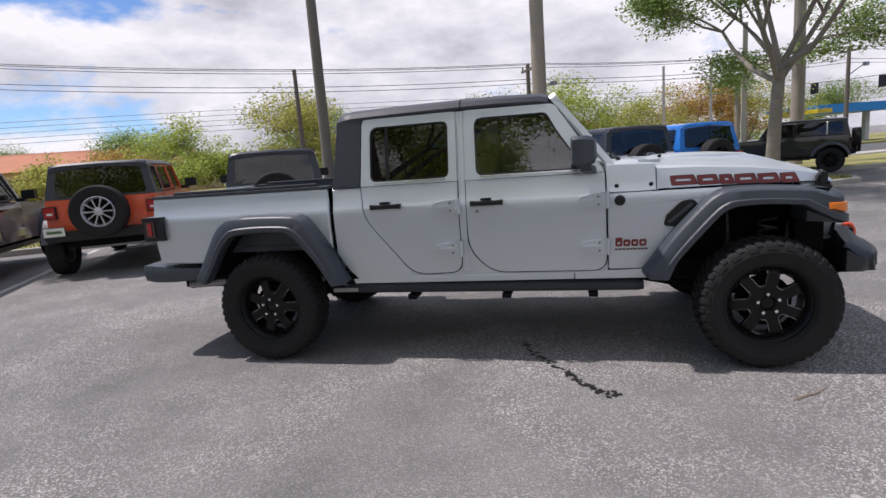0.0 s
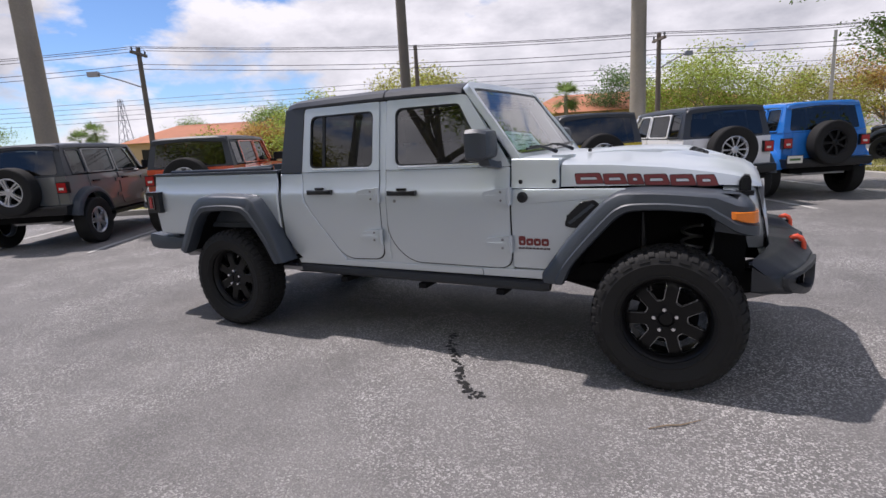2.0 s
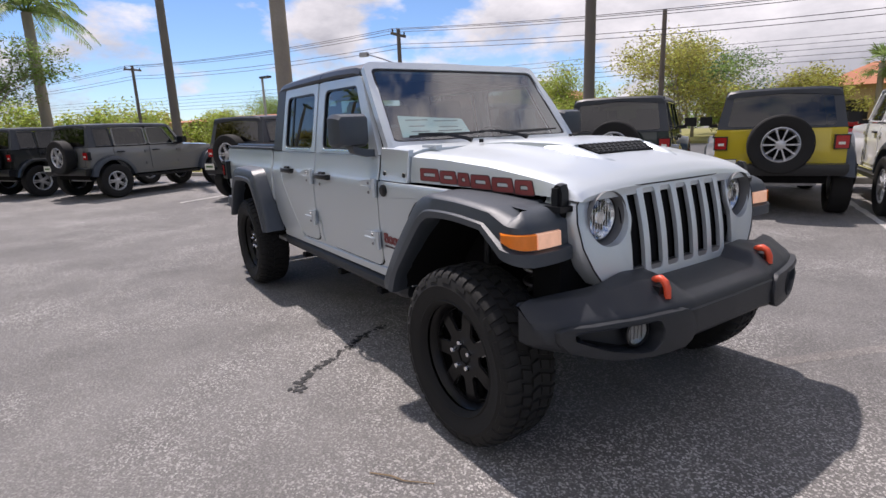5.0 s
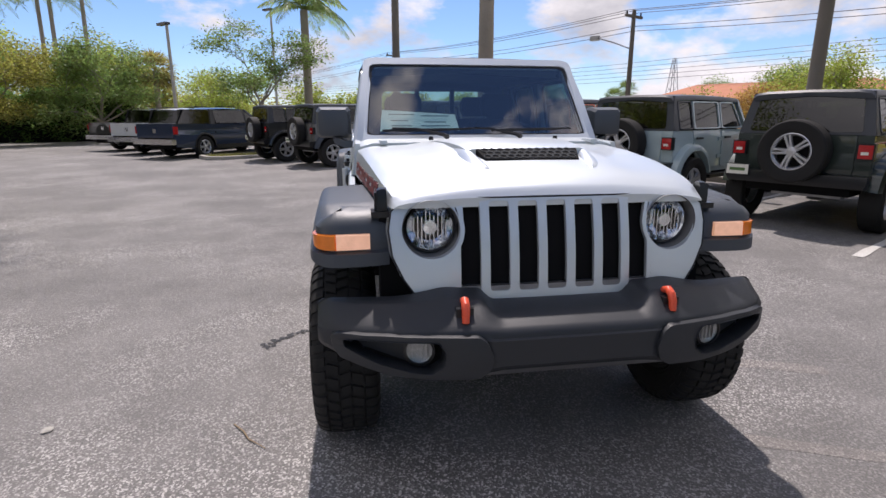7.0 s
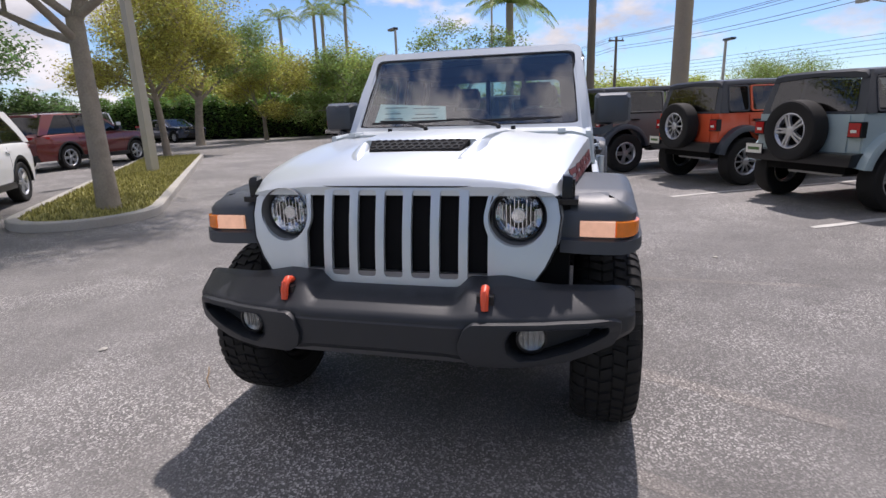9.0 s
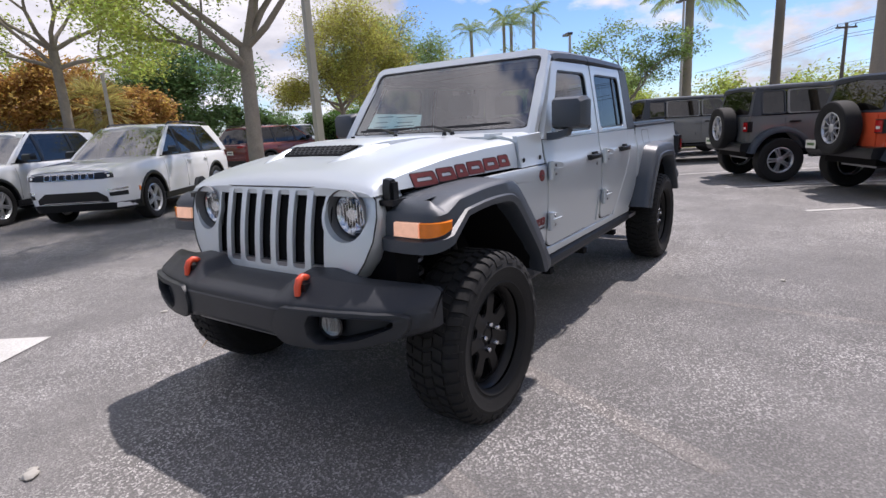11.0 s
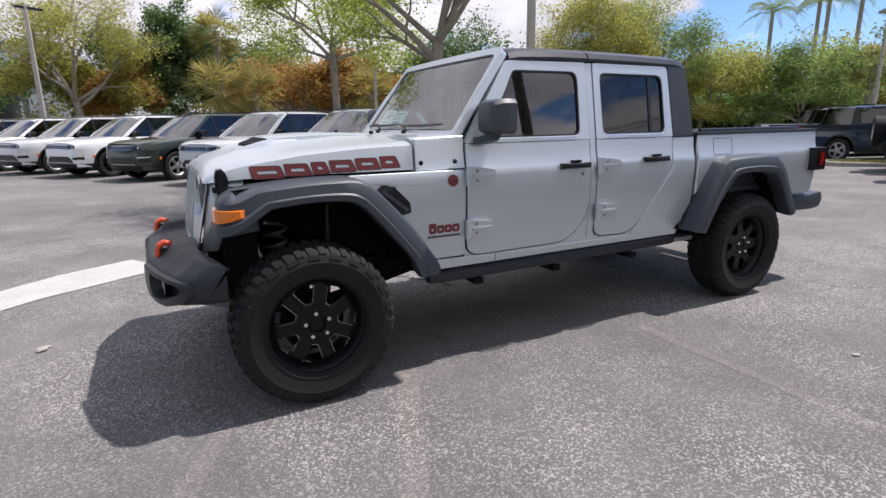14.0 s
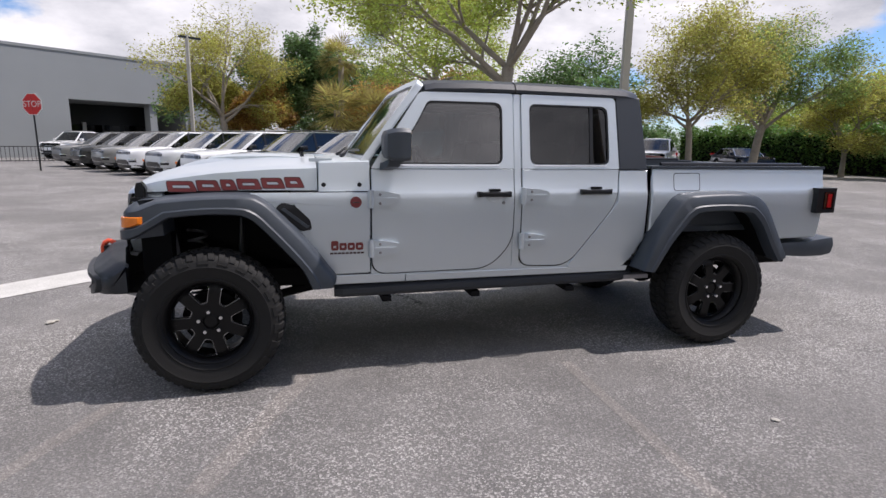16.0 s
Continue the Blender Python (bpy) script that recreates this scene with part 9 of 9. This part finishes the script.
# lattice mast far off
bm = bmesh.new()
for sx, sy in ((-1, -1), (1, -1), (1, 1), (-1, 1)):
    tube([(sx * 1.6, sy * 1.6, 0), (sx * 0.3, sy * 0.3, 15)], 0.09, 4, bm)
for i in range(7):
    z0, z1 = 2.1 * i, 2.1 * (i + 1)
    w0, w1 = 1.6 - 1.3 * z0 / 15, 1.6 - 1.3 * z1 / 15
    for (a, b), (c_, d_) in (((-1, -1), (1, -1)), ((1, -1), (1, 1)), ((1, 1), (-1, 1)), ((-1, 1), (-1, -1))):
        tube([(a * w0, b * w0, z0), (c_ * w1, d_ * w1, z1)], 0.05, 4, bm, False)
tagged(part("lattice_mast", bm, STEEL), "grey steel lattice mast far away", "mast").location = (-125, 78, 0)

# grey showroom: long wall with a deep recess held by columns
g0, g1 = Vector((27.0, -36.4, 0)), Vector((8.2, -52.6, 0))
gd = (g1 - g0).normalized()
gn = Vector((-gd.y, gd.x, 0))
if gn.dot(-g0) < 0:
    gn = -gn
GL = (g1 - g0).length
bld = thing("showroom", "large flat-roofed grey building with a recessed entrance", "building")


def bbox_(name, u0, u1, d0, d1, z0, z1, m_, bev=0.0):
    """A box in the building's own frame: along, out from the wall, up."""
    o = part(name, box(u0, u1, d0, d1, z0, z1, bev), m_, bld)
    return o


R0, R1, RZ = 11.7, 21.6, 4.35
bbox_("wall", 0, R0, -12, 0, 0, 7.9, GREYWALL)
bbox_("wall", R1, GL, -12, 0, 0, 7.9, GREYWALL)
bbox_("upper_wall", R0, R1, -12, 0, RZ, 7.9, GREYWALL)
bbox_("recess_back", R0, R1, -6.2, -6.0, 0, RZ, SMOOTH_BLACK)
bbox_("parapet", 0, GL, -0.25, 0.06, 7.75, 7.95, GREYWALL)
for u in (18.2, R1 - 0.2):
    bbox_("column", u - 0.3, u + 0.3, -1.2, -0.3, 0, RZ, GREYWALL, 0.02)
for u0 in (12.2, 13.7, 15.2, 16.7, 18.4, 19.9):
    w_ = bbox_("window", u0, u0 + 1.3, -6.0, -5.94, 0.4, 2.6, GLASS_DARK)
    part("window_frame", box(u0 - 0.08, u0 + 1.38, -5.99, -5.96, 0.3, 0.4), WHITEWALL, bld)
dr = bbox_("entrance", 14.85, 15.15, -6.0, -5.8, 0, 2.8, WHITEWALL)
low = bbox_("annex", GL, GL + 9.5, -10, -2.0, 0, 4.9, WHITEWALL)
bbox_("annex_window", GL + 0.8, GL + 3.2, -2.02, -1.97, 2.0, 2.9, SMOOTH_BLACK)
bld.matrix_basis = Matrix(((gd.x, gn.x, 0, g0.x), (gd.y, gn.y, 0, g0.y), (0, 0, 1, 0), (0, 0, 0, 1)))
# far buildings
def house(label, x, y, ang, L, Wd, h, wall, roof_m, rise_=1.6, wins=5):
    t = thing("house", label, "building")
    part("wall", box(-L / 2, L / 2, -Wd / 2, Wd / 2, 0, h), wall, t)
    part("roof", finish(loft([[(-L / 2 - 0.5, -Wd / 2 - 0.5, h), (L / 2 + 0.5, -Wd / 2 - 0.5, h), (L / 2 + 0.5, Wd / 2 + 0.5, h), (-L / 2 - 0.5, Wd / 2 + 0.5, h)], [(-L / 2 + Wd / 3, -0.2, h + rise_), (L / 2 - Wd / 3, -0.2, h + rise_), (L / 2 - Wd / 3, 0.2, h + rise_), (-L / 2 + Wd / 3, 0.2, h + rise_)]])), roof_m, t)
    for sd in (-1, 1):
        for k in range(wins):
            xx = -L / 2 + L * (k + 0.5) / wins
            w = part("window", box(xx - 0.7, xx + 0.7, sd * Wd / 2 - 0.03, sd * Wd / 2 + 0.03, 0.9, 2.1), SMOOTH_BLACK, t)
    t.matrix_basis = pose(x, y, 0, 0, 0, ang)


house("low sand-coloured building with a terracotta roof across the road", -40, 36, 29, 20, 9, 2.7, SAND, TILE)
house("pale low building with a terracotta roof across the road", -6, 46, 25, 18, 9, 3.0, SAND, TILE)
house("sand-coloured shop across the road", -52, 13, 35, 12, 8, 2.6, SAND, TILE, 0.5)
house("pale low building behind the trees", -11, -40, 10, 16, 8, 5.2, GREYWALL, WHITEWALL, 0.2)
# blue-roofed station at the crossing
st = thing("canopy", "bright blue filling-station canopy beyond the crossing", "canopy")
part("roof_slab", box(-4.2, 4.2, -3, 3, 3.4, 4.1, 0.03), mat("canopy_blue", (0.01, 0.22, 0.55), rough=0.4, vary=0.05), st)
part("stripe", box(-4.22, -2.9, -3.02, 3.02, 3.45, 3.8), mat("canopy_yellow", (0.6, 0.45, 0.02), rough=0.4, vary=0.05), st)
for x in (-3.2, 3.2):
    part("column", box(x - 0.2, x + 0.2, -0.2, 0.2, 0.7, 3.4), WHITEWALL, st)
st.matrix_basis = pose(23.7, 50.8, -0.7, 0, 0, 20)
# traffic signals on a span wire
bm = tube([(18, 60, 6.1), (26, 55, 5.8), (36, 49, 6.1)], 0.025, 4)
tagged(part("span_wire", bm, WIRE), "wire holding the traffic signals", "wire")
for x, y in ((24.2, 56.1), (28.6, 53.4)):
    t = thing("traffic_light", "black hanging traffic signal seen from behind", "traffic light", "traffic lights")
    part("housing", box(-0.15, 0.15, -0.18, 0.18, 4.9, 5.75, 0.03), SMOOTH_BLACK, t)
    part("backplate", box(-0.02, 0.02, -0.32, 0.32, 4.8, 5.85, 0.01), SMOOTH_BLACK, t)
    t.matrix_basis = pose(x, y, 0, 0, 0, 60)
sg = thing("street_sign", "green street name sign on a pole", "sign")
part("panel", box(-0.45, 0.45, -0.02, 0.02, 4.1, 4.35, 0.01), mat("sign_green", (0.0, 0.22, 0.10), rough=0.4), sg)
part("name_bar", box(-0.33, 0.33, -0.026, 0.026, 4.19, 4.26), WHITEWALL, sg)
part("post", tube([(0.5, 0, 0), (0.5, 0, 4.5)], 0.04, 8), STEEL, sg)
sg.matrix_basis = pose(10.4, 22.8, 0, 0, 0, 20)

# stop sign, with its word in the built-in face
sp = thing("stop_sign", "red octagonal stop sign on a dark post", "road sign")
oct_ = [(0.46 / math.cos(math.pi / 8) * math.cos(math.pi / 8 + k * math.pi / 4), 0.46 / math.cos(math.pi / 8) * math.sin(math.pi / 8 + k * math.pi / 4)) for k in range(8)]
part("sign_back", sheet(oct_, lambda u, v, d: (u, 0.0 + d, 2.85 + v), 0.012), WHITEWALL, sp)
part("sign_face", sheet([(u * 0.93, v * 0.93) for u, v in oct_], lambda u, v, d: (u, -0.003, 2.85 + v), 0.0), mat("sign_red", (0.55, 0.03, 0.03), rough=0.4, vary=0.05), sp)
cu = bpy.data.curves.new("word", "FONT")
cu.body, cu.size, cu.align_x, cu.align_y, cu.extrude = "STOP", 0.36, "CENTER", "CENTER", 0.001
tmp = bpy.data.objects.new("word", cu)
scene.collection.objects.link(tmp)
dg = bpy.context.evaluated_depsgraph_get()
wme = bpy.data.meshes.new_from_object(tmp.evaluated_get(dg))
scene.collection.objects.unlink(tmp)
bpy.data.objects.remove(tmp)
wme.materials.clear()
wme.materials.append(WHITEWALL)
wo = new("lettering", wme)
wo.parent = sp
wo.matrix_basis = pose(0, -0.006, 2.85, 90, 0, 0)
part("post", tube([(0, 0.03, 0), (0, 0.03, 3.2)], 0.035, 8), SMOOTH_BLACK, sp)
sp.matrix_basis = pose(12.4, -23.7, 0, 0, 0, 158)
# low black railing
fc = thing("railing", "low black metal railing before the building", "fence")
for k in range(40):
    part("bar", box(0.2 * k - 0.012, 0.2 * k + 0.012, -0.012, 0.012, 0.05, 0.95), SMOOTH_BLACK, fc) if k == 0 else None
bar0 = fc.children[0]
for k in range(1, 40):
    share(bar0, pose(0.2 * k, 0, 0), fc)
for z in (0.12, 0.92):
    part("rail", box(-0.05, 7.9, -0.02, 0.02, z - 0.02, z + 0.02), SMOOTH_BLACK, fc)
fc.matrix_basis = pose(15.0, -33.5, 0, 0, 0, 35)
# far sedans and clutter across the road
sedan_shape("sedan", "red hatchback driving lane across the road", "car", "", mat("red_paint", (0.5, 0.02, 0.02), rough=0.3, coat=1.0, vary=0.03), pose(-6.5, 20.5, 0.085, 0, 0, 29), WB=2.7, hood_z=0.95, belt=0.98, roof=1.45, R=0.33, low=True)
